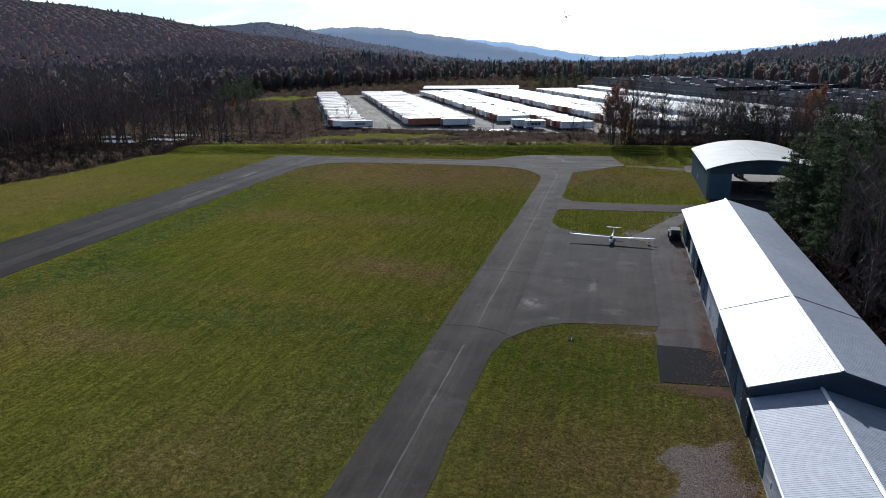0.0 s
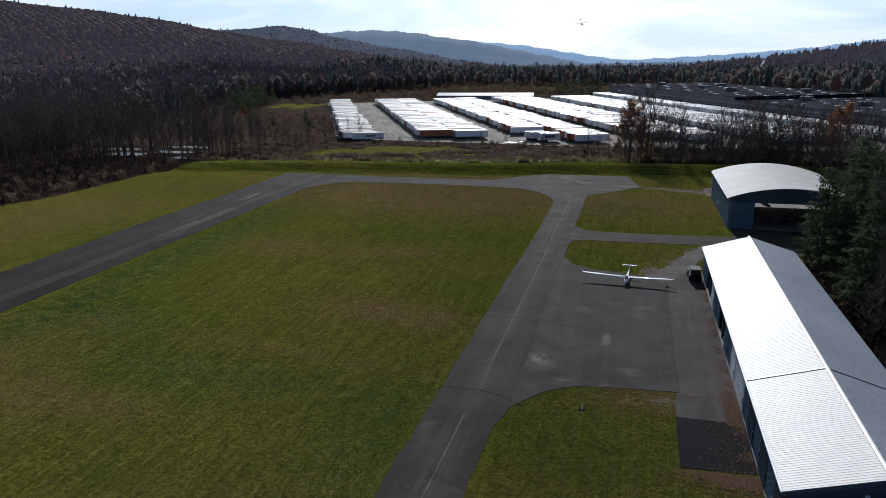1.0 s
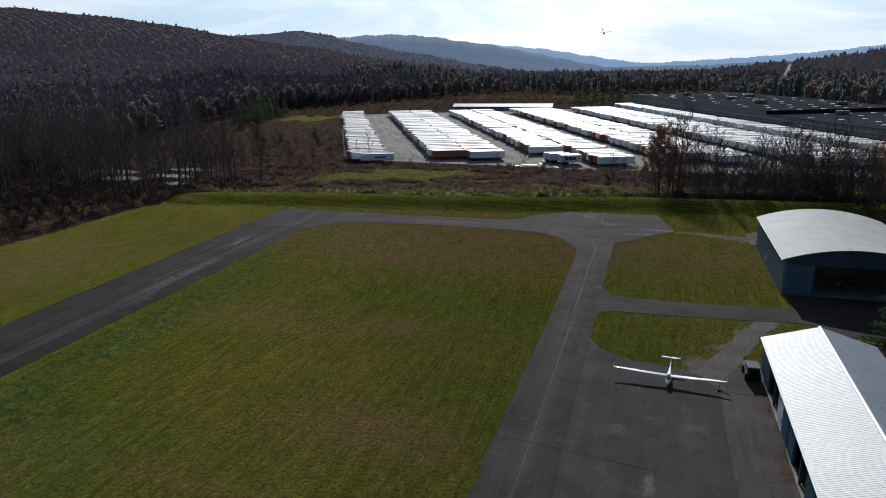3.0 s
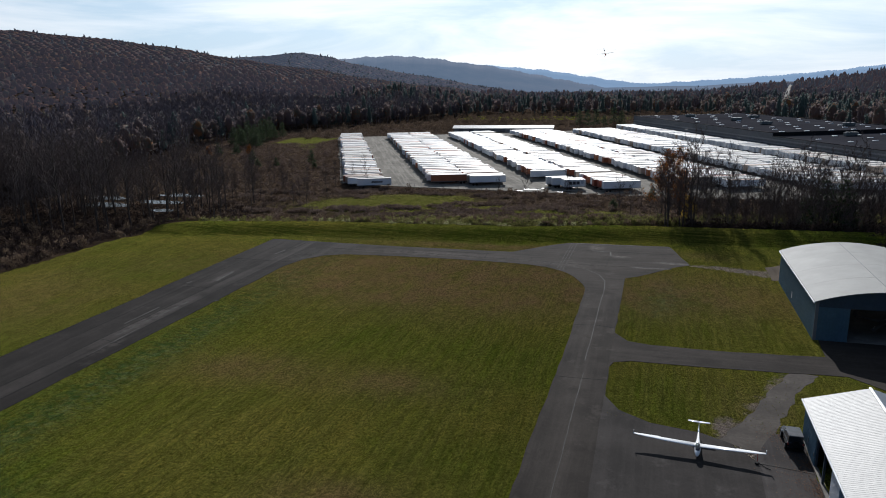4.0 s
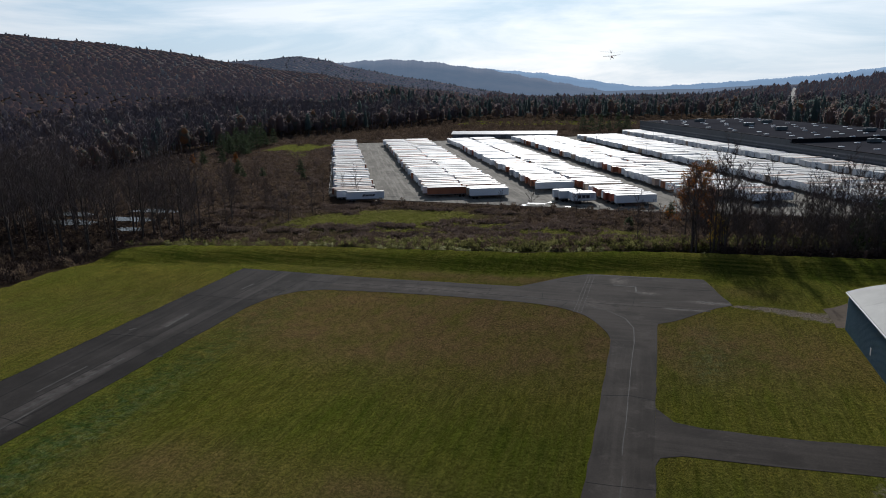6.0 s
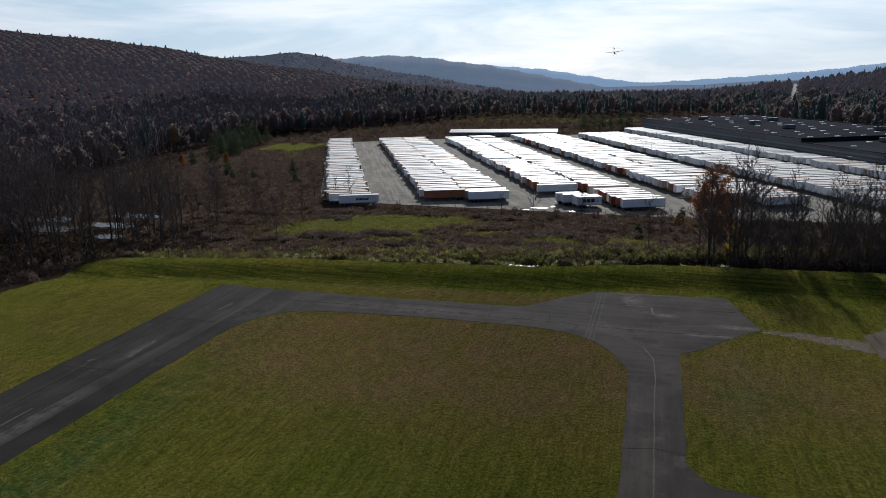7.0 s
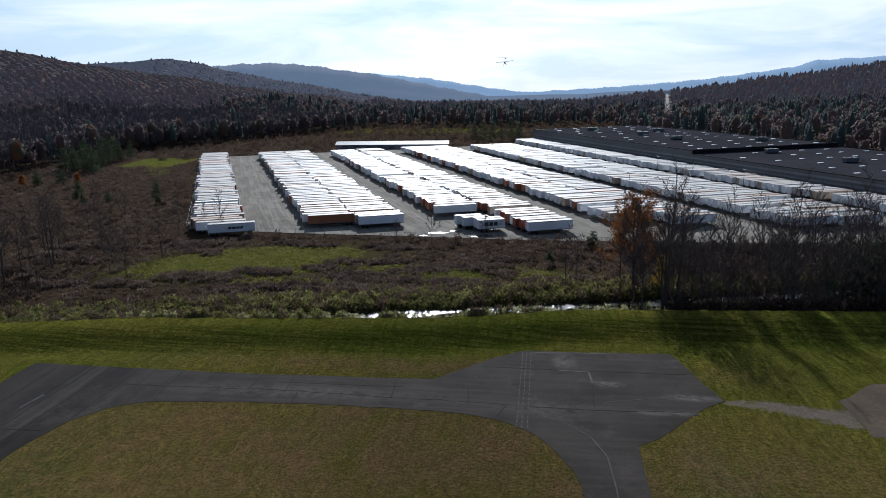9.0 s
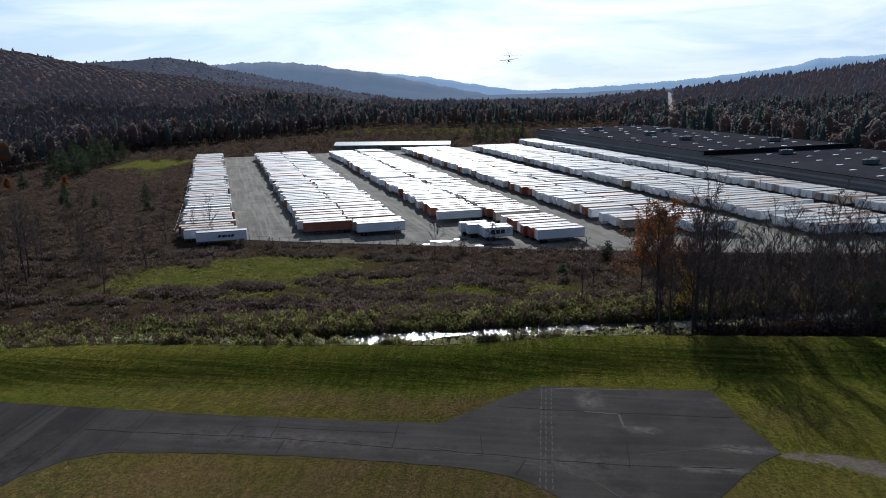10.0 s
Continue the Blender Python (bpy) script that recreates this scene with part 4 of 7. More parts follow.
def arched_hangar():
    x0, x1, y0, y1, ze, zt = 18.2, 40.2, 148.5, 180.0, 6.1, 8.1
    h = tagged(empty("arched_hangar"), "blue steel hangar with a shallow arched pale roof, front open", "hangar")
    xm, half = (x0 + x1) / 2, (x1 - x0) / 2
    rise = zt - ze
    rad = (half * half + rise * rise) / (2 * rise)

    def arch(x):
        return ze + math.sqrt(max(0.0, rad * rad - (x - xm) ** 2)) - (rad - rise)
    n = 40
    xs = [x0 - 0.3 + (x1 - x0 + 0.6) * i / n for i in range(n + 1)]
    strips = 4
    for k in range(strips):
        a, b = y0 - 0.35 + k * (y1 - y0 + 0.7) / strips, y0 - 0.35 + (k + 1) * (y1 - y0 + 0.7) / strips
        bm = bmesh.new()
        rows = []
        for x in xs:
            z = arch(x) + 0.1
            rows.append([bm.verts.new((x, yy, zz)) for yy, zz in ((a + 0.015, z), (b - 0.015, z), (b - 0.015, z - 0.12), (a + 0.015, z - 0.12))])
        for p, q in zip(rows, rows[1:]):
            for i in range(4):
                j = (i + 1) % 4
                bm.faces.new((p[i], q[i], q[j], p[j]))
        bm.faces.new(rows[0])
        bm.faces.new(rows[-1][::-1])
        bmesh.ops.recalc_face_normals(bm, faces=bm.faces)
        part("roof", bm, M_ROOF_ARCH, h, "pale arched metal roof")
    bm = bmesh.new()
    xk = xm - 1.5
    box(bm, xk - 0.05, xk + 0.05, y0 - 0.3, y1 + 0.3, arch(xk) + 0.06, arch(xk) + 0.13)
    part("roof_seam", bm, M_STEEL, h)
    # west wall in upright ribbed sheets
    for k in range(7):
        a, b = y0 + 0.2 + k * (y1 - y0 - 0.4) / 7, y0 + 0.2 + (k + 1) * (y1 - y0 - 0.4) / 7
        part("wall_panel", ribbed_panel(x0, a, b - 0.02, 0, ze, 0.15, 0.4), M_BLUE, h, "blue ribbed steel wall")
    bm = bmesh.new()
    box(bm, x1 - 0.15, x1, y0, y1, 0, ze)
    part("wall", bm, M_BLUE, h, "blue steel wall")
    for yy, o0, o1 in ((y0, 22.8, 38.5), (y1 - 0.2, 21.5, 38.8)):
        for a, b in ((x0, o0), (o1, x1)):
            bm = ribbed_panel(-0.2, a, b, 0, 5.2, 0.2, 0.4)
            for v_ in bm.verts:
                v_.co = Vector((v_.co.y, yy + v_.co.x + 0.2, v_.co.z))
            bmesh.ops.recalc_face_normals(bm, faces=bm.faces)
            part("end_panel", bm, M_BLUE, h, "blue ribbed end wall panel")
        bm = bmesh.new()
        pts = [(x, arch(x) - 0.03) for x in np.linspace(x0, x1, 31)] + [(x1, 5.2), (x0, 5.2)]
        prism_wall(bm, pts, yy, yy + 0.2)
        part("end_header", bm, M_BLUE_DARK, h, "dark arched infill over the opening")
    bm = bmesh.new()
    box(bm, x0 - 0.05, x0 + 0.4, y0 - 0.06, y0 + 0.1, 0, ze - 0.1)
    part("corner_trim", bm, M_WALLLIGHT, h, "pale grey corner post")
    bm = bmesh.new()
    box(bm, x0 - 0.42, x0 - 0.28, y0 - 0.35, y1 + 0.35, ze - 0.28, ze - 0.1, 0.02)
    part("gutter", bm, M_TRIM, h)
    bm = bmesh.new()
    box(bm, x0 - 0.05, x0 - 0.02, 166.2, 166.6, 1.0, 2.1)
    part("sign", bm, M_TRIM, h, "small white notice on the blue wall")
    bm = bmesh.new()
    box(bm, x0 + 0.16, x1 - 0.16, y0 + 0.01, y1, -0.1, 0.07)
    part("floor_slab", bm, M_CONCRETE, h, "concrete hangar floor")
    for k in range(1, 6):
        yy = y0 + k * (y1 - y0) / 6
        bm = bmesh.new()
        for x in np.linspace(x0 + 0.2, x1 - 0.2, 25)[:-1]:
            xn = x + (x1 - x0 - 0.4) / 24
            rod(bm, (x, yy, arch(x) - 0.25), (xn, yy, arch(xn) - 0.25), 0.06, n=4)
        part("truss", bm, M_STEEL, h)
    return h


arched_hangar()
sheet("back_yard", [(17, 180.3), (44, 180.3), (44, 196), (24, 196), (17, 190)], 0.02, M_DIRT, "bare gravel yard behind the arched hangar", "gravel", 0.3, 2)


# ---- aircraft ----
def loft(bm, rings):
    loops = [[bm.verts.new(p) for p in r] for r in rings]
    n = len(loops[0])
    for a, b in zip(loops, loops[1:]):
        for i in range(n):
            j = (i + 1) % n
            bm.faces.new((a[i], a[j], b[j], b[i]))
    bm.faces.new(loops[0][::-1])
    bm.faces.new(loops[-1])
    bmesh.ops.recalc_face_normals(bm, faces=bm.faces)
    return bm


def oval(y, zc, rx, rz, n=12, x=0.0):
    return [(x + rx * math.cos(2 * math.pi * i / n), y, zc + rz * math.sin(2 * math.pi * i / n)) for i in range(n)]


def foil(x, y_lead, chord, z, thick):
    """An aerofoil section at span x, nose towards -y."""
    return [(x, y_lead + chord * c, z + thick * h) for c, h in ((0, 0), (0.08, 0.45), (0.3, 0.62), (0.65, 0.35), (1, 0.02), (0.65, -0.2), (0.3, -0.38), (0.08, -0.3))]


def foil_up(z, y_lead, chord, thick):
    return [(thick * h, y_lead + chord * c, z) for c, h in ((0, 0), (0.08, 0.4), (0.3, 0.55), (0.65, 0.3), (1, 0.0), (0.65, -0.3), (0.3, -0.55), (0.08, -0.4))]


def glider(label, m, skin=None):
    """A white T-tailed glider, nose towards -y, standing on its wheel at the origin."""
    g = tagged(empty("glider", m), label, "glider")
    bm = loft(bmesh.new(), [oval(y, zc, rx, rz) for y, zc, rx, rz in ((-1.55, 0.56, 0.03, 0.03), (-1.45, 0.57, 0.14, 0.15), (-1.1, 0.62, 0.26, 0.28), (-0.5, 0.68, 0.33, 0.39), (0.2, 0.72, 0.33, 0.42), (0.9, 0.74, 0.26, 0.33), (1.8, 0.78, 0.15, 0.19), (3.0, 0.84, 0.10, 0.12), (4.3, 0.9, 0.07, 0.09), (4.5, 0.9, 0.05, 0.07))])
    part("fuselage", bm, (skin or M_GEL), g, "glossy white fuselage", True)
    bm = loft(bmesh.new(), [oval(y, zc, rx, rz, 10) for y, zc, rx, rz in ((-1.15, 0.80, 0.05, 0.04), (-0.9, 0.88, 0.19, 0.15), (-0.4, 0.98, 0.255, 0.22), (0.05, 1.0, 0.24, 0.21), (0.4, 0.98, 0.10, 0.13))])
    part("canopy", bm, M_GLASS, g, "tinted clear canopy", True)
    for s_ in (-1, 1):
        secs = [foil(s_ * 0.22, -0.32, 0.86, 0.93, 0.13), foil(s_ * 3.6, -0.22, 0.66, 1.03, 0.09), foil(s_ * 6.0, -0.08, 0.42, 1.12, 0.055), foil(s_ * 6.6, 0.0, 0.30, 1.16, 0.035)]
        wing = part("wing", loft(bmesh.new(), secs), (skin or M_GEL), g, "long slender white wing", True)
        bm = bmesh.new()
        box(bm, s_ * 6.6 - 0.02, s_ * 6.6 + 0.02, 0.05, 0.30, 1.15, 1.5, 0.008)
        part("winglet", bm, (skin or M_GEL), wing)
        secs = [foil(s_ * 3.8, 0.43, 0.10, 1.03, 0.03), foil(s_ * 5.9, 0.33, 0.07, 1.11, 0.02)]
        part("aileron", loft(bmesh.new(), secs), M_TRIM, wing)
    bm = loft(bmesh.new(), [foil_up(0.86, 3.75, 0.82, 0.08), foil_up(1.50, 4.1, 0.5, 0.05)])
    part("fin", bm, (skin or M_GEL), g, "white upright fin", True)
    for s_ in (-1, 1):
        secs = [foil(0.0, 4.05, 0.48, 1.53, 0.05), foil(s_ * 1.15, 4.15, 0.32, 1.55, 0.03)]
        part("tailplane", loft(bmesh.new(), secs), (skin or M_GEL), g, "white tailplane on top of the fin", True)
    bm = bmesh.new()
    rod(bm, (-0.06, -0.15, 0.19), (0.06, -0.15, 0.19), 0.19, n=14)
    part("wheel", bm, M_BLACK, g)
    bm = bmesh.new()
    rod(bm, (-0.02, 4.2, 0.72), (0.02, 4.2, 0.72), 0.09, n=10)
    rod(bm, (0, 4.2, 0.72), (0, 4.2, 0.85), 0.02, n=5)
    part("tail_wheel", bm, M_BLACK, g)
    return g


M_GEL = plain("white_gelcoat", (0.78, 0.79, 0.80), (0.82, 0.82, 0.82), 0.18, 0, 0.4, 4, 0.0)
M_REDPAINT = plain("red_paint", (0.42, 0.03, 0.02), (0.5, 0.05, 0.03), 0.35, 0, 0.5, 4, 0.0)


def glass_material():
    m, nt, bs = nodes_of("tinted_glass")
    bs.inputs["Base Color"].default_value = (0.02, 0.025, 0.03, 1)
    bs.inputs["Roughness"].default_value = 0.06
    bs.inputs["Specular IOR Level"].default_value = 0.7
    return m


M_GLASS = glass_material()
glider("white T-tailed glider parked wings level on the asphalt ramp", pose(0.0, 109.8, 0.045, 0, 0, -4.5))
glider("white glider in flight on aerotow behind a small aeroplane", pose(-39.0, 505, 53.0, 5, -3, 178))


def field_marker(x, y):
    t = tagged(empty("taxiway_marker", pose(x, y, 0)), "small pale taxiway marker post in a dark gravel ring", "marker")
    bm = bmesh.new()
    rod(bm, (0, 0, 0), (0, 0, 0.45), 0.05, 0.04, n=8)
    part("post", bm, M_TRIM, t)
    bm = bmesh.new()
    rod(bm, (0, 0, 0.45), (0, 0, 0.58), 0.07, 0.04, n=8)
    part("lens", bm, M_MARKER, t, "blue glass lens")
    bm = bmesh.new()
    rod(bm, (0, 0, -0.02), (0, 0, 0.03), 0.36, 0.32, n=14)
    part("base_ring", bm, M_ASPHALT_NEW, t)
    return t


M_MARKER = plain("blue_lens", (0.02, 0.05, 0.16), (0.03, 0.07, 0.20), 0.2, 0, 2, 10, 0)
field_marker(-3.5, 69.6)


def wing_tether():
    t = tagged(empty("wing_tether"), "dark wing tie-down rope and tyre weight by the glider's tip", "tie-down")
    bm = bmesh.new()
    rod(bm, (5.85, 109.75, 1.02), (5.85, 109.6, 0.15), 0.03, n=5)
    part("strap", bm, M_REDPAINT, t)
    bm = bmesh.new()
    last = None
    for i in range(9):
        f = i / 8
        p = (5.85 + 1.1 * f, 109.6 - 1.3 * math.sin(f * 1.4), 0.09)
        if last:
            rod(bm, last, p, 0.035, n=5)
        last = p
    part("rope", bm, M_BLACK, t)
    bm = bmesh.new()
    rod(bm, (5.75, 109.2, 0.05), (5.75, 109.2, 0.22), 0.2, 0.17, n=12)
    part("weight", bm, M_BLACK, t)


wing_tether()


def tow_plane(m):
    """A small high-wing aeroplane, nose towards -y."""
    g = tagged(empty("tow_plane", m), "small high-wing single-engined tow aeroplane in flight", "aeroplane")
    bm = loft(bmesh.new(), [oval(y, zc, rx, rz, 10) for y, zc, rx, rz in ((-2.1, 0, 0.2, 0.2), (-2.0, 0, 0.42, 0.4), (-0.9, 0.05, 0.5, 0.55), (0.3, 0.15, 0.5, 0.65), (1.2, 0.1, 0.4, 0.45), (3.0, 0.08, 0.2, 0.25), (4.6, 0.1, 0.05, 0.12))])
    part("fuselage", bm, M_REDPAINT, g, "red and white fuselage", True)
    for s_ in (-1, 1):
        part("wing", loft(bmesh.new(), [foil(0, -0.8, 1.6, 0.78, 0.2), foil(s_ * 3.5, -0.8, 1.6, 0.86, 0.18), foil(s_ * 5.4, -0.65, 1.2, 0.92, 0.1)]), M_GEL, g, "white high wing", True)
        bm = bmesh.new()
        rod(bm, (s_ * 0.45, -0.1, -0.3), (s_ * 2.7, -0.1, 0.82), 0.05, n=5)
        part("wing_strut", bm, M_GEL, g)
        part("tailplane", loft(bmesh.new(), [foil(0, 3.6, 1.0, 0.2, 0.08), foil(s_ * 1.6, 3.8, 0.7, 0.2, 0.05)]), M_GEL, g, "", True)
        bm = bmesh.new()
        rod(bm, (s_ * 0.35, -0.9, -0.4), (s_ * 0.95, -0.9, -1.0), 0.05, n=5)
        leg = part("landing_leg", bm, M_STEEL, g)
        bm = bmesh.new()
        rod(bm, (s_ * 0.9, -0.9, -1.05), (s_ * 1.06, -0.9, -1.05), 0.26, n=12)
        part("wheel", bm, M_BLACK, leg)
    part("fin", loft(bmesh.new(), [foil_up(0.1, 3.5, 1.2, 0.1), foil_up(1.5, 4.1, 0.6, 0.06)]), M_REDPAINT, g, "red fin", True)
    bm = bmesh.new()
    box(bm, -0.38, 0.38, -0.75, -0.2, 0.42, 0.78, 0.06)
    part("windscreen", bm, M_GLASS, g)
    bm = bmesh.new()
    rod(bm, (0, -2.35, 0), (0, -2.1, 0), 0.06, 0.16, n=8)
    box(bm, -0.95, 0.95, -2.22, -2.18, -0.06, 0.06)
    part("propeller", bm, M_STEEL, g)
    return g


tow_plane(pose(-40.6, 540, 52.0, 5, 5, 178))


def hangar_tank():
    t = tagged(empty("fuel_bowser", pose(28.5, 176, 0.07, 0, 0, 8)), "white fuel tank on a small trailer under the arched roof", "tank trailer")
    bm = loft(bmesh.new(), [oval(y, 1.35, r, r, 14) for y, r in ((-2.0, 0.3), (-1.85, 0.65), (-1.5, 0.75), (1.5, 0.75), (1.85, 0.65), (2.0, 0.3))])
    part("tank", bm, M_GEL, t, "white cylindrical tank", True)
    bm = bmesh.new()
    box(bm, -0.6, 0.6, -2.1, 2.3, 0.45, 0.6, 0.02)
    part("chassis", bm, M_STEEL, t)
    for s_ in (-1, 1):
        for yy in (-0.6, 0.6):
            bm = bmesh.new()
            rod(bm, (s_ * 0.62, yy, 0.35), (s_ * 0.85, yy, 0.35), 0.35, n=14)
            part("wheel", bm, M_BLACK, t)


hangar_tank()
# hangar's inner shade painted onto the stored glider as a darker skin
M_DIM_GEL = plain("shade_dimmed_gelcoat", (0.10, 0.10, 0.105), (0.15, 0.15, 0.155), 0.9, 0, 0.5, 4, 0.1)
glider("white glider stored in the arched hangar, skin darkened for the inside shade", pose(30.0, 157, 0.07, 0, 0, 62), M_DIM_GEL)
glider("white glider parked on the gravel behind the arched hangar", pose(29.5, 187, 0.03, 0, 3, 80))


# ---- the off-road car ----
def off_roader(m):
    c = tagged(empty("off_road_car", m), "dark boxy off-road car with a grey ribbed soft top", "car")
    bm = bmesh.new()
    box(bm, -0.78, 0.78, -1.95, 1.85, 0.52, 1.08, 0.06)
    box(bm, -0.62, 0.62, 0.55, 1.80, 1.06, 1.16, 0.05)
    part("body", bm, M_CARBODY, c, "near-black painted body")
    bm = bmesh.new()
    a = [(-0.74, 1.10), (0.74, 1.10), (0.68, 1.78), (-0.68, 1.78)]
    v0 = [bm.verts.new((x, -1.90, z)) for x, z in a]
    v1 = [bm.verts.new((x, 0.52 if z < 1.5 else 0.18, z)) for x, z in a]
    bm.faces.new(v0)
    bm.faces.new(v1[::-1])
    for i in range(4):
        bm.faces.new((v0[i], v0[(i + 1) % 4], v1[(i + 1) % 4], v1[i]))
    bmesh.ops.recalc_face_normals(bm, faces=bm.faces)
    part("cabin_glass", bm, M_GLASS, c, "dark side and rear windows")
    bm = bmesh.new()
    box(bm, -0.74, 0.74, -1.95, 0.26, 1.78, 1.87, 0.03)
    for i in range(7):
        xx = -0.66 + i * 0.2
        box(bm, xx, xx + 0.11, -1.9, 0.2, 1.865, 1.90, 0.01)
    part("top", bm, M_GREY_TOP, c, "grey ribbed roof")
    for s_ in (-1, 1):
        for yy in (-1.25, 1.25):
            bm = bmesh.new()
            rod(bm, (s_ * 0.62, yy, 0.39), (s_ * 0.90, yy, 0.39), 0.39, n=16)
            w = part("wheel", bm, M_BLACK, c)
            bm = bmesh.new()
            rod(bm, (s_ * 0.86, yy, 0.39), (s_ * 0.915, yy, 0.39), 0.2, n=12)
            part("rim", bm, M_STEEL, w)
            bm = bmesh.new()
            box(bm, min(s_ * 0.72, s_ * 0.95), max(s_ * 0.72, s_ * 0.95), yy - 0.52, yy + 0.52, 0.80, 0.90, 0.03)
            part("fender", bm, M_BLACK, c)
        bm = bmesh.new()
        rod(bm, (s_ * 0.52, 1.82, 0.92), (s_ * 0.52, 1.90, 0.92), 0.12, n=12)
        part("headlight", bm, M_TRIM, c, "round clear headlight")
        bm = bmesh.new()
        box(bm, min(s_ * 0.80, s_ * 1.0), max(s_ * 0.80, s_ * 1.0), 0.50, 0.60, 1.15, 1.32, 0.02)
        part("mirror", bm, M_TRIM, c)
        bm = bmesh.new()
        box(bm, min(s_ * 0.68, s_ * 0.78), max(s_ * 0.68, s_ * 0.78), -1.99, -1.94, 0.85, 1.05, 0.01)
        part("tail_light", bm, M_REDPAINT, c)
    for yy, nm in ((1.95, "front_bumper"), (-2.05, "rear_bumper")):
        bm = bmesh.new()
        box(bm, -0.80, 0.80, yy - 0.1, yy + 0.1, 0.48, 0.66, 0.03)
        part(nm, bm, M_BLACK, c)
    bm = bmesh.new()
    for i in range(7):
        box(bm, -0.33 + i * 0.105, -0.29 + i * 0.105, 1.85, 1.88, 0.72, 1.02)
    part("grille", bm, M_STEEL, c)
    bm = bmesh.new()
    rod(bm, (0.05, -2.0, 1.0), (0.05, -2.22, 1.0), 0.38, n=16)
    part("spare_wheel", bm, M_BLACK, c)
    bm = bmesh.new()
    v = [bm.verts.new(p) for p in ((-0.68, 0.56, 1.14), (0.68, 0.56, 1.14), (0.64, 0.24, 1.77), (-0.64, 0.24, 1.77))]
    lo = [bm.verts.new(x.co + Vector((0, 0.03, 0.01))) for x in v]
    bm.faces.new(v)
    bm.faces.new(lo[::-1])
    for i in range(4):
        bm.faces.new((v[i], v[(i + 1) % 4], lo[(i + 1) % 4], lo[i]))
    bmesh.ops.recalc_face_normals(bm, faces=bm.faces)
    part("windscreen", bm, M_GLASS, c)
    return c


M_CARBODY = plain("dark_car_paint", (0.014, 0.015, 0.018), (0.022, 0.023, 0.027), 0.25, 0, 1, 8, 0.0)
M_GREY_TOP = plain("grey_car_top", (0.10, 0.105, 0.115), (0.14, 0.145, 0.155), 0.8, 0, 2, 12, 0.1)
off_roader(pose(9.85, 114.6, 0.03, 0, 0, 1))


# ---- trailer yard ----
def trailer(length, side, roof, label, thing="semi_trailer"):
    """A box trailer on its own legs: nose at +x end, base middle at the origin."""
    t = tagged(empty(thing), label, "trailer", "parked box trailers")
    h0, h1, w, L = 1.15, 4.0, 1.3, length / 2
    bm = bmesh.new()
    box(bm, -L, L, -w, w, h0, h1 - 0.03, 0.03)
    part("box", bm, side, t)
    n = int(length / 1.25)
    prof = [(-L + 0.05, h1 + 0.02)]
    for i in range(n):
        x = -L + 0.6 + i * (length - 1.2) / (n - 1)
        prof += [(x - 0.06, h1 + 0.02), (x - 0.03, h1 + 0.04), (x + 0.03, h1 + 0.04), (x + 0.06, h1 + 0.02)]
    prof += [(L - 0.05, h1 + 0.02), (L - 0.05, h1 - 0.03), (-L + 0.05, h1 - 0.03)]
    bm = prism_wall(bmesh.new(), prof, -w + 0.05, w - 0.05)
    part("roof", bm, roof, t)
    bm = bmesh.new()
    for s_ in (-1, 1):
        box(bm, -L + 0.1, L - 0.1, min(s_ * (w + 0.001), s_ * (w + 0.02)), max(s_ * (w + 0.001), s_ * (w + 0.02)), h0 + 0.0, h0 + 0.18)
        box(bm, -L + 0.02, L - 0.02, min(s_ * (w + 0.001), s_ * (w + 0.02)), max(s_ * (w + 0.001), s_ * (w + 0.02)), h1 - 0.16, h1 - 0.04)
    part("rail", bm, M_STEEL, t)
    for s_ in (-1, 1):
        bm = bmesh.new()
        box(bm, -L - 0.04, -L - 0.002, min(s_ * 0.03, s_ * (w - 0.06)), max(s_ * 0.03, s_ * (w - 0.06)), h0 + 0.1, h1 - 0.2)
        for k in (0.3, 0.85):
            box(bm, -L - 0.07, -L - 0.04, s_ * k - 0.02, s_ * k + 0.02, h0 + 0.15, h1 - 0.25)
        part("door", bm, side, t)
        bm = bmesh.new()
        box(bm, L - 3.2, L - 3.05, s_ * 0.85 - 0.08, s_ * 0.85 + 0.08, 0.06, h0)
        box(bm, L - 3.3, L - 2.95, s_ * 0.85 - 0.15, s_ * 0.85 + 0.15, 0.0, 0.06)
        part("landing_leg", bm, M_STEEL, t)
        for xx in (-L + 1.3, -L + 2.6):
            bm = bmesh.new()
            rod(bm, (xx, s_ * 0.72, 0.5), (xx, s_ * 1.26, 0.5), 0.5, n=10)
            part("wheel", bm, M_BLACK, t)
    bm = bmesh.new()
    box(bm, -L + 0.7, -L + 3.3, -0.6, 0.6, 0.55, h0 - 0.02)
    box(bm, -L - 0.02, -L + 0.08, -1.1, 1.1, 0.5, 0.62)
    part("undercarriage", bm, M_STEEL, t)
    return t


ROWS_YARD = (  # west nose v, length direction, first and last u
    (-19.0, 1, 5, 252), (16.2, -1, 2, 243), (31.9, 1, -2, 241), (62.0, -1, 5, 236), (78.6, 1, -31, 238), (110.0, -1, -30, 236), (125.8, 1, -46, 236), (157.0, -1, -58, 232), (172.8, 1, -62, 232), (204.0, -1, -80, 262))


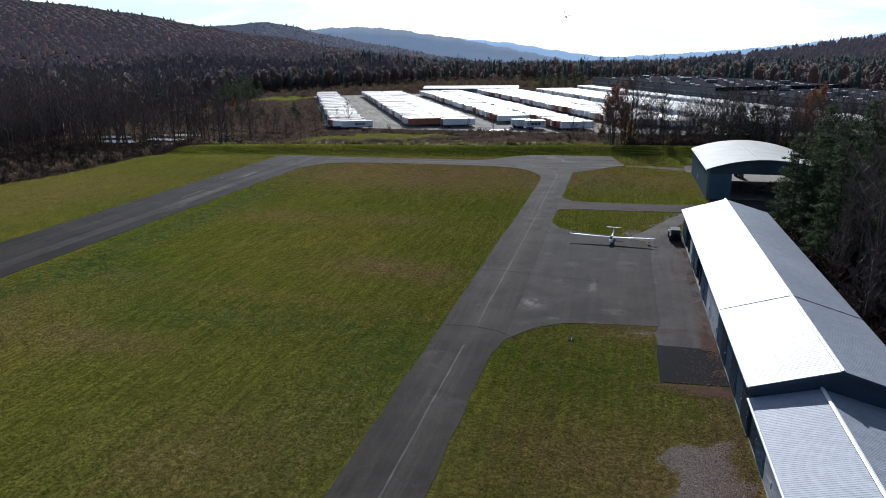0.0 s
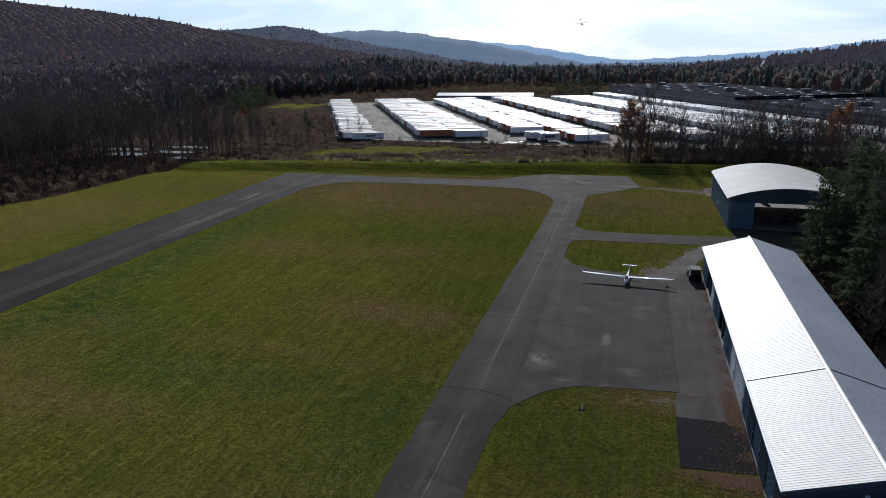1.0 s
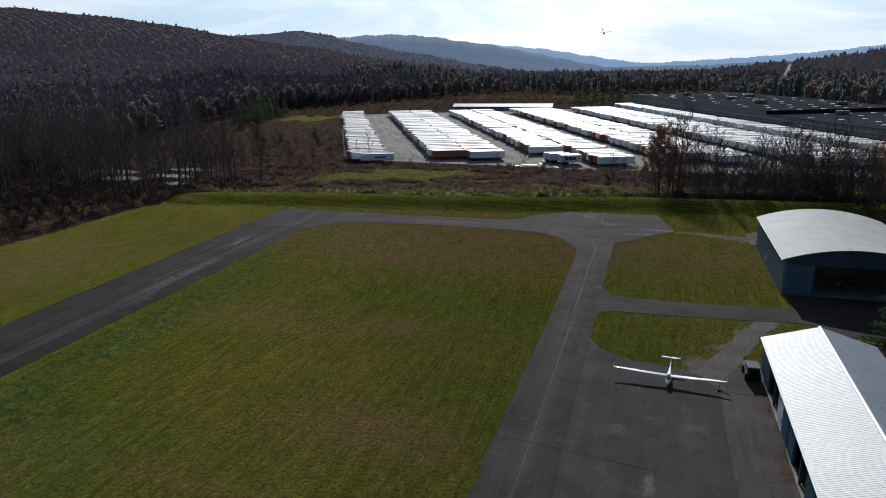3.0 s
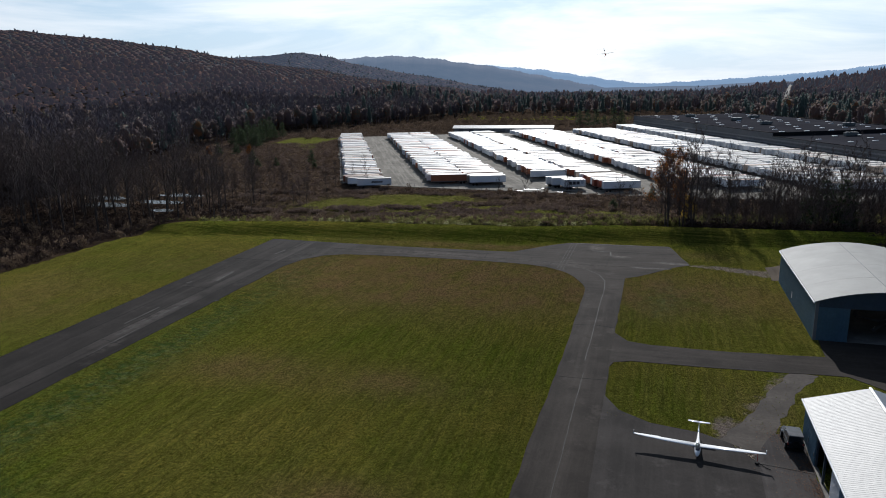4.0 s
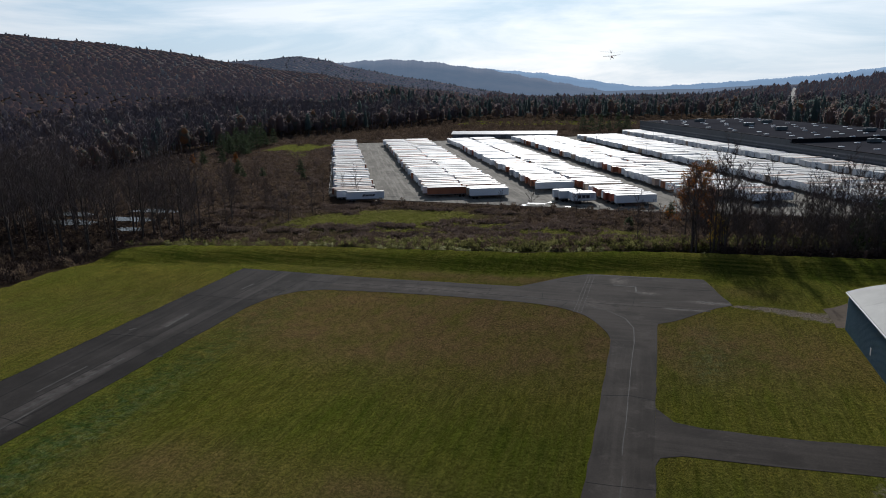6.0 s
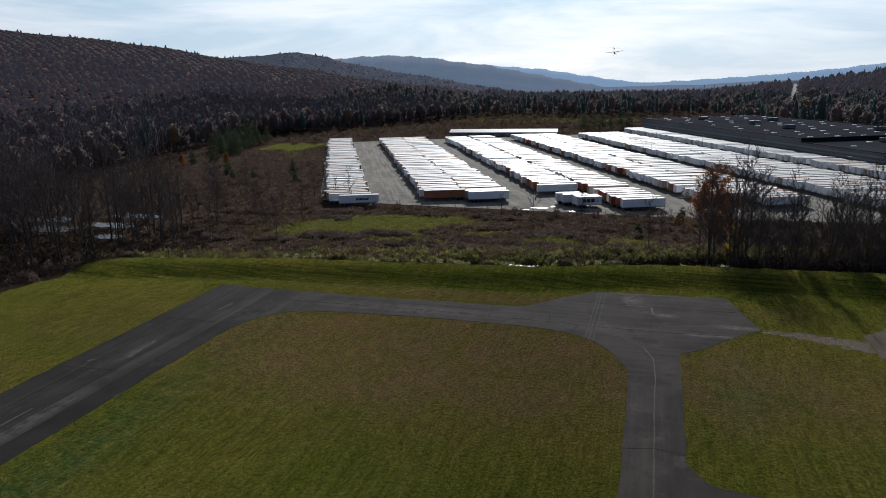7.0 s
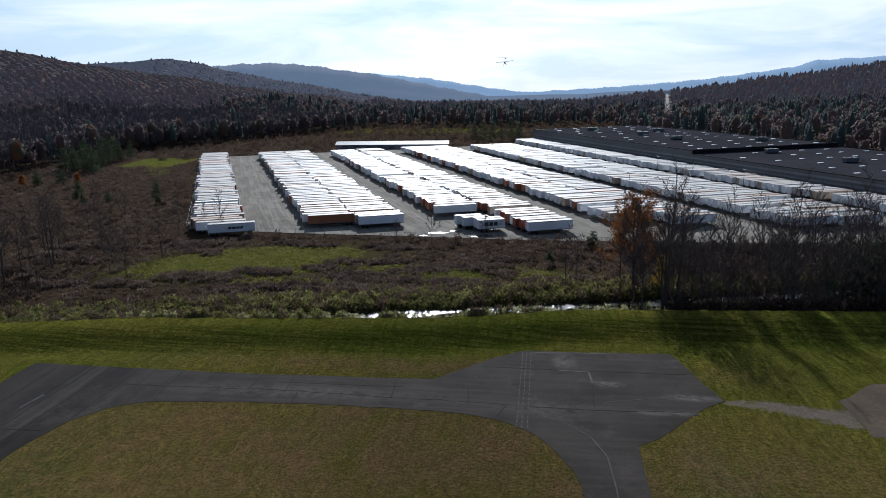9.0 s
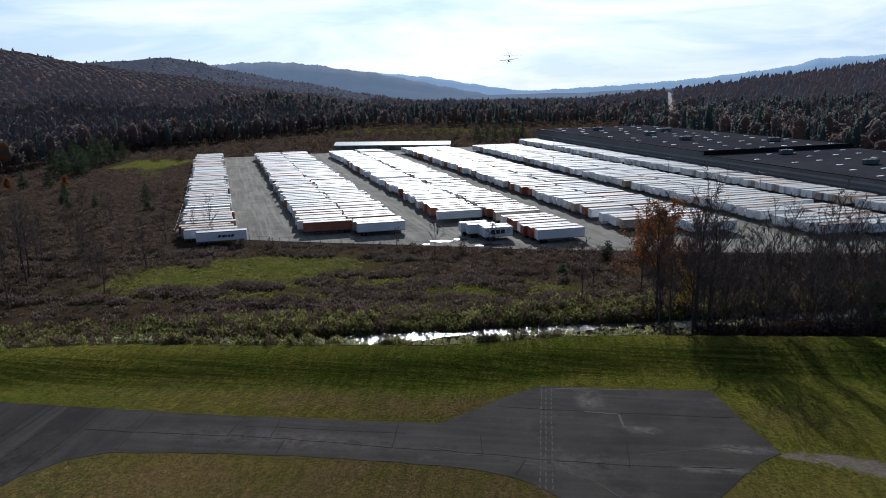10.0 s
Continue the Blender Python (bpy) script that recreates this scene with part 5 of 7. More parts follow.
def trailer_slots():
    rng = random.Random(11)
    slots = []
    for k, (v, way, u0, u1) in enumerate(ROWS_YARD):
        u = u0
        while u < u1:
            if rng.random() > (0.02 if k < 7 else 0.05):
                slots.append((u + rng.uniform(-0.15, 0.15), v + 7.65 + rng.uniform(-1.0, 1.0), way, (0.89 if rng.random() < 0.4 else 0.85 if rng.random() < 0.5 else 0.93) if k == 4 and u < 14 and rng.random() < 0.62 else 0.85 if k == 1 and u < 4 else rng.random() * (0.72 if k > 6 else 1.0), rng.uniform(-1.5, 1.5)))
            u += 3.9 if k != 9 else 3.4
    slots.sort(key=lambda q: q[0] + 0.25 * q[1])
    return slots


def build_trailers():
    kinds = {
        "white": trailer(15.3, M_WHITE, M_TROOF, "white box trailer with a bright flat roof parked in the yard"),
        "orange": trailer(15.3, M_ORANGE, M_TROOF, "orange box trailer with a pale roof parked in the yard"),
        "orange_top": trailer(15.3, M_ORANGE, M_ORANGE, "rusty orange box trailer parked in the yard"),
        "red": trailer(15.3, M_RUSTRED, M_TROOF, "red-brown box trailer parked in the yard"),
        "tan": trailer(15.3, M_TAN, M_TROOF, "faded tan box trailer with a pale roof parked in the yard"),
        "grey": trailer(15.3, M_GREY_ROOF, M_GREY_ROOF, "dull grey metal box trailer parked in the yard"),
    }
    used = set()
    slots = trailer_slots()
    rest_v, rest_f, rest_m = [], [], []
    for i, (u, v, way, r, tilt) in enumerate(slots):
        kind = "white" if r < 0.62 else "tan" if r < 0.75 else "orange" if r < 0.86 else "orange_top" if r < 0.91 else "red" if r < 0.955 else "grey"
        m = YARD @ pose(v, u, 0.12, 0, 0, (0 if way < 0 else 180) - 3.5 + tilt)
        m = m @ pose(0, 0, 0, 0, 0, 180)
        if i < 295:
            if kind in used:
                copy_thing(kinds[kind], m).scale = (1, 1, 1 - 0.07 * ((i * 37) % 11) / 10)
            else:
                kinds[kind].matrix_basis = m
                used.add(kind)
            continue
        # the farther ones, joined
        b = len(rest_v)
        for x, y, z in ((-7.65, -1.3, 1.15), (7.65, -1.3, 1.15), (7.65, 1.3, 1.15), (-7.65, 1.3, 1.15), (-7.65, -1.3, 4.0), (7.65, -1.3, 4.0), (7.65, 1.3, 4.0), (-7.65, 1.3, 4.0)):
            rest_v.append(tuple(m @ Vector((x, y, z * (1 - 0.07 * ((i * 37) % 11) / 10)))))
        ms = {"white": 0, "tan": 6, "orange": 1, "orange_top": 1, "red": 2, "grey": 3}[kind]
        for q, mm in (((0, 1, 5, 4), ms), ((1, 2, 6, 5), ms), ((2, 3, 7, 6), ms), ((3, 0, 4, 7), ms), ((3, 2, 1, 0), 5), ((4, 5, 6, 7), 1 if kind == "orange_top" else 4)):
            rest_f.append(tuple(b + j for j in q))
            rest_m.append(mm)
        for cx in (-6.3, -5.0, 4.5):
            b = len(rest_v)
            hw = 0.5 if cx < 0 else 0.08
            for z in (0.0, 1.15):
                for x, y in ((-hw, -1.2), (hw, -1.2), (hw, 1.2), (-hw, 1.2)):
                    rest_v.append(tuple(m @ Vector((cx + x, y, z))))
            for q in ((0, 1, 5, 4), (1, 2, 6, 5), (2, 3, 7, 6), (3, 0, 4, 7)):
                rest_f.append(tuple(b + j for j in q))
                rest_m.append(5)
    ob = link_mesh("far_trailers", rest_v, rest_f, [M_WHITE, M_ORANGE, M_RUSTRED, M_GREY_ROOF, M_TROOF, M_BLACK, M_TAN])
    ob.data.polygons.foreach_set("material_index", rest_m)
    tagged(ob, "long rows of white and orange box trailers farther off", "trailers", kind="stuff")
    # the lettered trailers at the near ends of the rows, their marks as plain bars
    t = trailer(14.2, M_WHITE, M_TROOF, "white box trailer with a slanting dark blue mark on its side")
    t.matrix_basis = YARD @ pose(-7.4, -1.2, 0.12, 0, 0, -3.5)
    bm = bmesh.new()
    for i, (x, wd, hh) in enumerate(((-1.2, 0.8, 0.8), (-0.1, 0.95, 0.7), (0.95, 0.45, 0.75), (1.6, 0.7, 0.75), (2.5, 0.75, 0.8))):
        box(bm, x, x + wd, -1.335, -1.325, 2.2, 2.2 + hh)
    for v_ in bm.verts:
        v_.co.x += (v_.co.z - 2.2) * 0.5
    part("side_mark", bm, M_MARK, t, "dark blue slanting bars")
    t = trailer(14.8, M_WHITE, M_TROOF, "white box trailer standing at the end of a row")
    t.matrix_basis = YARD @ pose(39.6, -5.6, 0.12, 0, 0, -3.5)
    t = trailer(14.6, M_WHITE, M_TROOF, "white box trailer standing at the end of a row")
    t.matrix_basis = YARD @ pose(86.0, -34.8, 0.12, 0, 0, -3.5)
    for i, (v, u) in enumerate(((66.0, -16.5), (67.2, -20.0), (70.2, -23.0), (70.0, -26.2))):
        p = trailer(8.6, M_WHITE, M_TROOF, "short white pup trailer" + (" with a bold black mark on its side" if i == 3 else " parked in the yard"), "pup_trailer")
        p.matrix_basis = YARD @ pose(v, u, 0.12, 0, 0, -3.5)
        if i == 3:
            bm = bmesh.new()
            for x in (-2.4, -0.9, 0.6):
                box(bm, x, x + 1.25, -1.335, -1.325, 2.1, 3.3)
                box(bm, x + 1.3, x + 1.45, -1.335, -1.325, 2.1, 2.3)
            part("side_mark", bm, M_MARK, p, "bold black bars")
            bm = bmesh.new()
            for z in (2.3, 2.7, 3.1):
                box(bm, 2.4, 3.4, -1.333, -1.325, z, z + 0.15)
            part("side_lines", bm, M_MARKBLUE, p, "thin blue bars")


def trailer_roof_material():
    """White roofs, dirtied in streaks, each trailer a little different."""
    m, nt, bs = nodes_of("trailer_roof")
    v = local(nt)
    rnd = nt.nodes.new("ShaderNodeObjectInfo").outputs["Random"]
    f = noise_fac(nt, v, 0.9, 5.0, 0.6)
    c = mix(nt, f, (0.52, 0.52, 0.51), (0.36, 0.35, 0.325))
    c = mix(nt, math_node(nt, "MULTIPLY", math_node(nt, "POWER", rnd, 2.0), 0.75), c, (0.34, 0.28, 0.225))
    rust = math_node(nt, "MULTIPLY", math_node(nt, "GREATER_THAN", rnd, 0.86), noise_fac(nt, v, 0.5, 6.0, 0.7, 0.36, 0.62))
    c = mix(nt, rust, c, (0.30, 0.165, 0.10))
    link(nt, c, bs.inputs["Base Color"])
    bs.inputs["Roughness"].default_value = 0.55
    bs.inputs["Specular IOR Level"].default_value = 0.12
    bump(nt, bs, f, 0.1, 0.02)
    return m


M_TROOF = trailer_roof_material()
M_MARK = plain("mark_black", (0.012, 0.014, 0.022), (0.02, 0.022, 0.03), 0.5, 0, 1, 5, 0)
M_MARKBLUE = plain("mark_blue", (0.04, 0.10, 0.25), (0.05, 0.12, 0.28), 0.5, 0, 1, 5, 0)
build_trailers()


# ---- warehouse and shed ----
def warehouse():
    w = tagged(empty("warehouse", YARD @ pose(0, 0, 0)), "very long dark grey warehouse with a flat black roof and skylights", "warehouse")
    v0, v1, ua, ub, us, h, hs = 222.0, 318.0, -150.0, 268.0, 78.0, 8.4, 10.2
    n = 46
    for k in range(n):
        a, b = ua + (ub - ua) * k / n, ua + (ub - ua) * (k + 1) / n
        top = hs if a >= us - 1 else h
        bm = bmesh.new()
        box(bm, v0, v0 + 0.3, a, b - 0.05, 0, top)
        part("wall_panel", bm, M_WALLGREY, w)
    for z in (2.4, 4.3, 6.2):
        bm = bmesh.new()
        box(bm, v0 - 0.06, v0, ua, ub, z, z + 0.8)
        part("wall_band", bm, M_WALLLIGHT, w, "lighter grey band along the wall")
    for a, b, top in ((ua, us, h), (us, ub, hs)):
        bm = bmesh.new()
        box(bm, v0 + 0.35, v1, a, b, top - 0.6, top - 0.1)
        part("roof", bm, M_DARKROOF, w, "flat black membrane roof")
        bm = bmesh.new()
        box(bm, v0 - 0.08, v0 + 0.34, a, b, top, top + 0.35)
        box(bm, v1 - 0.3, v1, a, b, top - 0.1, top + 0.3)
        part("parapet", bm, M_BLACKWALL, w)
    bm = bmesh.new()
    box(bm, v0 + 0.34, v1, us - 0.15, us, h - 0.6, hs + 0.35)
    part("step_wall", bm, M_BLACKWALL, w, "black step between the two roof levels")
    bm = bmesh.new()
    box(bm, v0 + 0.3, v1, ua - 0.3, ua, 0, h)
    box(bm, v0 + 0.3, v1, ub, ub + 0.3, 0, hs)
    box(bm, v1, v1 + 0.3, ua, ub, 0, h)
    part("wall", bm, M_WALLGREY, w)
    rng = random.Random(3)
    for iu in range(26):
        for iv in range(6):
            u, v = ua + 10 + iu * 16 + rng.uniform(-1, 1), v0 + 10 + iv * 15.5 + (iu % 2) * 6
            if v > v1 - 4 or abs(u - us) < 3 or rng.random() < 0.12:
                continue
            top = (hs if u > us else h) - 0.1
            bm = bmesh.new()
            box(bm, v - 1.5, v + 1.5, u - 0.7, u + 0.7, top, top + 0.38, 0.12)
            part("skylight", bm, M_WHITE, w, "white domed skylight")
    for u, v in ((140, 258), (66, 262), (238, 256), (182, 262), (18, 262), (-30, 285), (205, 290), (110, 295), (-70, 255)):
        r = tagged(empty("rooftop_unit", YARD @ pose(v, u, (hs if u > us else h) - 0.1)), "grey rooftop air-handling unit on the black roof", "rooftop unit", "rooftop units")
        bm = bmesh.new()
        box(bm, -3.6, 3.6, -1.2, 1.2, 0.3, 2.2, 0.06)
        part("housing", bm, M_RTU, r)
        bm = bmesh.new()
        box(bm, -3.4, 3.4, -1.0, 1.0, 0.0, 0.3)
        part("curb", bm, M_BLACKWALL, r)
        for x in (-2.2, 0.2):
            bm = bmesh.new()
            rod(bm, (x, 0, 2.2), (x, 0, 2.4), 0.7, n=12)
            part("fan_ring", bm, M_STEEL, r)
        bm = bmesh.new()
        box(bm, 3.6, 4.3, -0.9, 0.9, 0.9, 2.0, 0.04)
        part("hood", bm, M_RTU, r)


M_BLACKWALL = plain("black_wall", (0.014, 0.014, 0.016), (0.022, 0.022, 0.024), 0.8, 0, 0.1, 1, 0.05)
M_RTU = plain("grey_unit_paint", (0.10, 0.115, 0.11), (0.14, 0.155, 0.15), 0.6, 0, 0.5, 4, 0.05)
warehouse()


def far_shed():
    s_ = tagged(empty("long_shed", pose(-124, 604, -5.2, 0, 0, 4)), "long low shed with a bright white metal roof", "shed")
    bm = bmesh.new()
    box(bm, -40, 40, -6, 6, 0, 3.4)
    part("wall", bm, M_WALLLIGHT, s_, "pale grey shed wall")
    for sg in (-1, 1):
        bm = bmesh.new()
        vs = [bm.verts.new(p) for p in ((-41, sg * 6.6, 3.4), (41, sg * 6.6, 3.4), (41, 0, 5.4), (-41, 0, 5.4))]
        lo = [bm.verts.new(v.co + Vector((0, 0, 0.15))) for v in vs]
        bm.faces.new(vs)
        bm.faces.new(lo[::-1])
        for i in range(4):
            bm.faces.new((vs[i], vs[(i + 1) % 4], lo[(i + 1) % 4], lo[i]))
        bmesh.ops.recalc_face_normals(bm, faces=bm.faces)
        part("roof", bm, M_TROOF, s_, "white metal roof")
    for i in range(9):
        bm = bmesh.new()
        box(bm, -36 + i * 8.5, -32 + i * 8.5, -6.08, -6.0, 0, 2.8)
        part("door", bm, M_WALLGREY, s_)


far_shed()


def light_pole(m):
    p = tagged(empty("yard_lamp", m), "tall thin steel lamp post in the trailer yard", "lamp post", "yard lamps")
    bm = bmesh.new()
    rod(bm, (0, 0, 0), (0, 0, 9.0), 0.12, 0.07, n=7)
    part("pole", bm, M_STEEL, p)
    bm = bmesh.new()
    rod(bm, (-1.0, 0, 9.0), (1.0, 0, 9.0), 0.05, n=5)
    part("arm", bm, M_STEEL, p)
    for x in (-1.0, 1.0):
        bm = bmesh.new()
        box(bm, x - 0.3, x + 0.3, -0.25, 0.25, 8.95, 9.2, 0.05)
        part("lamp_head", bm, M_STEEL, p)
    return p


for u, v in ((20, 149), (95, 149), (170, 149), (10, 197), (70, 197), (130, 197), (190, 197), (60, 102), (150, 102)):
    light_pole(YARD @ pose(v, u, 0.12, 0, 0, 90))


def chain_fence():
    f = tagged(empty("yard_fence"), "grey chain-link fence along the trailer yard", "fence")
    pts = [(-235, 532), (-135.6, 314.3), (-112, 308.5), (-64, 304.5), (-16, 301.5), (20, 296), (60, 282)]
    bm_rail, bm_wire = bmesh.new(), bmesh.new()
    for (ax, ay), (bx, by) in zip(pts, pts[1:]):
        n = max(1, int(math.hypot(bx - ax, by - ay) / 3.2))
        zz = [float(terrain(ax + (bx - ax) * i / n, ay + (by - ay) * i / n)) for i in range(n + 1)]
        for i in range(n):
            x, y, z = ax + (bx - ax) * i / n, ay + (by - ay) * i / n, zz[i]
            x2, y2, z2 = ax + (bx - ax) * (i + 1) / n, ay + (by - ay) * (i + 1) / n, zz[i + 1]
            bm = bmesh.new()
            rod(bm, (x, y, z - 0.1), (x, y, z + 2.1), 0.05, n=5)
            part("post", bm, M_STEEL, f)
            rod(bm_rail, (x, y, z + 2.05), (x2, y2, z2 + 2.05), 0.03, n=4)
            for h in (0.3, 0.75, 1.2, 1.65):
                rod(bm_wire, (x, y, z + h), (x2, y2, z2 + h), 0.008, n=3)
    part("top_rail", bm_rail, M_STEEL, f)
    part("wire", bm_wire, M_STEEL, f)


chain_fence()


# ---- trees ----
def tube(verts, faces, a, b, ra, rb, n):
    a, b = Vector(a), Vector(b)
    d = (b - a).normalized()
    s1 = d.cross(Vector((0.31, 0.87, 0.12)))
    if s1.length < 1e-3:
        s1 = d.cross(Vector((1, 0, 0)))
    s1.normalize()
    s2 = d.cross(s1)
    k = len(verts)
    for p, r in ((a, ra), (b, rb)):
        for i in range(n):
            t = 2 * math.pi * i / n
            verts.append(tuple(p + s1 * (r * math.cos(t)) + s2 * (r * math.sin(t))))
    for i in range(n):
        j = (i + 1) % n
        faces.append((k + i, k + j, k + n + j, k + n + i))


def bare_tree_meshes(seed, H, limbs=16, subs=5, twigs=8, lean=0.035, low=0.24, stem=0.0125):
    rng = random.Random(seed)
    tv, tf, cv, cf = [], [], [], []
    tips = []
    p, r = Vector((0, 0, -0.4)), H * stem
    spine = [p.copy()]
    for i in range(7):
        q = p + Vector((rng.gauss(0, lean) * H / 7, rng.gauss(0, lean) * H / 7, H / 7))
        r2 = r * (0.84 if i < 5 else 0.55)
        tube(tv, tf, p, q, r, r2, 6)
        p, r = q, r2
        spine.append(p.copy())

    def on_spine(f):
        g = f * 7
        i = min(6, int(g))
        return spine[i].lerp(spine[i + 1], g - i)
    for k in range(limbs):
        f = low + (0.97 - low) * (k + rng.random()) / limbs
        base = on_spine(f)
        az = k * 2.4 + rng.uniform(-0.5, 0.5)
        up = rng.uniform(0.7, 1.25) + 0.4 * f
        d = Vector((math.cos(az), math.sin(az), up)).normalized()
        L = H * (0.35 - 0.21 * f) * rng.uniform(0.7, 1.3)
        lr = H * 0.0042 * (1.25 - 0.7 * f)
        mid = base + d * L * 0.5
        d2 = (d + Vector((rng.gauss(0, 0.2), rng.gauss(0, 0.2), 0.22))).normalized()
        end = mid + d2 * L * 0.5
        tube(tv, tf, base, mid, lr, lr * 0.7, 4)
        tube(tv, tf, mid, end, lr * 0.7, lr * 0.35, 4)
        for s_ in range(subs):
            g = 0.25 + 0.75 * (s_ + rng.random()) / subs
            b0 = base.lerp(mid, g * 2) if g < 0.5 else mid.lerp(end, g * 2 - 1)
            e = (d2 * 0.7 + Vector((rng.gauss(0, 0.55), rng.gauss(0, 0.55), rng.uniform(0.1, 0.7)))).normalized()
            l2 = L * rng.uniform(0.25, 0.5)
            b1 = b0 + e * l2
            tube(cv, cf, b0, b1, lr * 0.38, lr * 0.2, 3)
            for t in range(twigs):
                gg = (t + rng.random()) / twigs
                c0 = b0.lerp(b1, gg)
                e2 = (e * 0.7 + Vector((rng.gauss(0, 0.6), rng.gauss(0, 0.6), rng.uniform(0.0, 0.8)))).normalized()
                c1 = c0 + e2 * l2 * rng.uniform(0.4, 0.95)
                side = e2.cross(Vector((rng.gauss(0, 1), rng.gauss(0, 1), rng.gauss(0, 1)))).normalized() * 0.042
                kk = len(cv)
                cv += [tuple(c0 - side), tuple(c0 + side), tuple(c1)]
                cf.append((kk, kk + 1, kk + 2))
                tips.append(c1)
    return tv, tf, cv, cf, tips


def leaf_cloud(tips, rng, count, size, spread):
    v, f = [], []
    for i in range(count):
        c = tips[rng.randrange(len(tips))] + Vector((rng.gauss(0, spread), rng.gauss(0, spread), rng.gauss(0, spread)))
        a = Vector((rng.gauss(0, 1), rng.gauss(0, 1), rng.gauss(0, 0.6))).normalized() * size * rng.uniform(0.6, 1.3)
        b = a.cross(Vector((rng.gauss(0, 1), rng.gauss(0, 1), rng.gauss(0, 1)))).normalized() * size * rng.uniform(0.4, 0.8)
        k = len(v)
        v += [tuple(c - a), tuple(c - b * 0.9), tuple(c + a), tuple(c + b)]
        f.append((k, k + 1, k + 2, k + 3))
    return v, f


def make_bare_tree(seed, H, label, leaves=0, leaf_mat=None, **kw):
    tv, tf, cv, cf, tips = bare_tree_meshes(seed, H, **kw)
    t = tagged(empty("tree"), label, "tree", "bare trees")
    link_mesh("trunk", tv, tf, M_BARK, t, "", True)
    link_mesh("crown", cv, cf, M_TWIG, t)
    if leaves:
        lv, lf = leaf_cloud(tips, random.Random(seed), leaves, 0.22, 0.35)
        link_mesh("leaves", lv, lf, leaf_mat, t, "sparse autumn leaves")
    return t


def make_pine(seed, H, label, whorls=19, width=0.24, thick=8, needle=0.31):
    """A white pine: straight stem, tiers of boughs with needle clumps, ragged outline."""
    rng = random.Random(seed)
    tv, tf, nv, nf = [], [], [], []
    tube(tv, tf, (0, 0, -0.3), (0, 0, H * 0.6), H * 0.016, H * 0.009, 7)
    tube(tv, tf, (0, 0, H * 0.6), (0, 0, H), H * 0.009, 0.02, 6)
    for k in range(whorls):
        f = 0.10 + 0.9 * k / (whorls - 1)
        z = H * f
        R_ = H * width * (1.05 - f) ** 0.75 + 0.35
        n = rng.randrange(5, 8)
        for i in range(n):
            if rng.random() < 0.12:
                continue
            az = 2 * math.pi * (i + rng.random() * 0.7) / n
            L = R_ * rng.uniform(0.55, 1.15)
            d = Vector((math.cos(az), math.sin(az), rng.uniform(0.0, 0.35)))
            base, end = Vector((0, 0, z)), Vector((0, 0, z)) + d * L
            tube(tv, tf, base, end, 0.05, 0.015, 3)
            m = max(4, int(L * thick))
            for j in range(m):
                c = base.lerp(end, 0.3 + 0.7 * (j + rng.random()) / m) + Vector((rng.gauss(0, 0.28), rng.gauss(0, 0.28), rng.gauss(0, 0.14)))
                sz = needle * rng.uniform(0.65, 1.35)
                for q in range(5):
                    wide = 0.34 if q == 0 else 0.13
                    a = (d * 0.6 + Vector((rng.gauss(0, 0.8), rng.gauss(0, 0.8), rng.gauss(0.3, 0.5)))).normalized() * sz * (0.9 if q == 0 else 1.5)
                    b = a.cross(Vector((rng.gauss(0, 1), rng.gauss(0, 1), 1))).normalized() * sz * wide
                    kk = len(nv)
                    nv += [tuple(c - b), tuple(c + b), tuple(c + a)]
                    nf.append((kk, kk + 1, kk + 2))
    t = tagged(empty("pine_tree"), label, "tree", "pines")
    link_mesh("trunk", tv, tf, M_BARK, t, "", True)
    link_mesh("crown", nv, nf, M_PINE, t, "dark green needle boughs")
    return t


def plant(kinds, spots, seed, size=(0.82, 1.12)):
    """The kinds' own objects take the first spots, copies the rest."""
    rng = random.Random(seed)
    first = set()
    for i, (x, y) in enumerate(spots):
        k = i % len(kinds)
        s_ = rng.uniform(*size)
        z = float(terrain(x, y))
        m = Matrix.LocRotScale((x, y, z - 0.1), Euler((rng.gauss(0, 0.02), rng.gauss(0, 0.02), rng.uniform(0, 6.28))), None)
        if k in first:
            ob = copy_thing(kinds[k], m)
            ob.scale = (s_, s_, s_ * rng.uniform(0.94, 1.06))
        else:
            kinds[k].matrix_basis = m
            first.add(k)


def scatter(seed, count, inside, x0, x1, y0, y1, gap):
    rng = random.Random(seed)
    out, cells = [], {}
    tries = 0
    while len(out) < count and tries < count * 60:
        tries += 1
        x, y = rng.uniform(x0, x1), rng.uniform(y0, y1)
        if not inside(x, y):
            continue
        c = (int(x // gap), int(y // gap))
        if any((ox - x) ** 2 + (oy - y) ** 2 < gap * gap for i in (-1, 0, 1) for j in (-1, 0, 1) for ox, oy in cells.get((c[0] + i, c[1] + j), ())):
            continue
        cells.setdefault(c, []).append((x, y))
        out.append((x, y))
    return out


def west_edge(y):
    """x of the edge of the west woods"""
    return float(np.interp(y, (150, 200, 225, 255, 275, 330, 420, 480, 560, 620, 860), (-215, -165, -138, -142, -235, -268, -290, -315, -318, -292, -215)))


BARE = [make_bare_tree(21 + i, h, "tall leafless tree with grey-brown bark and fine twigs") for i, h in enumerate((24.0, 22.0, 26.0, 20.0, 23.0))]
west_spots = scatter(1, 185, lambda x, y: x < west_edge(y) - 1 and (y < 250 or x < west_edge(y) - 4), -300, -120, 203, 300, 4.0) + [(-150, 268), (-158, 276), (-172, 262), (-190, 285), (-146, 262), (-205, 300), (-182, 270)]
east_spots = scatter(2, 60, lambda x, y: y > berm_line(x) + 9 and y < 280 - 0.2 * x and abs(y - water_line(x)) > 2.5 and not (x < 10 and y > 250), -4, 80, 222, 290, 3.4)
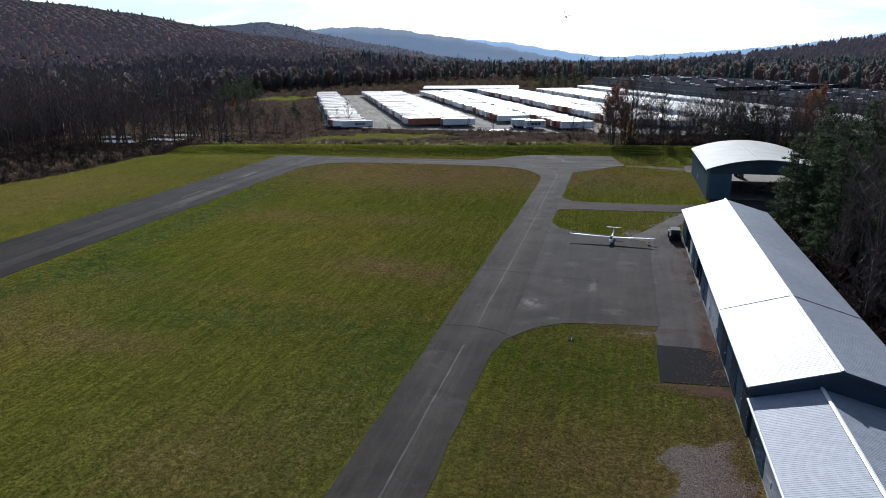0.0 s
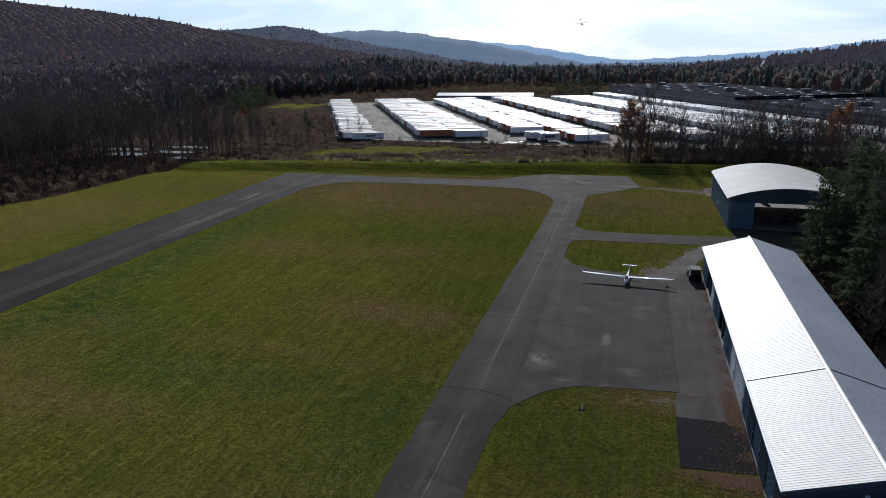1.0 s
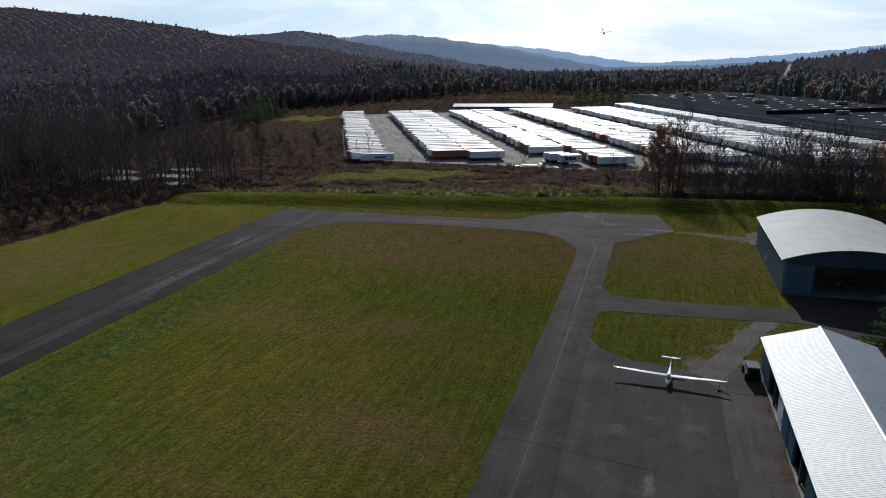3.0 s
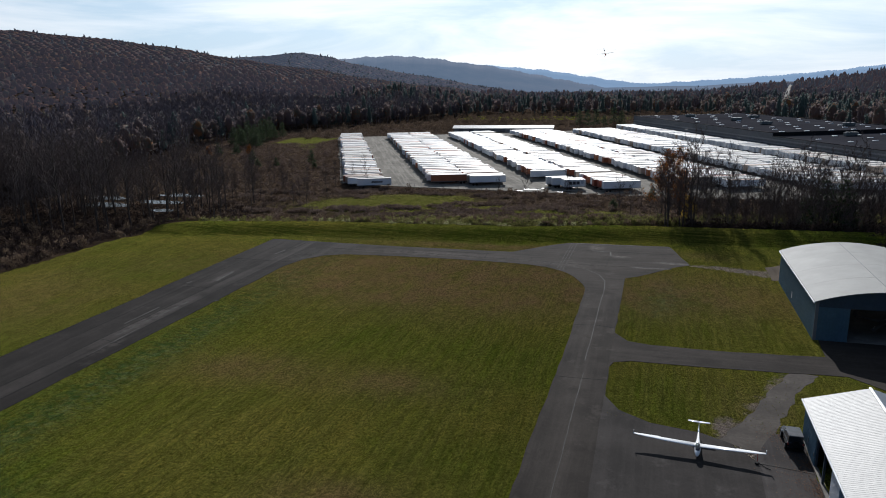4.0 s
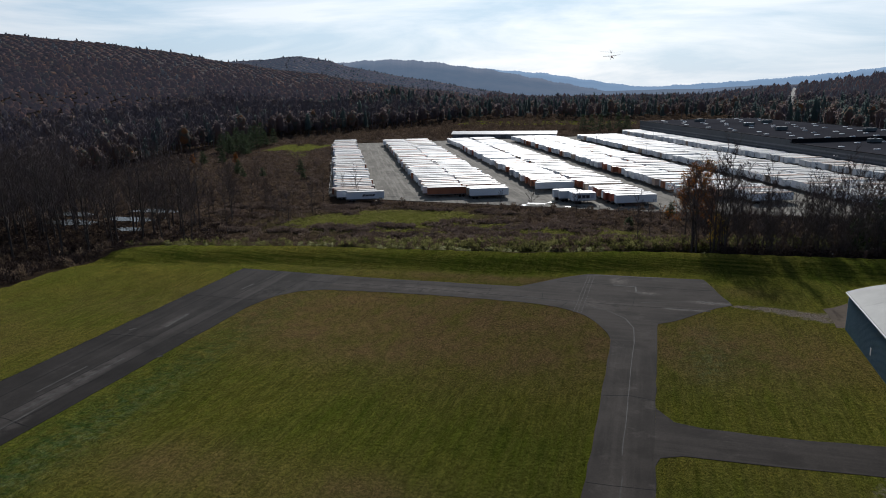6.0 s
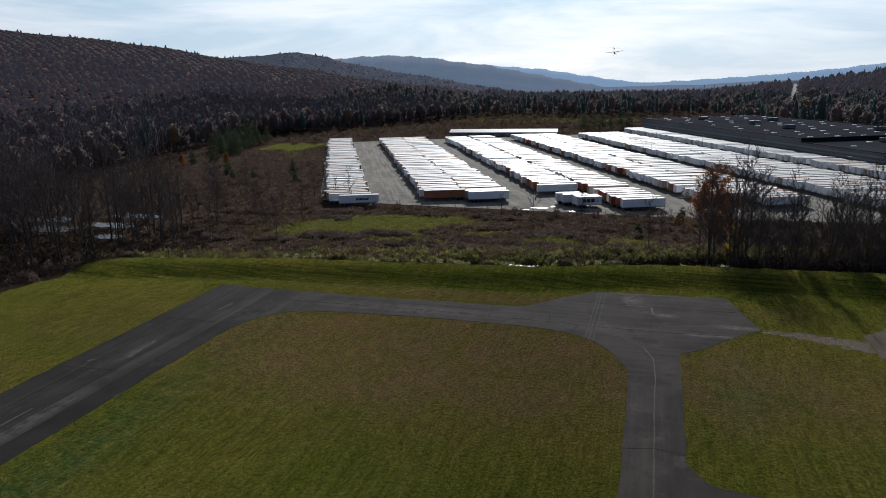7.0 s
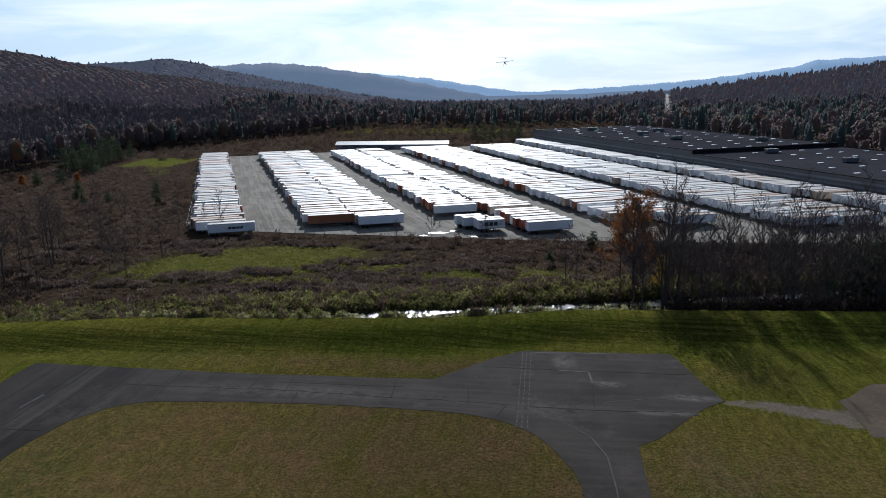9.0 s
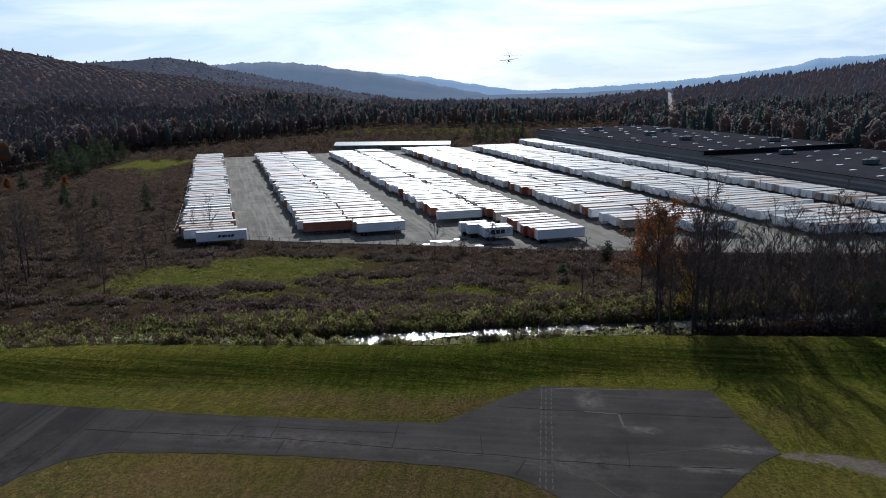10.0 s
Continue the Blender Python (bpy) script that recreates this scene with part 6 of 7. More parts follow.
hangar_spots = scatter(71, 14, lambda x, y: True, 30, 62, 18, 90, 5.0) + [(27.5, 62), (30, 72), (28, 82), (33, 56), (34, 88), (37, 66), (31, 48), (38, 78), (29.5, 92), (42, 60), (45, 84), (35, 40), (28.5, 35), (40, 48), (46, 70)]
east_spots += scatter(65, 22, lambda x, y: y > berm_line(x) + 9 and y < 280 - 0.2 * x and abs(y - water_line(x)) > 2.5, 22, 80, 226, 290, 3.2)
east_spots += scatter(64, 30, lambda x, y: 5 < y - berm_line(x) < 12, 1, 60, 224, 246, 2.4)
east_low = scatter(4, 26, lambda x, y: True, 46, 100, 190, 236, 5)
west_spots.sort(key=lambda q: math.hypot(q[0] + 15, q[1] - 60))
plant(BARE, west_spots[:54] + hangar_spots + [p for p in east_spots if p[0] < 7], 5, (0.66, 1.1))
LOW_BARE = [make_bare_tree(121 + i, h, "slim leafless creekside tree with fine grey twigs", limbs=15, subs=4, twigs=8, stem=0.0075) for i, h in enumerate((17.0, 20.0, 14.0, 18.0))]
plant(LOW_BARE, [p for p in east_spots if p[0] >= 7] + east_low, 25, (0.75, 1.2))
SAPLING = [make_bare_tree(60 + i, h, "slender leafless sapling in the brown meadow", limbs=12, subs=4, twigs=6) for i, h in enumerate((8.0, 10.0, 6.5))]
plant(SAPLING, [(-142, 268), (-150, 290), (-63, 302), (-52, 300), (-165, 310), (-170, 335), (-130, 262), (-155, 262), (-36, 298), (-190, 350), (-12, 262), (-6, 268), (-4, 246), (-15, 252), (2, 290), (-9, 280)], 6, (0.8, 1.5))
sapling_spots = scatter(66, 34, lambda x, y: y > water_line(x) + 6, -195, -118, 236, 318, 4.0)
YELLOW = make_bare_tree(88, 9.0, "small creekside tree holding bright yellow leaves", 900, M_YELLOW_LEAF, limbs=12, subs=4)
plant([YELLOW], [(4.5, 246)], 16)
RUST_BUSH = make_bare_tree(87, 6.0, "low spreading tree with rust-orange leaves in the meadow", 1500, M_ORANGE_LEAF, limbs=14, subs=4, low=0.1)
plant([RUST_BUSH], [(-238, 408), (-262, 402)], 17)
AUTUMN = [make_bare_tree(80 + i, h, "half-bare tree with orange autumn leaves", n, M_ORANGE_LEAF) for i, (h, n) in enumerate(((21.0, 3200), (18.0, 2600), (14.0, 2600)))]
plant(AUTUMN, [(-1.0, 249), (-3.0, 256), (2.5, 262), (58, 238), (88, 262)], 7)
PINES = [make_pine(30 + i, h, "tall dark green pine with dense ragged boughs", 23, 0.30, 10, 0.36) for i, h in enumerate((16.5, 18.0, 14.5))]
plant(PINES, [(31.0, 117), (36, 122), (33, 110), (40, 115), (38, 105), (44, 121), (30, 103), (41, 129), (35, 98), (46, 108), (34, 127), (49, 98), (51, 118), (29.0, 124), (43, 100), (55, 108), (48, 130)], 8)
LIGHT_PINES = [make_pine(36 + i, h, "dark green pine at the meadow's edge", 14, 0.36, 3, 0.62) for i, h in enumerate((14.0, 12.0, 15.0))]
plant(LIGHT_PINES, [(48, 140), (56, 142), (50, 154), (48, 172), (33, 238), (37.5, 240), (42, 236), (-274, 458), (-267, 463), (-280, 467), (-272, 474), (-283, 479), (-276, 486), (-286, 493), (-280, 500), (-289, 508), (-283, 516), (-291, 524), (-286, 534), (-288, 470), (-294, 486), (-297, 502), (-262, 456),
                    (-62, 664), (-55, 668), (-48, 666), (-70, 670), (-41, 672), (-34, 668), (60, 128), (62, 100)], 18)
THICKET = [make_bare_tree(90 + i, h, "low dense leafless tree with tangled grey twigs", limbs=26, subs=6, twigs=9, low=0.08) for i, h in enumerate((11.0, 9.5))]
plant(THICKET, [(27.5, 92), (30, 86), (27, 80), (32, 79), (28, 73), (34, 71), (29.5, 66), (36, 84), (27, 60), (33, 62), (38, 75), (29, 54), (35, 52)] + scatter(95, 12, lambda x, y: 5 < y - berm_line(x) < 15 and abs(y - water_line(x)) > 2.5, 1, 48, 224, 246, 3.0), 19)
MEADOW_PINE = [make_pine(46, 7.5, "rounded dark evergreen standing alone in the meadow", 12, 0.36, 9, 0.34)]
plant(MEADOW_PINE, [(-251, 415), (-220, 382), (-183, 381), (-259, 408)], 27)
SMALL_PINE = [make_pine(40 + i, h, "small dark evergreen standing in the meadow", 11, 0.34) for i, h in enumerate((4.5, 3.6))]
plant(SMALL_PINE, [(-204, 361), (-172, 362), (-5.7, 294.7), (-18.1, 276), (-196, 366), (-214, 372)], 9)


# ---- woods, brush and grass in numbers ----
def merge(templates, spots, rng, name, materials, label, category, size=(0.8, 1.2), sink=0.2, mats=None, smooth=False):
    """Many small plants joined into one object. templates: (verts array, faces array of triangles)."""
    x, y = np.array([p[0] for p in spots]), np.array([p[1] for p in spots])
    z = terrain(x, y) - sink
    pick = rng.integers(0, len(templates), len(spots))
    vs, fs, ms, base = [], [], [], 0
    for k, (tv, tf) in enumerate(templates):
        sel = np.where(pick == k)[0]
        if not len(sel):
            continue
        n = len(sel)
        ang = rng.uniform(0, 2 * math.pi, n)
        sc = rng.uniform(size[0], size[1], n)
        sz = sc * rng.uniform(0.85, 1.2, n)
        c, s_ = np.cos(ang)[:, None] * sc[:, None], np.sin(ang)[:, None] * sc[:, None]
        vx = tv[None, :, 0] * c - tv[None, :, 1] * s_ + x[sel][:, None]
        vy = tv[None, :, 0] * s_ + tv[None, :, 1] * c + y[sel][:, None]
        vz = tv[None, :, 2] * sz[:, None] + z[sel][:, None]
        vs.append(np.stack([vx, vy, vz], -1).reshape(-1, 3))
        fs.append((tf[None] + (np.arange(n) * len(tv))[:, None, None] + base).reshape(-1, 3))
        if mats:
            ms.append(np.tile(np.broadcast_to(np.asarray(mats[k], np.int32), len(tf)), n))
        base += n * len(tv)
    V, F = np.concatenate(vs).astype(np.float32), np.concatenate(fs).astype(np.int32)
    me = bpy.data.meshes.new(name)
    me.vertices.add(len(V))
    me.vertices.foreach_set("co", V.ravel())
    me.loops.add(F.size)
    me.loops.foreach_set("vertex_index", F.ravel())
    me.polygons.add(len(F))
    me.polygons.foreach_set("loop_start", np.arange(0, F.size, 3, dtype=np.int32))
    for m in materials:
        me.materials.append(m)
    if mats:
        me.polygons.foreach_set("material_index", np.concatenate(ms))
    if smooth:
        me.polygons.foreach_set("use_smooth", np.ones(len(F), dtype=bool))
    me.update(calc_edges=True)
    me.validate()
    return tagged(new(name, me), label, category, kind="stuff")


def twiggy_template(seed, H, R_, count, low=0.35, leafy=0.0, stem=0.22):
    """A trunk and a cloud of narrow upward slivers (bare) or broader clumps (leafy)."""
    rng = np.random.default_rng(seed)
    v, f = [], []
    for t in range(3):
        v.append((stem * math.cos(t * 2.1), stem * math.sin(t * 2.1), 0))
    v.append((0, 0, H * 0.9))
    f += [(0, 1, 3), (1, 2, 3), (2, 0, 3)]
    for i in range(count):
        u = rng.uniform(low, 1.0)
        rad = R_ * math.sin(math.pi * (0.12 + 0.83 * (u - low) / (1 - low))) * math.sqrt(rng.uniform(0.05, 1))
        a = rng.uniform(0, 6.283)
        c = np.array((rad * math.cos(a), rad * math.sin(a), H * u))
        d = np.array((math.cos(a) * 0.5 + rng.normal(0, 0.3), math.sin(a) * 0.5 + rng.normal(0, 0.3), rng.uniform(0.4, 1.2)))
        if leafy:
            d = rng.normal(0, 1, 3)
        d /= np.linalg.norm(d)
        s_ = np.cross(d, rng.normal(0, 1, 3))
        s_ /= np.linalg.norm(s_)
        L, w = (leafy * rng.uniform(0.7, 1.3), leafy * rng.uniform(0.5, 0.9)) if leafy else (H * rng.uniform(0.08, 0.17), H * rng.uniform(0.006, 0.016))
        b = len(v)
        v += [tuple(c - s_ * w), tuple(c + s_ * w), tuple(c + d * L)]
        f.append((b, b + 1, b + 2))
    return np.array(v), np.array(f)


def crown_template(seed, H, R_, low=0.3, cone=0.0, sprays=52, leaf=0.78):
    """A full tree in the middle distance: stem, lumpy inner crown, and leaf sprays standing out of it. cone: 0 round, 1 pointed."""
    rng = np.random.default_rng(seed)
    v = [(0.28, 0, 0), (-0.14, 0.24, 0), (-0.14, -0.24, 0), (0, 0, H * 0.8)]
    f = [(0, 1, 3), (1, 2, 3), (2, 0, 3)]

    def radius(u):
        rnd = math.sin(math.pi * (0.16 + 0.76 * u)) ** 0.7
        return R_ * ((1 - cone) * rnd + cone * (1.02 - u) ** 0.85)
    n, levels = 7, (0.06, 0.38, 0.70)
    b = len(v)
    for u in levels:
        turn = rng.uniform(0, 1)
        for i in range(n):
            t = 2 * math.pi * (i + turn) / n
            q = 0.66 * radius(u) * rng.uniform(0.65, 1.25)
            v.append((q * math.cos(t), q * math.sin(t), H * (low + (1 - low) * (u + rng.uniform(-0.06, 0.06)))))
    v.append((rng.uniform(-0.5, 0.5), rng.uniform(-0.5, 0.5), H * 0.97))
    for j in range(2):
        for i in range(n):
            p, q = b + j * n + i, b + j * n + (i + 1) % n
            f += [(p, q, q + n), (p, q + n, p + n)]
    top = b + 3 * n
    f += [(b + 2 * n + i, b + 2 * n + (i + 1) % n, top) for i in range(n)]
    for i in range(sprays):
        u, a = rng.uniform(0.0, 0.98), rng.uniform(0, 6.283)
        q = radius(u) * rng.uniform(0.7, 1.12)
        c = np.array((q * math.cos(a), q * math.sin(a), H * (low + (1 - low) * u)))
        t = rng.normal(0, 1, (3, 3)) * leaf * np.array((0.8, 0.8, 0.6))
        k = len(v)
        v += [tuple(c + w) for w in t]
        f.append((k, k + 1, k + 2))
    return np.array(v), np.array(f)


rngw = np.random.default_rng(4)


def in_yard(x, y, u0, u1, v0, v1):
    p = YARD.inverted() @ Vector((x, y, 0))
    return u0 < p.y < u1 and v0 < p.x < v1


def on_road(x, y, half):
    a = radians(-9.9)
    dx, dy = x - CX, y - CY
    return abs(dx * math.cos(a) + dy * math.sin(a)) < half and 900 < math.hypot(dx, dy) < 1850


def wood_ok(x, y):
    if on_road(x, y, 8):
        return False
    if in_yard(x, y, -190, 300, -40, 332):
        return False
    if x < 60:
        if y < 270:
            return x < -300
        if y < 470:
            return x < west_edge(y) - 10
        if y < 870:
            return x < west_edge(y)
        return True
    return in_yard(x, y, -400, 900, 334, 1200) or (y > 870 + 0.1 * x) or (y < 240 and x > 60)


def woods():
    near = [p for p in scatter(31, 3500, wood_ok, -560, -130, 205, 860, 4.6)]
    front = [p for p in scatter(32, 5200, wood_ok, -420, 700, 400, 1150, 5.2)]
    def flat_ok(x, y):
        r = math.hypot(x - CX, y - CY)
        return wood_ok(x, y) and (x > 120 or float(terrain(x, y)) < -5 - (r - 600) * 0.0085 + 9)
    foot = [p for p in scatter(34, 1700, lambda x, y: 780 < math.hypot(x - CX, y - CY) < 1200 and x < -330, -1000, -330, 380, 1250, 8.0)]
    far = [p for p in scatter(33, 4800, flat_ok, -900, 1100, 1050, 1750, 7.5)]
    bare = [twiggy_template(4, 19, 4.0, 60), twiggy_template(5, 21, 4.5, 70), twiggy_template(6, 17, 3.6, 60), twiggy_template(7, 20, 4.2, 64)]
    round_ = [crown_template(61, 16, 4.6), crown_template(62, 14, 5.2), crown_template(63, 18, 4.8), crown_template(64, 13, 4.2)]
    pines = [crown_template(71, 20, 3.8, 0.18, 0.85), crown_template(72, 17, 3.4, 0.15, 0.9), crown_template(73, 22, 4.0, 0.22, 0.75)]
    west = [round_[0], bare[3], bare[1], bare[2], bare[3], bare[0], round_[2], bare[1], round_[3]]
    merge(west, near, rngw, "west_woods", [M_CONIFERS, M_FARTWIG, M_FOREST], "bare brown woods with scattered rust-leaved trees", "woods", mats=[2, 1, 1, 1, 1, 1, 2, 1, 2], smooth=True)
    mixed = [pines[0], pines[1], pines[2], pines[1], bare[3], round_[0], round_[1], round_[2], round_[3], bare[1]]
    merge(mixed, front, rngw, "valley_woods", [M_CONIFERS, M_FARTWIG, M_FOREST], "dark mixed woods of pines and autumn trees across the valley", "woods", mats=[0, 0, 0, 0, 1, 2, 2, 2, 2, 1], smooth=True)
    cheap = [crown_template(11, 17, 3.8, 0.15, 0.85, 3, 1.2), crown_template(12, 15, 3.6, 0.15, 0.8, 3, 1.2), crown_template(13, 14, 4.4, 0.25, 0, 3, 1.2), crown_template(14, 15, 4.8, 0.25, 0, 3, 1.2), crown_template(15, 13, 4.0, 0.25, 0, 3, 1.2)]
    leafy = [crown_template(16 + i, 11, 4.6, 0.2, 0, 10, 1.1) for i in range(3)]
    # foot and far woods use the glowing hill materials, haze painted in
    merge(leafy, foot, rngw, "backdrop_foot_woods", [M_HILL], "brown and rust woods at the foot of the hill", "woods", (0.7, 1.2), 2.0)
    merge(cheap, far, rngw, "hazed_far_woods", [M_HILLPINE, M_HILL], "dark mixed woods far up the valley", "woods", (0.8, 1.25), mats=[0, 0, 1, 1, 1], smooth=True)


woods()


def bare_template(seed, H, **kw):
    """A bare tree as one mesh of triangles: faces of the stem first, then the twigs; and the material of each."""
    tv, tf, cv, cf, tips = bare_tree_meshes(seed, H, **kw)
    tris, ids = [], []
    for faces, off, which in ((tf, 0, 0), (cf, len(tv), 1)):
        for f in faces:
            for i in range(1, len(f) - 1):
                tris.append((f[0] + off, f[i] + off, f[i + 1] + off))
                ids.append(which)
    return (np.array(tv + cv), np.array(tris)), np.array(ids)


def more_bare_trees():
    tall = [bare_template(140 + i, h) for i, h in enumerate((22.0, 25.0, 20.0))]
    small = [bare_template(150 + i, h, limbs=12, subs=4, twigs=6) for i, h in enumerate((9.0, 11.0, 7.5))]
    rng = np.random.default_rng(35)
    deep = west_spots[54:] + scatter(36, 60, lambda x, y: x < west_edge(y) - 3, -330, -200, 215, 380, 5.0)
    merge([t for t, m in tall], deep, rng, "west_bare_trees", [M_BARK, M_TWIG], "tall leafless trees standing deep in the swampy wood", "trees", (0.7, 1.1), 0.2, [m for t, m in tall])
    merge([t for t, m in small], sapling_spots, rng, "meadow_saplings", [M_BARK, M_TWIG], "thin leafless saplings in the brown meadow", "saplings", (0.8, 1.4), 0.2, [m for t, m in small])


more_bare_trees()


def hill_woods():
    rng = np.random.default_rng(9)
    n = 190000
    even = np.arange(n)
    az = -42 + 104 * ((even * 0.7548776662) % 1.0)
    r = np.sqrt(900.0 ** 2 + (2450.0 ** 2 - 900.0 ** 2) * ((even * 0.5698402910) % 1.0))
    x, y = CX - r * np.sin(np.radians(az)), CY + r * np.cos(np.radians(az))
    z = terrain(x, y)
    base = -5 - (r - 600) * 0.0085
    keep = (z > base + 3) | ((r > 1500) & (rng.random(n) < 0.5))
    # only slopes turned this way
    zn = terrain(x + 15 * np.sin(np.radians(az)), y - 15 * np.cos(np.radians(az)))
    keep &= (zn < z + 1.5)
    keep &= ~((np.abs(np.radians(az + 9.9)) * r < 7) & (r < 1850))
    x, y, r = x[keep][:34000], y[keep][:34000], r[keep][:34000]

    def crown(seed):
        """A rounded lumpy crown."""
        g = np.random.default_rng(seed)
        v, f, n = [], [], 5
        for zz, rr in ((0.0, 1.0), (0.62, 0.74)):
            t = np.arange(n) * 2 * math.pi / n + g.uniform(-0.25, 0.25, n) + zz
            q = g.uniform(5.0, 7.6, n) * rr
            v += list(zip(q * np.cos(t), q * np.sin(t), 3.4 * zz + g.uniform(-0.4, 0.5, n)))
        v.append((g.uniform(-1, 1), g.uniform(-1, 1), g.uniform(2.9, 3.8)))
        for i in range(n):
            p, q = i, (i + 1) % n
            f += [(p, q, n + q), (p, n + q, n + p), (n + p, n + q, 2 * n)]
        return np.array(v), np.array(f)
    tm = [crown(20 + i) for i in range(13)] + [crown_template(29, 7, 3.6, 0.05, 0.7, 3, 1.2)]
    near = r < 1640
    # both belts glow faintly: haze put into emission, stronger on the farther one
    merge(tm, list(zip(x[near], y[near])), rng, "hazed_hill_woods", [M_HILL, M_HILLPINE], "brown and rust autumn woods on the distant hillside", "woods", (0.7, 1.25), 1.0, [0] * 13 + [1], True)
    merge(tm, list(zip(x[~near], y[~near])), rng, "hazed_hill_woods", [M_HILL_MID, M_HILLPINE], "autumn woods on the farther hills, blue haze painted in as glow", "woods", (0.8, 1.4), 1.0, [0] * 13 + [1], True)


hill_woods()


def valley_road():
    verts, faces = [], []
    for i, r in enumerate(range(1150, 1800, 20)):
        for off in (-3.2, 3.2):
            a = radians(-9.9)
            x, y = CX - r * math.sin(a) + off * math.cos(a), CY + r * math.cos(a) + off * math.sin(a)
            verts.append((x, y, float(terrain(x, y)) + 0.5))
        if i:
            k = 2 * i
            faces.append((k - 2, k - 1, k + 1, k))
    # pale concrete tone paints in the sun's glare on the road
    return tagged(link_mesh("road", verts, faces, M_CONCRETE), "pale straight road rising through the woods", "road", kind="structure")


valley_road()


def shrub_template(seed, R_, H, count, leaf):
    rng = np.random.default_rng(seed)
    v, f = [], []
    for i in range(count):
        a, u = rng.uniform(0, 6.283), rng.uniform(0.05, 1)
        rad = R_ * math.sqrt(rng.uniform(0, 1)) * (1 - 0.5 * u)
        c = np.array((rad * math.cos(a), rad * math.sin(a), H * u * (0.6 + 0.4 * rng.random())))
        d = np.array((rng.normal(0, 0.5), rng.normal(0, 0.5), rng.uniform(0.3, 1.0)))
        d /= np.linalg.norm(d)
        s_ = np.cross(d, rng.normal(0, 1, 3))
        s_ /= np.linalg.norm(s_)
        b = len(v)
        w = leaf * rng.uniform(0.3, 0.6)
        v += [tuple(c - s_ * w), tuple(c + s_ * w), tuple(c + d * leaf * rng.uniform(0.8, 1.6))]
        f.append((b, b + 1, b + 2))
    return np.array(v), np.array(f)


POOLS = ((-183, 258, 12, 6), (-200, 249, 13, 6), (-171, 243, 7, 4), (-186, 273, 12, 5), (-212, 262, 13, 6), (-168, 262, 6, 3))


def brush():
    rng = np.random.default_rng(12)
    shrubs = [shrub_template(i, 1.2, 1.7, 80, 0.32) for i in range(4)]
    low = [shrub_template(20 + i, 1.1, 0.7, 22, 0.34) for i in range(4)]
    big = [shrub_template(30 + i, 1.8, 2.4, 130, 0.36) for i in range(3)]
    reeds = [shrub_template(40 + i, 0.9, 1.3, 44, 0.34) for i in range(3)]

    def bank(x, y):
        d = y - water_line(x)
        return (-7.5 < d < -3.2) and y > berm_line(x) + 4
    def beyond(x, y):
        d = y - water_line(x)
        return 3.0 < d < 15

    merge(reeds, scatter(51, 190, bank, -95, 20, 214, 250, 1.3), rng, "reeds", [M_REED], "pale green-gold reeds along the creek", "reeds", (0.7, 1.3), 0.1)
    merge(shrubs, scatter(52, 900, beyond, -140, 60, 210, 275, 1.2), rng, "creek_shrubs", [M_SHRUB, M_BRUSH], "olive and brown shrubs along the creek bank", "shrubs", (0.7, 1.5), 0.1, [0, 0, 1, 1])
    merge(shrubs, scatter(57, 300, lambda x, y: 0.5 < y - berm_line(x) - 5 < 6 and x < -56, -150, -50, 205, 235, 1.2), rng, "bank_shrubs", [M_SHRUB, M_BRUSH], "brown and olive shrubs behind the grass bank", "shrubs", (0.7, 1.4), 0.1, [0, 1, 0, 1])

    def meadow(x, y):
        if y < water_line(x) + 12 or x < west_edge(y) - 25:
            return False
        if in_yard(x, y, -400, 264, -21, 400) and not (y < 306 - 0.02 * (x + 64) and x > -112):
            return False
        if (y > 486 and x > -278 and x < -234 and y < 536) or any(((x - px) / (rx - 2)) ** 2 + ((y - py) / (ry + 1)) ** 2 < 1 for px, py, rx, ry in POOLS):
            return False
        g = 1.5 * math.exp(-(((x + 97) / 24) ** 2 + ((y - 273 - 0.3 * (x + 97)) / 14) ** 2)) + 0.9 * math.exp(-(((x + 40) / 22) ** 2 + ((y - 266) / 6) ** 2))
        return g < 0.30 + 0.25 * math.sin(x * 0.31) * math.sin(y * 0.23)
    merge(low, scatter(53, 8600, meadow, -330, 60, 236, 640, 1.05), rng, "meadow_brush", [M_BRUSH, M_MAUVE], "dry brown goldenrod and brush in the meadow", "brush", (0.6, 1.5), 0.1, [0, 1, 0, 1])

    merge(big, scatter(59, 300, meadow, -260, 40, 238, 420, 2.6), rng, "meadow_shrubs", [M_MAUVE, M_BRUSH], "rounded brown bushes in the meadow", "shrubs", (0.45, 1.15), 0.1, [0, 1, 1])
    merge(big, scatter(60, 560, lambda x, y: 2.6 < y - water_line(x) < 10.5, -150, 25, 205, 265, 1.4), rng, "creek_bushes", [M_SHRUB, M_BRUSH], "dense olive bushes beside the creek", "shrubs", (0.65, 1.25), 0.1, [0, 0, 1])

    far_field = scatter(61, 2600, lambda x, y: not wood_ok(x, y) and not in_yard(x, y, -400, 266, -24, 400) and not (abs(x + 124) < 46 and abs(y - 604) < 12), -330, 260, 540, 880, 2.2)
    merge(low + big[:1], far_field, rng, "far_brush", [M_BRUSH, M_MAUVE], "brown brush and low bushes in the field beyond the yard", "brush", (0.9, 2.0), 0.1, [0, 0, 0, 1, 0])

    merge(big, scatter(62, 420, lambda x, y: 4 < y - berm_line(x) < 10, 3, 95, 222, 250, 1.4), rng, "bank_thicket", [M_LITTER], "dark leafless thicket behind the grass bank", "thicket", (0.8, 1.35), 0.1)

    crest = []
    cr = random.Random(41)
    for i in range(50):
        cx = cr.uniform(-150, -20)
        for j in range(cr.randrange(2, 9)):
            x_ = cx + cr.gauss(0, 1.6)
            crest.append((x_, berm_line(x_) + cr.uniform(2.6, 5.0)))
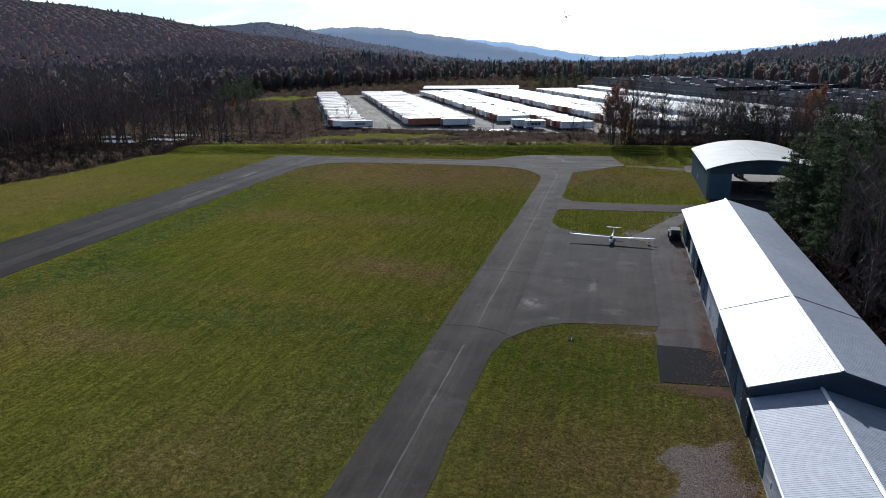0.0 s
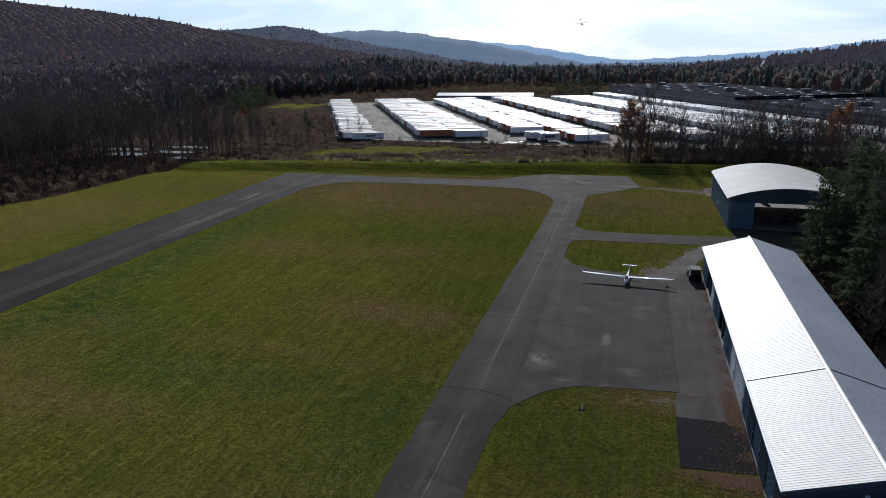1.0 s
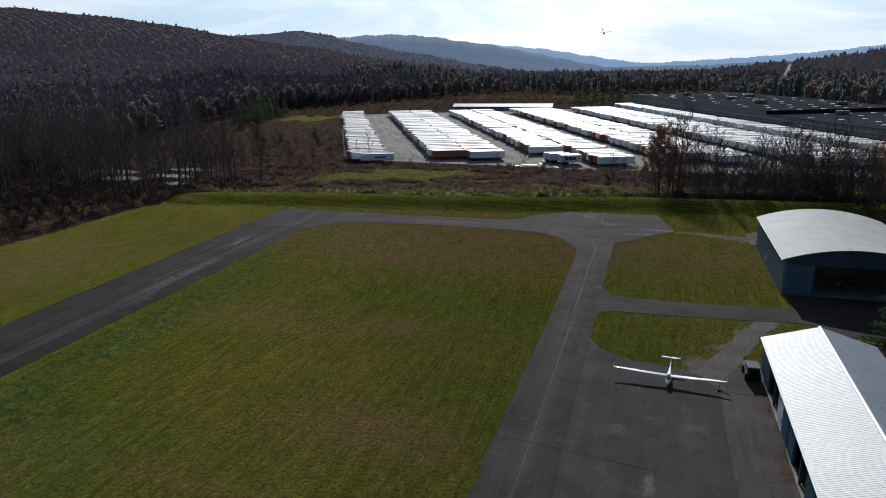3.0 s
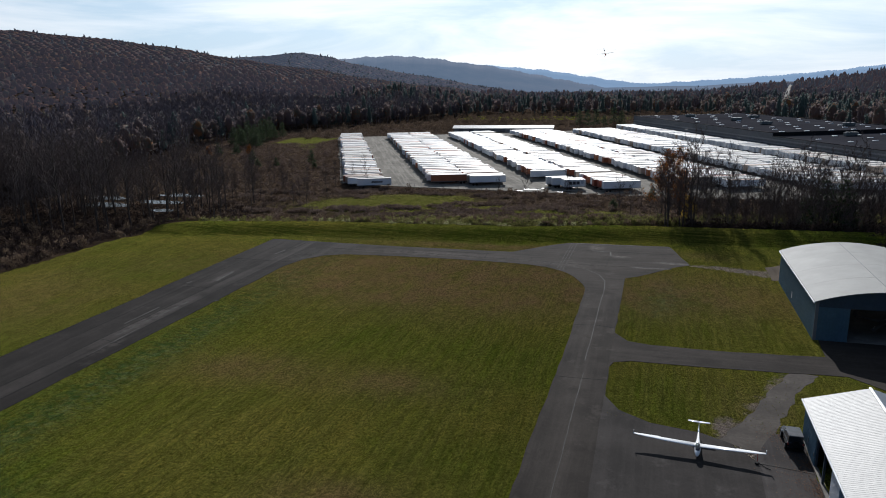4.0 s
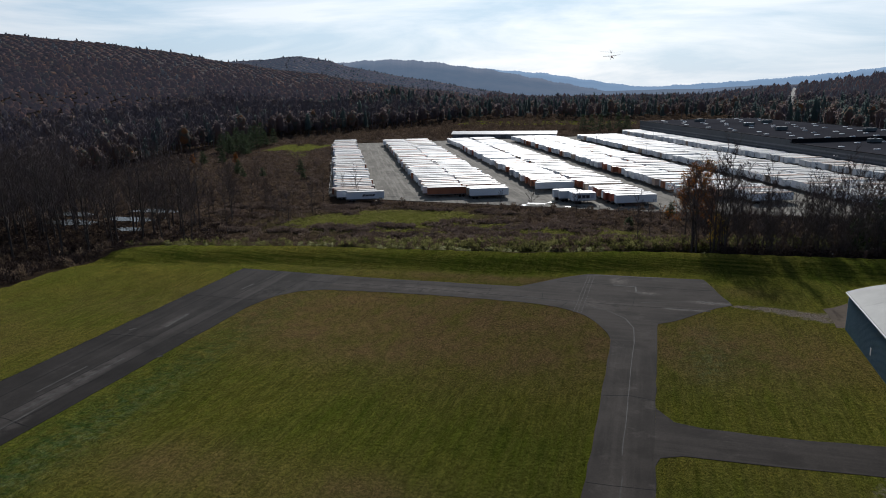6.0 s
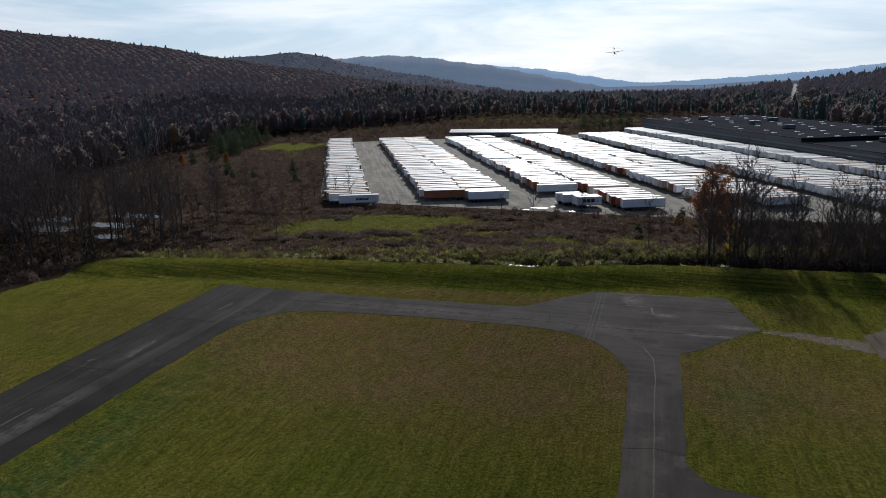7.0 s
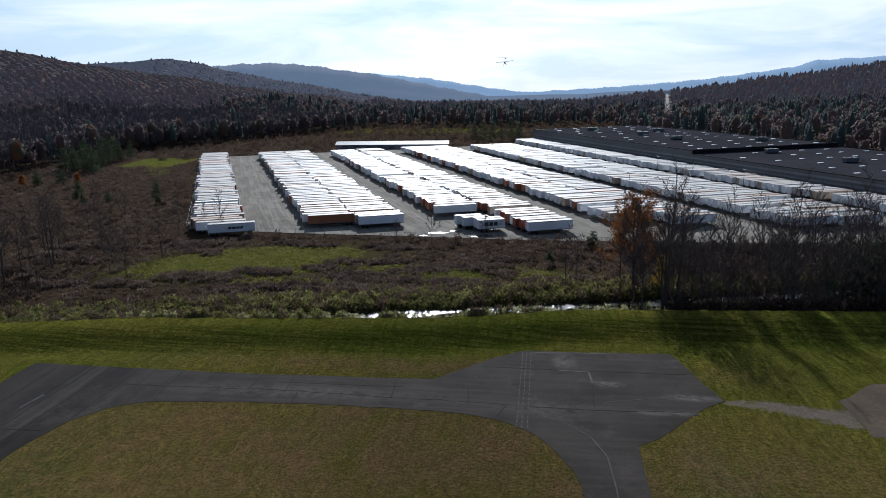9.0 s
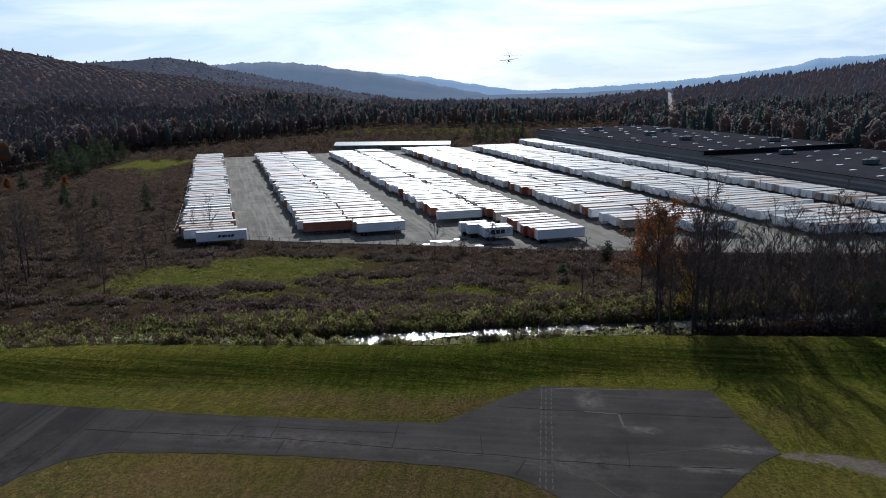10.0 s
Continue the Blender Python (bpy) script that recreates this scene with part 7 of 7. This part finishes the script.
    merge(reeds + shrubs[:2], crest, rng, "crest_shrubs", [M_REED, M_SHRUB, M_BRUSH], "clumps of pale shrubs and brown weeds along the crest of the bank", "shrubs", (0.6, 1.15), 0.05, [0, 1, 0, 1, 2])
    mounds = []
    mr = random.Random(77)
    while len(mounds) < 2600:
        cx, cy, rx, ry = mr.uniform(-190, 10), mr.uniform(246, 300), mr.uniform(2.5, 9), mr.uniform(1.5, 4)
        if cy < water_line(cx) + 10 or cx < west_edge(cy) + 4 or (cy > 296 and cx > -115):
            continue
        if math.exp(-(((cx + 97) / 24) ** 2 + ((cy - 273 - 0.3 * (cx + 97)) / 14) ** 2)) > 0.5:
            continue
        for i in range(int(rx * ry * 2.6)):
            t, q = mr.uniform(0, 6.283), math.sqrt(mr.random())
            mounds.append((cx + rx * q * math.cos(t), cy + ry * q * math.sin(t)))
    merge(low, mounds, rng, "brush_mounds", [M_MAUVE, M_BRUSH], "rounded mauve-brown mounds of brambles in the meadow", "brambles", (0.9, 1.5), 0.0, [0, 0, 0, 1])

    def green_spot(x, y):
        g = 1.5 * math.exp(-(((x + 97) / 24) ** 2 + ((y - 273 - 0.3 * (x + 97)) / 14) ** 2)) + 0.9 * math.exp(-(((x + 40) / 24) ** 2 + ((y - 266) / 6) ** 2)) + 0.5 * math.exp(-(((x + 60) / 40) ** 2 + ((y - 252) / 8) ** 2))
        return g > 0.35 and y > water_line(x) + 8 and y < 303
    merge(low, scatter(58, 3600, green_spot, -140, 15, 240, 304, 0.8), rng, "meadow_grass", [M_MEADOW], "yellow-green rank grass in the meadow", "grass", (0.35, 0.8), 0.1)

    merge(big, [(-259, 524), (-257.5, 525.5), (-260.5, 525), (-245, 527.5), (-243.8, 528.5)], rng, "lawn_bushes", [M_BRUSH], "two rounded brown bushes on the small lawn", "bushes", (0.8, 1.1), 0.1)

    def west_bank(x, y):
        return field_edge(y) - 62 < x < field_edge(y) - 1
    merge(low + shrubs[:2], scatter(54, 3000, west_bank, -260, -118, 60, 222, 1.0), rng, "west_bank_brush", [M_LITTER, M_BRUSH], "dark brown brush on the bank below the woods", "brush", (0.7, 1.5), 0.1, [0, 0, 0, 0, 0, 1])
    under = [p for p in scatter(55, 3500, lambda x, y: x < west_edge(y) + 6 and not any(((x - px) / (rx - 2)) ** 2 + ((y - py) / (ry + 1)) ** 2 < 1 for px, py, rx, ry in POOLS), -330, -120, 200, 470, 1.6)]
    merge(low, under, rng, "undergrowth", [M_LITTER], "brown undergrowth and dead leaves on the wood floor", "undergrowth", (0.8, 1.7), 0.1)
    # darker litter in place of brush: tree shade put into the colour
    merge(low + shrubs[:1], scatter(56, 2200, lambda x, y: y > water_line(x) + 3.5 or (x > 44 and y > 186), 2, 120, 186, 300, 1.3), rng, "east_undergrowth", [M_LITTER], "brown undergrowth beneath the creekside trees", "undergrowth", (0.8, 1.6), 0.1)


brush()


def hangar_undergrowth():
    rng = np.random.default_rng(14)
    low = [shrub_template(70 + i, 1.0, 0.8, 16, 0.44) for i in range(3)] + [shrub_template(75, 1.2, 1.8, 40, 0.45)]
    merge(low, scatter(72, 1500, lambda x, y: True, 25.5, 75, 10, 128, 1.0), rng, "hangar_undergrowth", [M_LITTER], "dead brown undergrowth and fallen leaves behind the hangars", "undergrowth", (0.7, 1.5), 0.1)


hangar_undergrowth()


def grass_tufts():
    """Short standing blades over the mown field."""
    rng = np.random.default_rng(17)
    n = 270000
    az = np.radians(rng.uniform(-46, 50, n))
    d = 26 + 190 * rng.uniform(0, 1, n) ** 1.3
    x, y = 2 - d * np.sin(az + 0.18), 4 + d * np.cos(az + 0.18)
    cov = dict(cover(x, y))

    def paved(x, y):
        p = (x > -98.3) & (x < -81.2) & (y < 192.3)
        p |= (y > 180.8) & (y < 191.8) & (x > -98) & (x < -17)
        p |= (x > -72) & (x < -78 + (y - 170)) & (y > 170) & (y < 182) & (x < -70)
        p |= (x > -18.8) & (x < -9.8) & (y < 182)
        p |= (x > -25) & (x < -17) & (y > 174.5) & (y < 183)
        p |= (x > -36) & (x < 2.6) & (y > 183) & (y < 204.6) & (y - 191 < (x + 36.5) * 1.05)
        p |= (x > -10.5) & (x < -3) & (y > 172) & (y < 184)
        p |= (x > -10.6) & (x < 11.5) & (y > 70) & (y < 116) & ~((x < 5.5) & (y < 75.3) & (y < 68.5 + 2.2 * (x + 10.5)))
        p |= (x > -11) & (x < 20) & (y > 132.3) & (y < 141.8)
        p |= (x > 4.9) & (x < 11.6) & (y > 61.3) & (y < 71)
        p |= (x > 11.0) & (y < 118) | (x > 17.8)
        return p
    keep = (cov["mown"] > 0.5) & ~paved(x, y) & (rng.random(n) > 0.25 * cov["dry"]) & (rng.random(n) > 1.1 * cov["bare"])
    x, y = x[keep], y[keep]
    k = len(x)
    z = terrain(x, y)
    h = rng.uniform(0.035, 0.10, k) * (1 + 0.8 * dict(cover(x, y))["lush"])
    a = rng.uniform(0, 6.283, k)
    w = rng.uniform(0.05, 0.13, k)
    lx, ly = rng.normal(0, 0.08, k), rng.normal(0, 0.08, k)
    V = np.stack([np.stack([x - w * np.cos(a), y - w * np.sin(a), z - 0.01], -1), np.stack([x + w * np.cos(a), y + w * np.sin(a), z - 0.01], -1), np.stack([x + lx, y + ly, z + h], -1)], 1).reshape(-1, 3)
    F = np.arange(3 * k).reshape(-1, 3)
    me = bpy.data.meshes.new("grass_tufts")
    me.vertices.add(len(V))
    me.vertices.foreach_set("co", V.astype(np.float32).ravel())
    me.loops.add(F.size)
    me.loops.foreach_set("vertex_index", F.astype(np.int32).ravel())
    me.polygons.add(len(F))
    me.polygons.foreach_set("loop_start", np.arange(0, F.size, 3, dtype=np.int32))
    me.materials.append(M_GRASS)
    for name, v in cover(np.repeat(x, 3), np.repeat(y, 3)):
        at = me.attributes.new(name, "FLOAT", "POINT")
        at.data.foreach_set("value", v.astype(np.float32))
    me.update(calc_edges=True)
    return tagged(new("grass_tufts", me), "short green and straw-coloured grass blades on the field", "grass", kind="stuff")


def add_dry(m):
    """Blades turn straw-brown where the field is dry."""
    nt = m.node_tree
    at = nt.nodes.new("ShaderNodeAttribute")
    at.attribute_name = "dry"
    rampn = next(n for n in nt.nodes if n.bl_idname == "ShaderNodeValToRGB")
    out = [l.to_socket for l in rampn.outputs["Color"].links]
    fac = math_node(nt, "MULTIPLY", at.outputs["Fac"], noise_fac(nt, position(nt), 0.13, 9.0, 0.72, 0.30, 0.58))
    c = mix(nt, fac, rampn.outputs["Color"], (0.105, 0.064, 0.028))
    for o in out:
        link(nt, c, o)
    return m


M_GRASS = foliage("grass_blades", ((0.0, (0.028, 0.052, 0.005)), (0.4, (0.058, 0.074, 0.007)), (0.75, (0.090, 0.082, 0.012)), (1.0, (0.105, 0.078, 0.024))), 0.8, 0.6)
add_dry(M_GRASS)
grass_tufts()


# ---- small things on the ground ----
def leaf_litter():
    rng = np.random.default_rng(23)
    n = 5200
    y = rng.uniform(34, 118, n)
    x = 11.1 - np.abs(rng.normal(0, 1.0, n)) * (0.55 + 1.5 * ((y < 62) | (y > 112))) - 0.05
    patch = (np.sin(y * 0.55) + np.sin(y * 1.37 + 1) > -0.3) | (y < 62)
    x, y = x[patch], y[patch]
    xe = rng.uniform(-2, 11, 700)
    ye = 75.1 - np.abs(rng.normal(0, 0.9, 700))
    xd, yd = 11.2 - np.abs(rng.normal(0, 3.0, 3600)), 61.3 - np.abs(rng.normal(0, 0.9, 3600))
    xp, yp = 10.4 + rng.normal(0, 0.45, 1500), 69.6 + np.abs(rng.normal(0, 4.0, 1500))
    xw, yw = 11.1 - np.abs(rng.normal(0, 2.2, 2600)), rng.uniform(62, 117, 2600)
    xg, yg = 10.9 - np.abs(rng.normal(0, 2.2, 2200)), rng.uniform(38, 62, 2200)
    x, y = np.concatenate([x, xe, xd, xp, xw, xg]), np.concatenate([y, ye, yd, yp, yw, yg])
    k = len(x)
    a, s_ = rng.uniform(0, 6.283, k), rng.uniform(0.028, 0.075, k)
    z = np.full(k, 0.075) + rng.uniform(0, 0.02, k)
    V = np.stack([np.stack([x + s_ * np.cos(a + q), y + s_ * np.sin(a + q), z + 0.02 * (i % 2)], -1) for i, q in enumerate((0, 1.5, 3.1, 4.6))], 1).reshape(-1, 3)
    F = np.arange(4 * k).reshape(-1, 4)
    ob = link_mesh("leaf_litter", V.tolist(), F.tolist(), M_LEAF)
    tagged(ob, "fallen red-brown leaves drifted along the hangar doors", "fallen leaves", kind="stuff")


M_LEAF = foliage("fallen_leaves", ((0.0, (0.070, 0.030, 0.018)), (0.5, (0.108, 0.054, 0.032)), (1.0, (0.16, 0.105, 0.065))), 0.8, 0.1)
leaf_litter()


def strips(name, lines, z, material, label, category, wob=0.12):
    """Narrow marks lying on the pavement: (x0, y0, x1, y1, width)."""
    rng = random.Random(len(lines))
    verts, faces = [], []
    for x0, y0, x1, y1, w in lines:
        L = math.hypot(x1 - x0, y1 - y0)
        n = max(2, int(L / 1.2))
        nx, ny = -(y1 - y0) / L, (x1 - x0) / L
        off = 0.0
        for i in range(n + 1):
            f = i / n
            off += rng.uniform(-wob, wob)
            off *= 0.9
            ww = w * rng.uniform(0.6, 1.3) / 2
            x, y = x0 + (x1 - x0) * f + nx * off, y0 + (y1 - y0) * f + ny * off
            k = len(verts)
            verts += [(x - nx * ww, y - ny * ww, z), (x + nx * ww, y + ny * ww, z), (x - nx * ww, y - ny * ww, z - 0.02), (x + nx * ww, y + ny * ww, z - 0.02)]
            if i:
                faces += [(k - 4, k, k + 1, k - 3), (k - 4, k - 2, k + 2, k), (k - 3, k + 1, k + 3, k - 1)]
    ob = link_mesh(name, verts, faces, material)
    bm = bmesh.new()
    bm.from_mesh(ob.data)
    bmesh.ops.recalc_face_normals(bm, faces=bm.faces)
    for f in bm.faces:
        if abs(f.normal.z) > 0.9 and f.normal.z < 0:
            f.normal_flip()
    bm.to_mesh(ob.data)
    bm.free()
    return tagged(ob, label, category, kind="structure")


CRACKS = [(-17.7, 71.0, -14, 71.1, 0.12), (-14, 71.1, -11.8, 70.5, 0.14), (-11.8, 70.5, -9, 68.6, 0.12), (-17.5, 92.3, -12, 91.7, 0.06), (-12, 91.7, -6.8, 91, 0.06), (-6.8, 91, -1.2, 90, 0.12), (-17.2, 126, -10.3, 126.3, 0.07), (-17.0, 146.5, -13.7, 147.1, 0.12), (-13.7, 147.1, -10.5, 146.4, 0.12),
          (-61, 191.4, -61, 185.8, 0.08), (-56.2, 190.6, -55.8, 185.8, 0.07), (-53.8, 185.8, -53.8, 182.8, 0.09), (-41.3, 191.2, -41.1, 185.3, 0.09), (-79.4, 186.0, -54.2, 186.2, 0.10), (-54.2, 186.2, -35.2, 185.4, 0.10), (-35.2, 185.4, -21.3, 184.3, 0.09), (-21.3, 184.3, -3.4, 184.6, 0.09),
          (-31, 189.3, -30.4, 184.9, 0.08), (-25.6, 184.2, -26.5, 181.0, 0.10), (-14.2, 190.8, -14.5, 183.5, 0.07), (-29.4, 196.9, -14.2, 196.5, 0.10), (-14.2, 196.5, -0.4, 196.7, 0.09), (-72.6, 181.6, -73.2, 191, 0.07), (-60, 188.6, -40, 188.4, 0.05),
          (-88.1, 60, -88.1, 140, 0.14), (-88.1, 140, -87.2, 191.4, 0.14), (-84.9, 80, -84.8, 166, 0.10), (-84.8, 166, -84.2, 186, 0.09), (-80.1, 191.6, -80.4, 175.5, 0.10), (-93.2, 120, -93.0, 190, 0.07), (-97, 150, -88.2, 150.8, 0.07), (-88, 122, -82, 121, 0.07), (-97, 172, -82, 172, 0.07)]
strips("crack_seams", CRACKS, 0.050, M_CRACK, "dark sealed cracks in the asphalt", "cracks")
MARKS = [(-14.6, 38, -14.3, 66, 0.16), (-14.0, 72, -13.7, 128, 0.10), (-13.8, 132, -13.6, 167, 0.12), (-13.6, 167, -13.9, 173, 0.14), (-13.9, 173, -15.4, 177.3, 0.14), (-15.4, 177.3, -18.3, 180.6, 0.12), (-18.3, 180.6, -22.5, 182.8, 0.10), (-22.5, 182.8, -36, 185.9, 0.08),
         (-18.4, 196.7, -14.2, 196.4, 0.30), (-14.2, 196.5, -14.0, 192.6, 0.34), (-13.8, 192.8, -10.6, 191.6, 0.30), (-9, 184.3, -1.4, 184.0, 0.34), (-3.4, 189.5, 2.2, 188.5, 0.5), (-22.5, 203.2, -9.5, 203.7, 0.22), (-13.0, 186.6, -2.8, 189.4, 0.12), (-34, 184.8, -22, 184.4, 0.10),
         # strips at x -86.8, -89.5 and -84.9 paint in runway gloss
         (-89.9, 162.0, -89.3, 155.0, 0.55), (-89.0, 177.6, -88.5, 181.6, 0.35), (-86.8, 124, -86.5, 142, 0.40), (-89.5, 129, -89.6, 138, 0.40), (-84.9, 117, -85.6, 128, 0.30), (-94.3, 152.4, -93.9, 153.4, 0.5), (-81.8, 143.4, -81.3, 144.2, 0.5),
         (6, 109.4, 11, 108.6, 0.12), (-1.9, 86.2, -1.6, 88.4, 0.10), (-1.6, 88.4, -2.0, 91.0, 0.08), (-6.2, 75.2, -3.9, 75.6, 0.12), (-3.2, 86.0, -1.4, 86.3, 0.1)]
for _k in range(19):                    # broken hold lines across the taxiway's mouth
    for _x in (-24.1, -23.5, -22.8):
        MARKS.append((_x + 0.02 * _k, 178.6 + 1.3 * _k, _x + 0.02 * _k + 0.02, 179.4 + 1.3 * _k, 0.13))
strips("faded_markings", MARKS, 0.0485, M_LINE, "faded and worn paint lines and painted-in gloss streaks on the asphalt", "markings", 0.04)


def puddles():
    rng = random.Random(8)
    spots = [(-52.0, 313.1, 1.6), (-46.5, 316.2, 1.2), (-36.8, 309.7, 1.5), (-32.0, 311, 0.9), (-40, 308.5, 0.8), (-20, 306.5, 0.9), (-56, 309, 0.8)]
    for x, y, r in spots:
        bm = bmesh.new()
        ring = []
        for i in range(14):
            t = 2 * math.pi * i / 14
            q = r * rng.uniform(0.7, 1.25)
            ring.append(bm.verts.new((x + 2.0 * q * math.cos(t), y + q * math.sin(t), -4.86)))
        bm.faces.new(ring)
        tagged(part("puddle", bm, M_WATER), "shallow rain puddle on the gravel reflecting the sky", "puddle", kind="structure")
    for x, y, rx, ry in POOLS:
        bm = bmesh.new()
        zz = float(terrain(x, y)) + 0.14
        ring = [bm.verts.new((x + rx * rng.uniform(0.35, 1.2) * math.cos(2 * math.pi * i / 18), y + ry * rng.uniform(0.7, 1.2) * math.sin(2 * math.pi * i / 18) * 0.7, zz)) for i in range(18)]
        bm.faces.new(ring)
        tagged(part("wetland_pool", bm, M_WATER), "still pool on the swampy wood floor", "pool", kind="structure")


puddles()
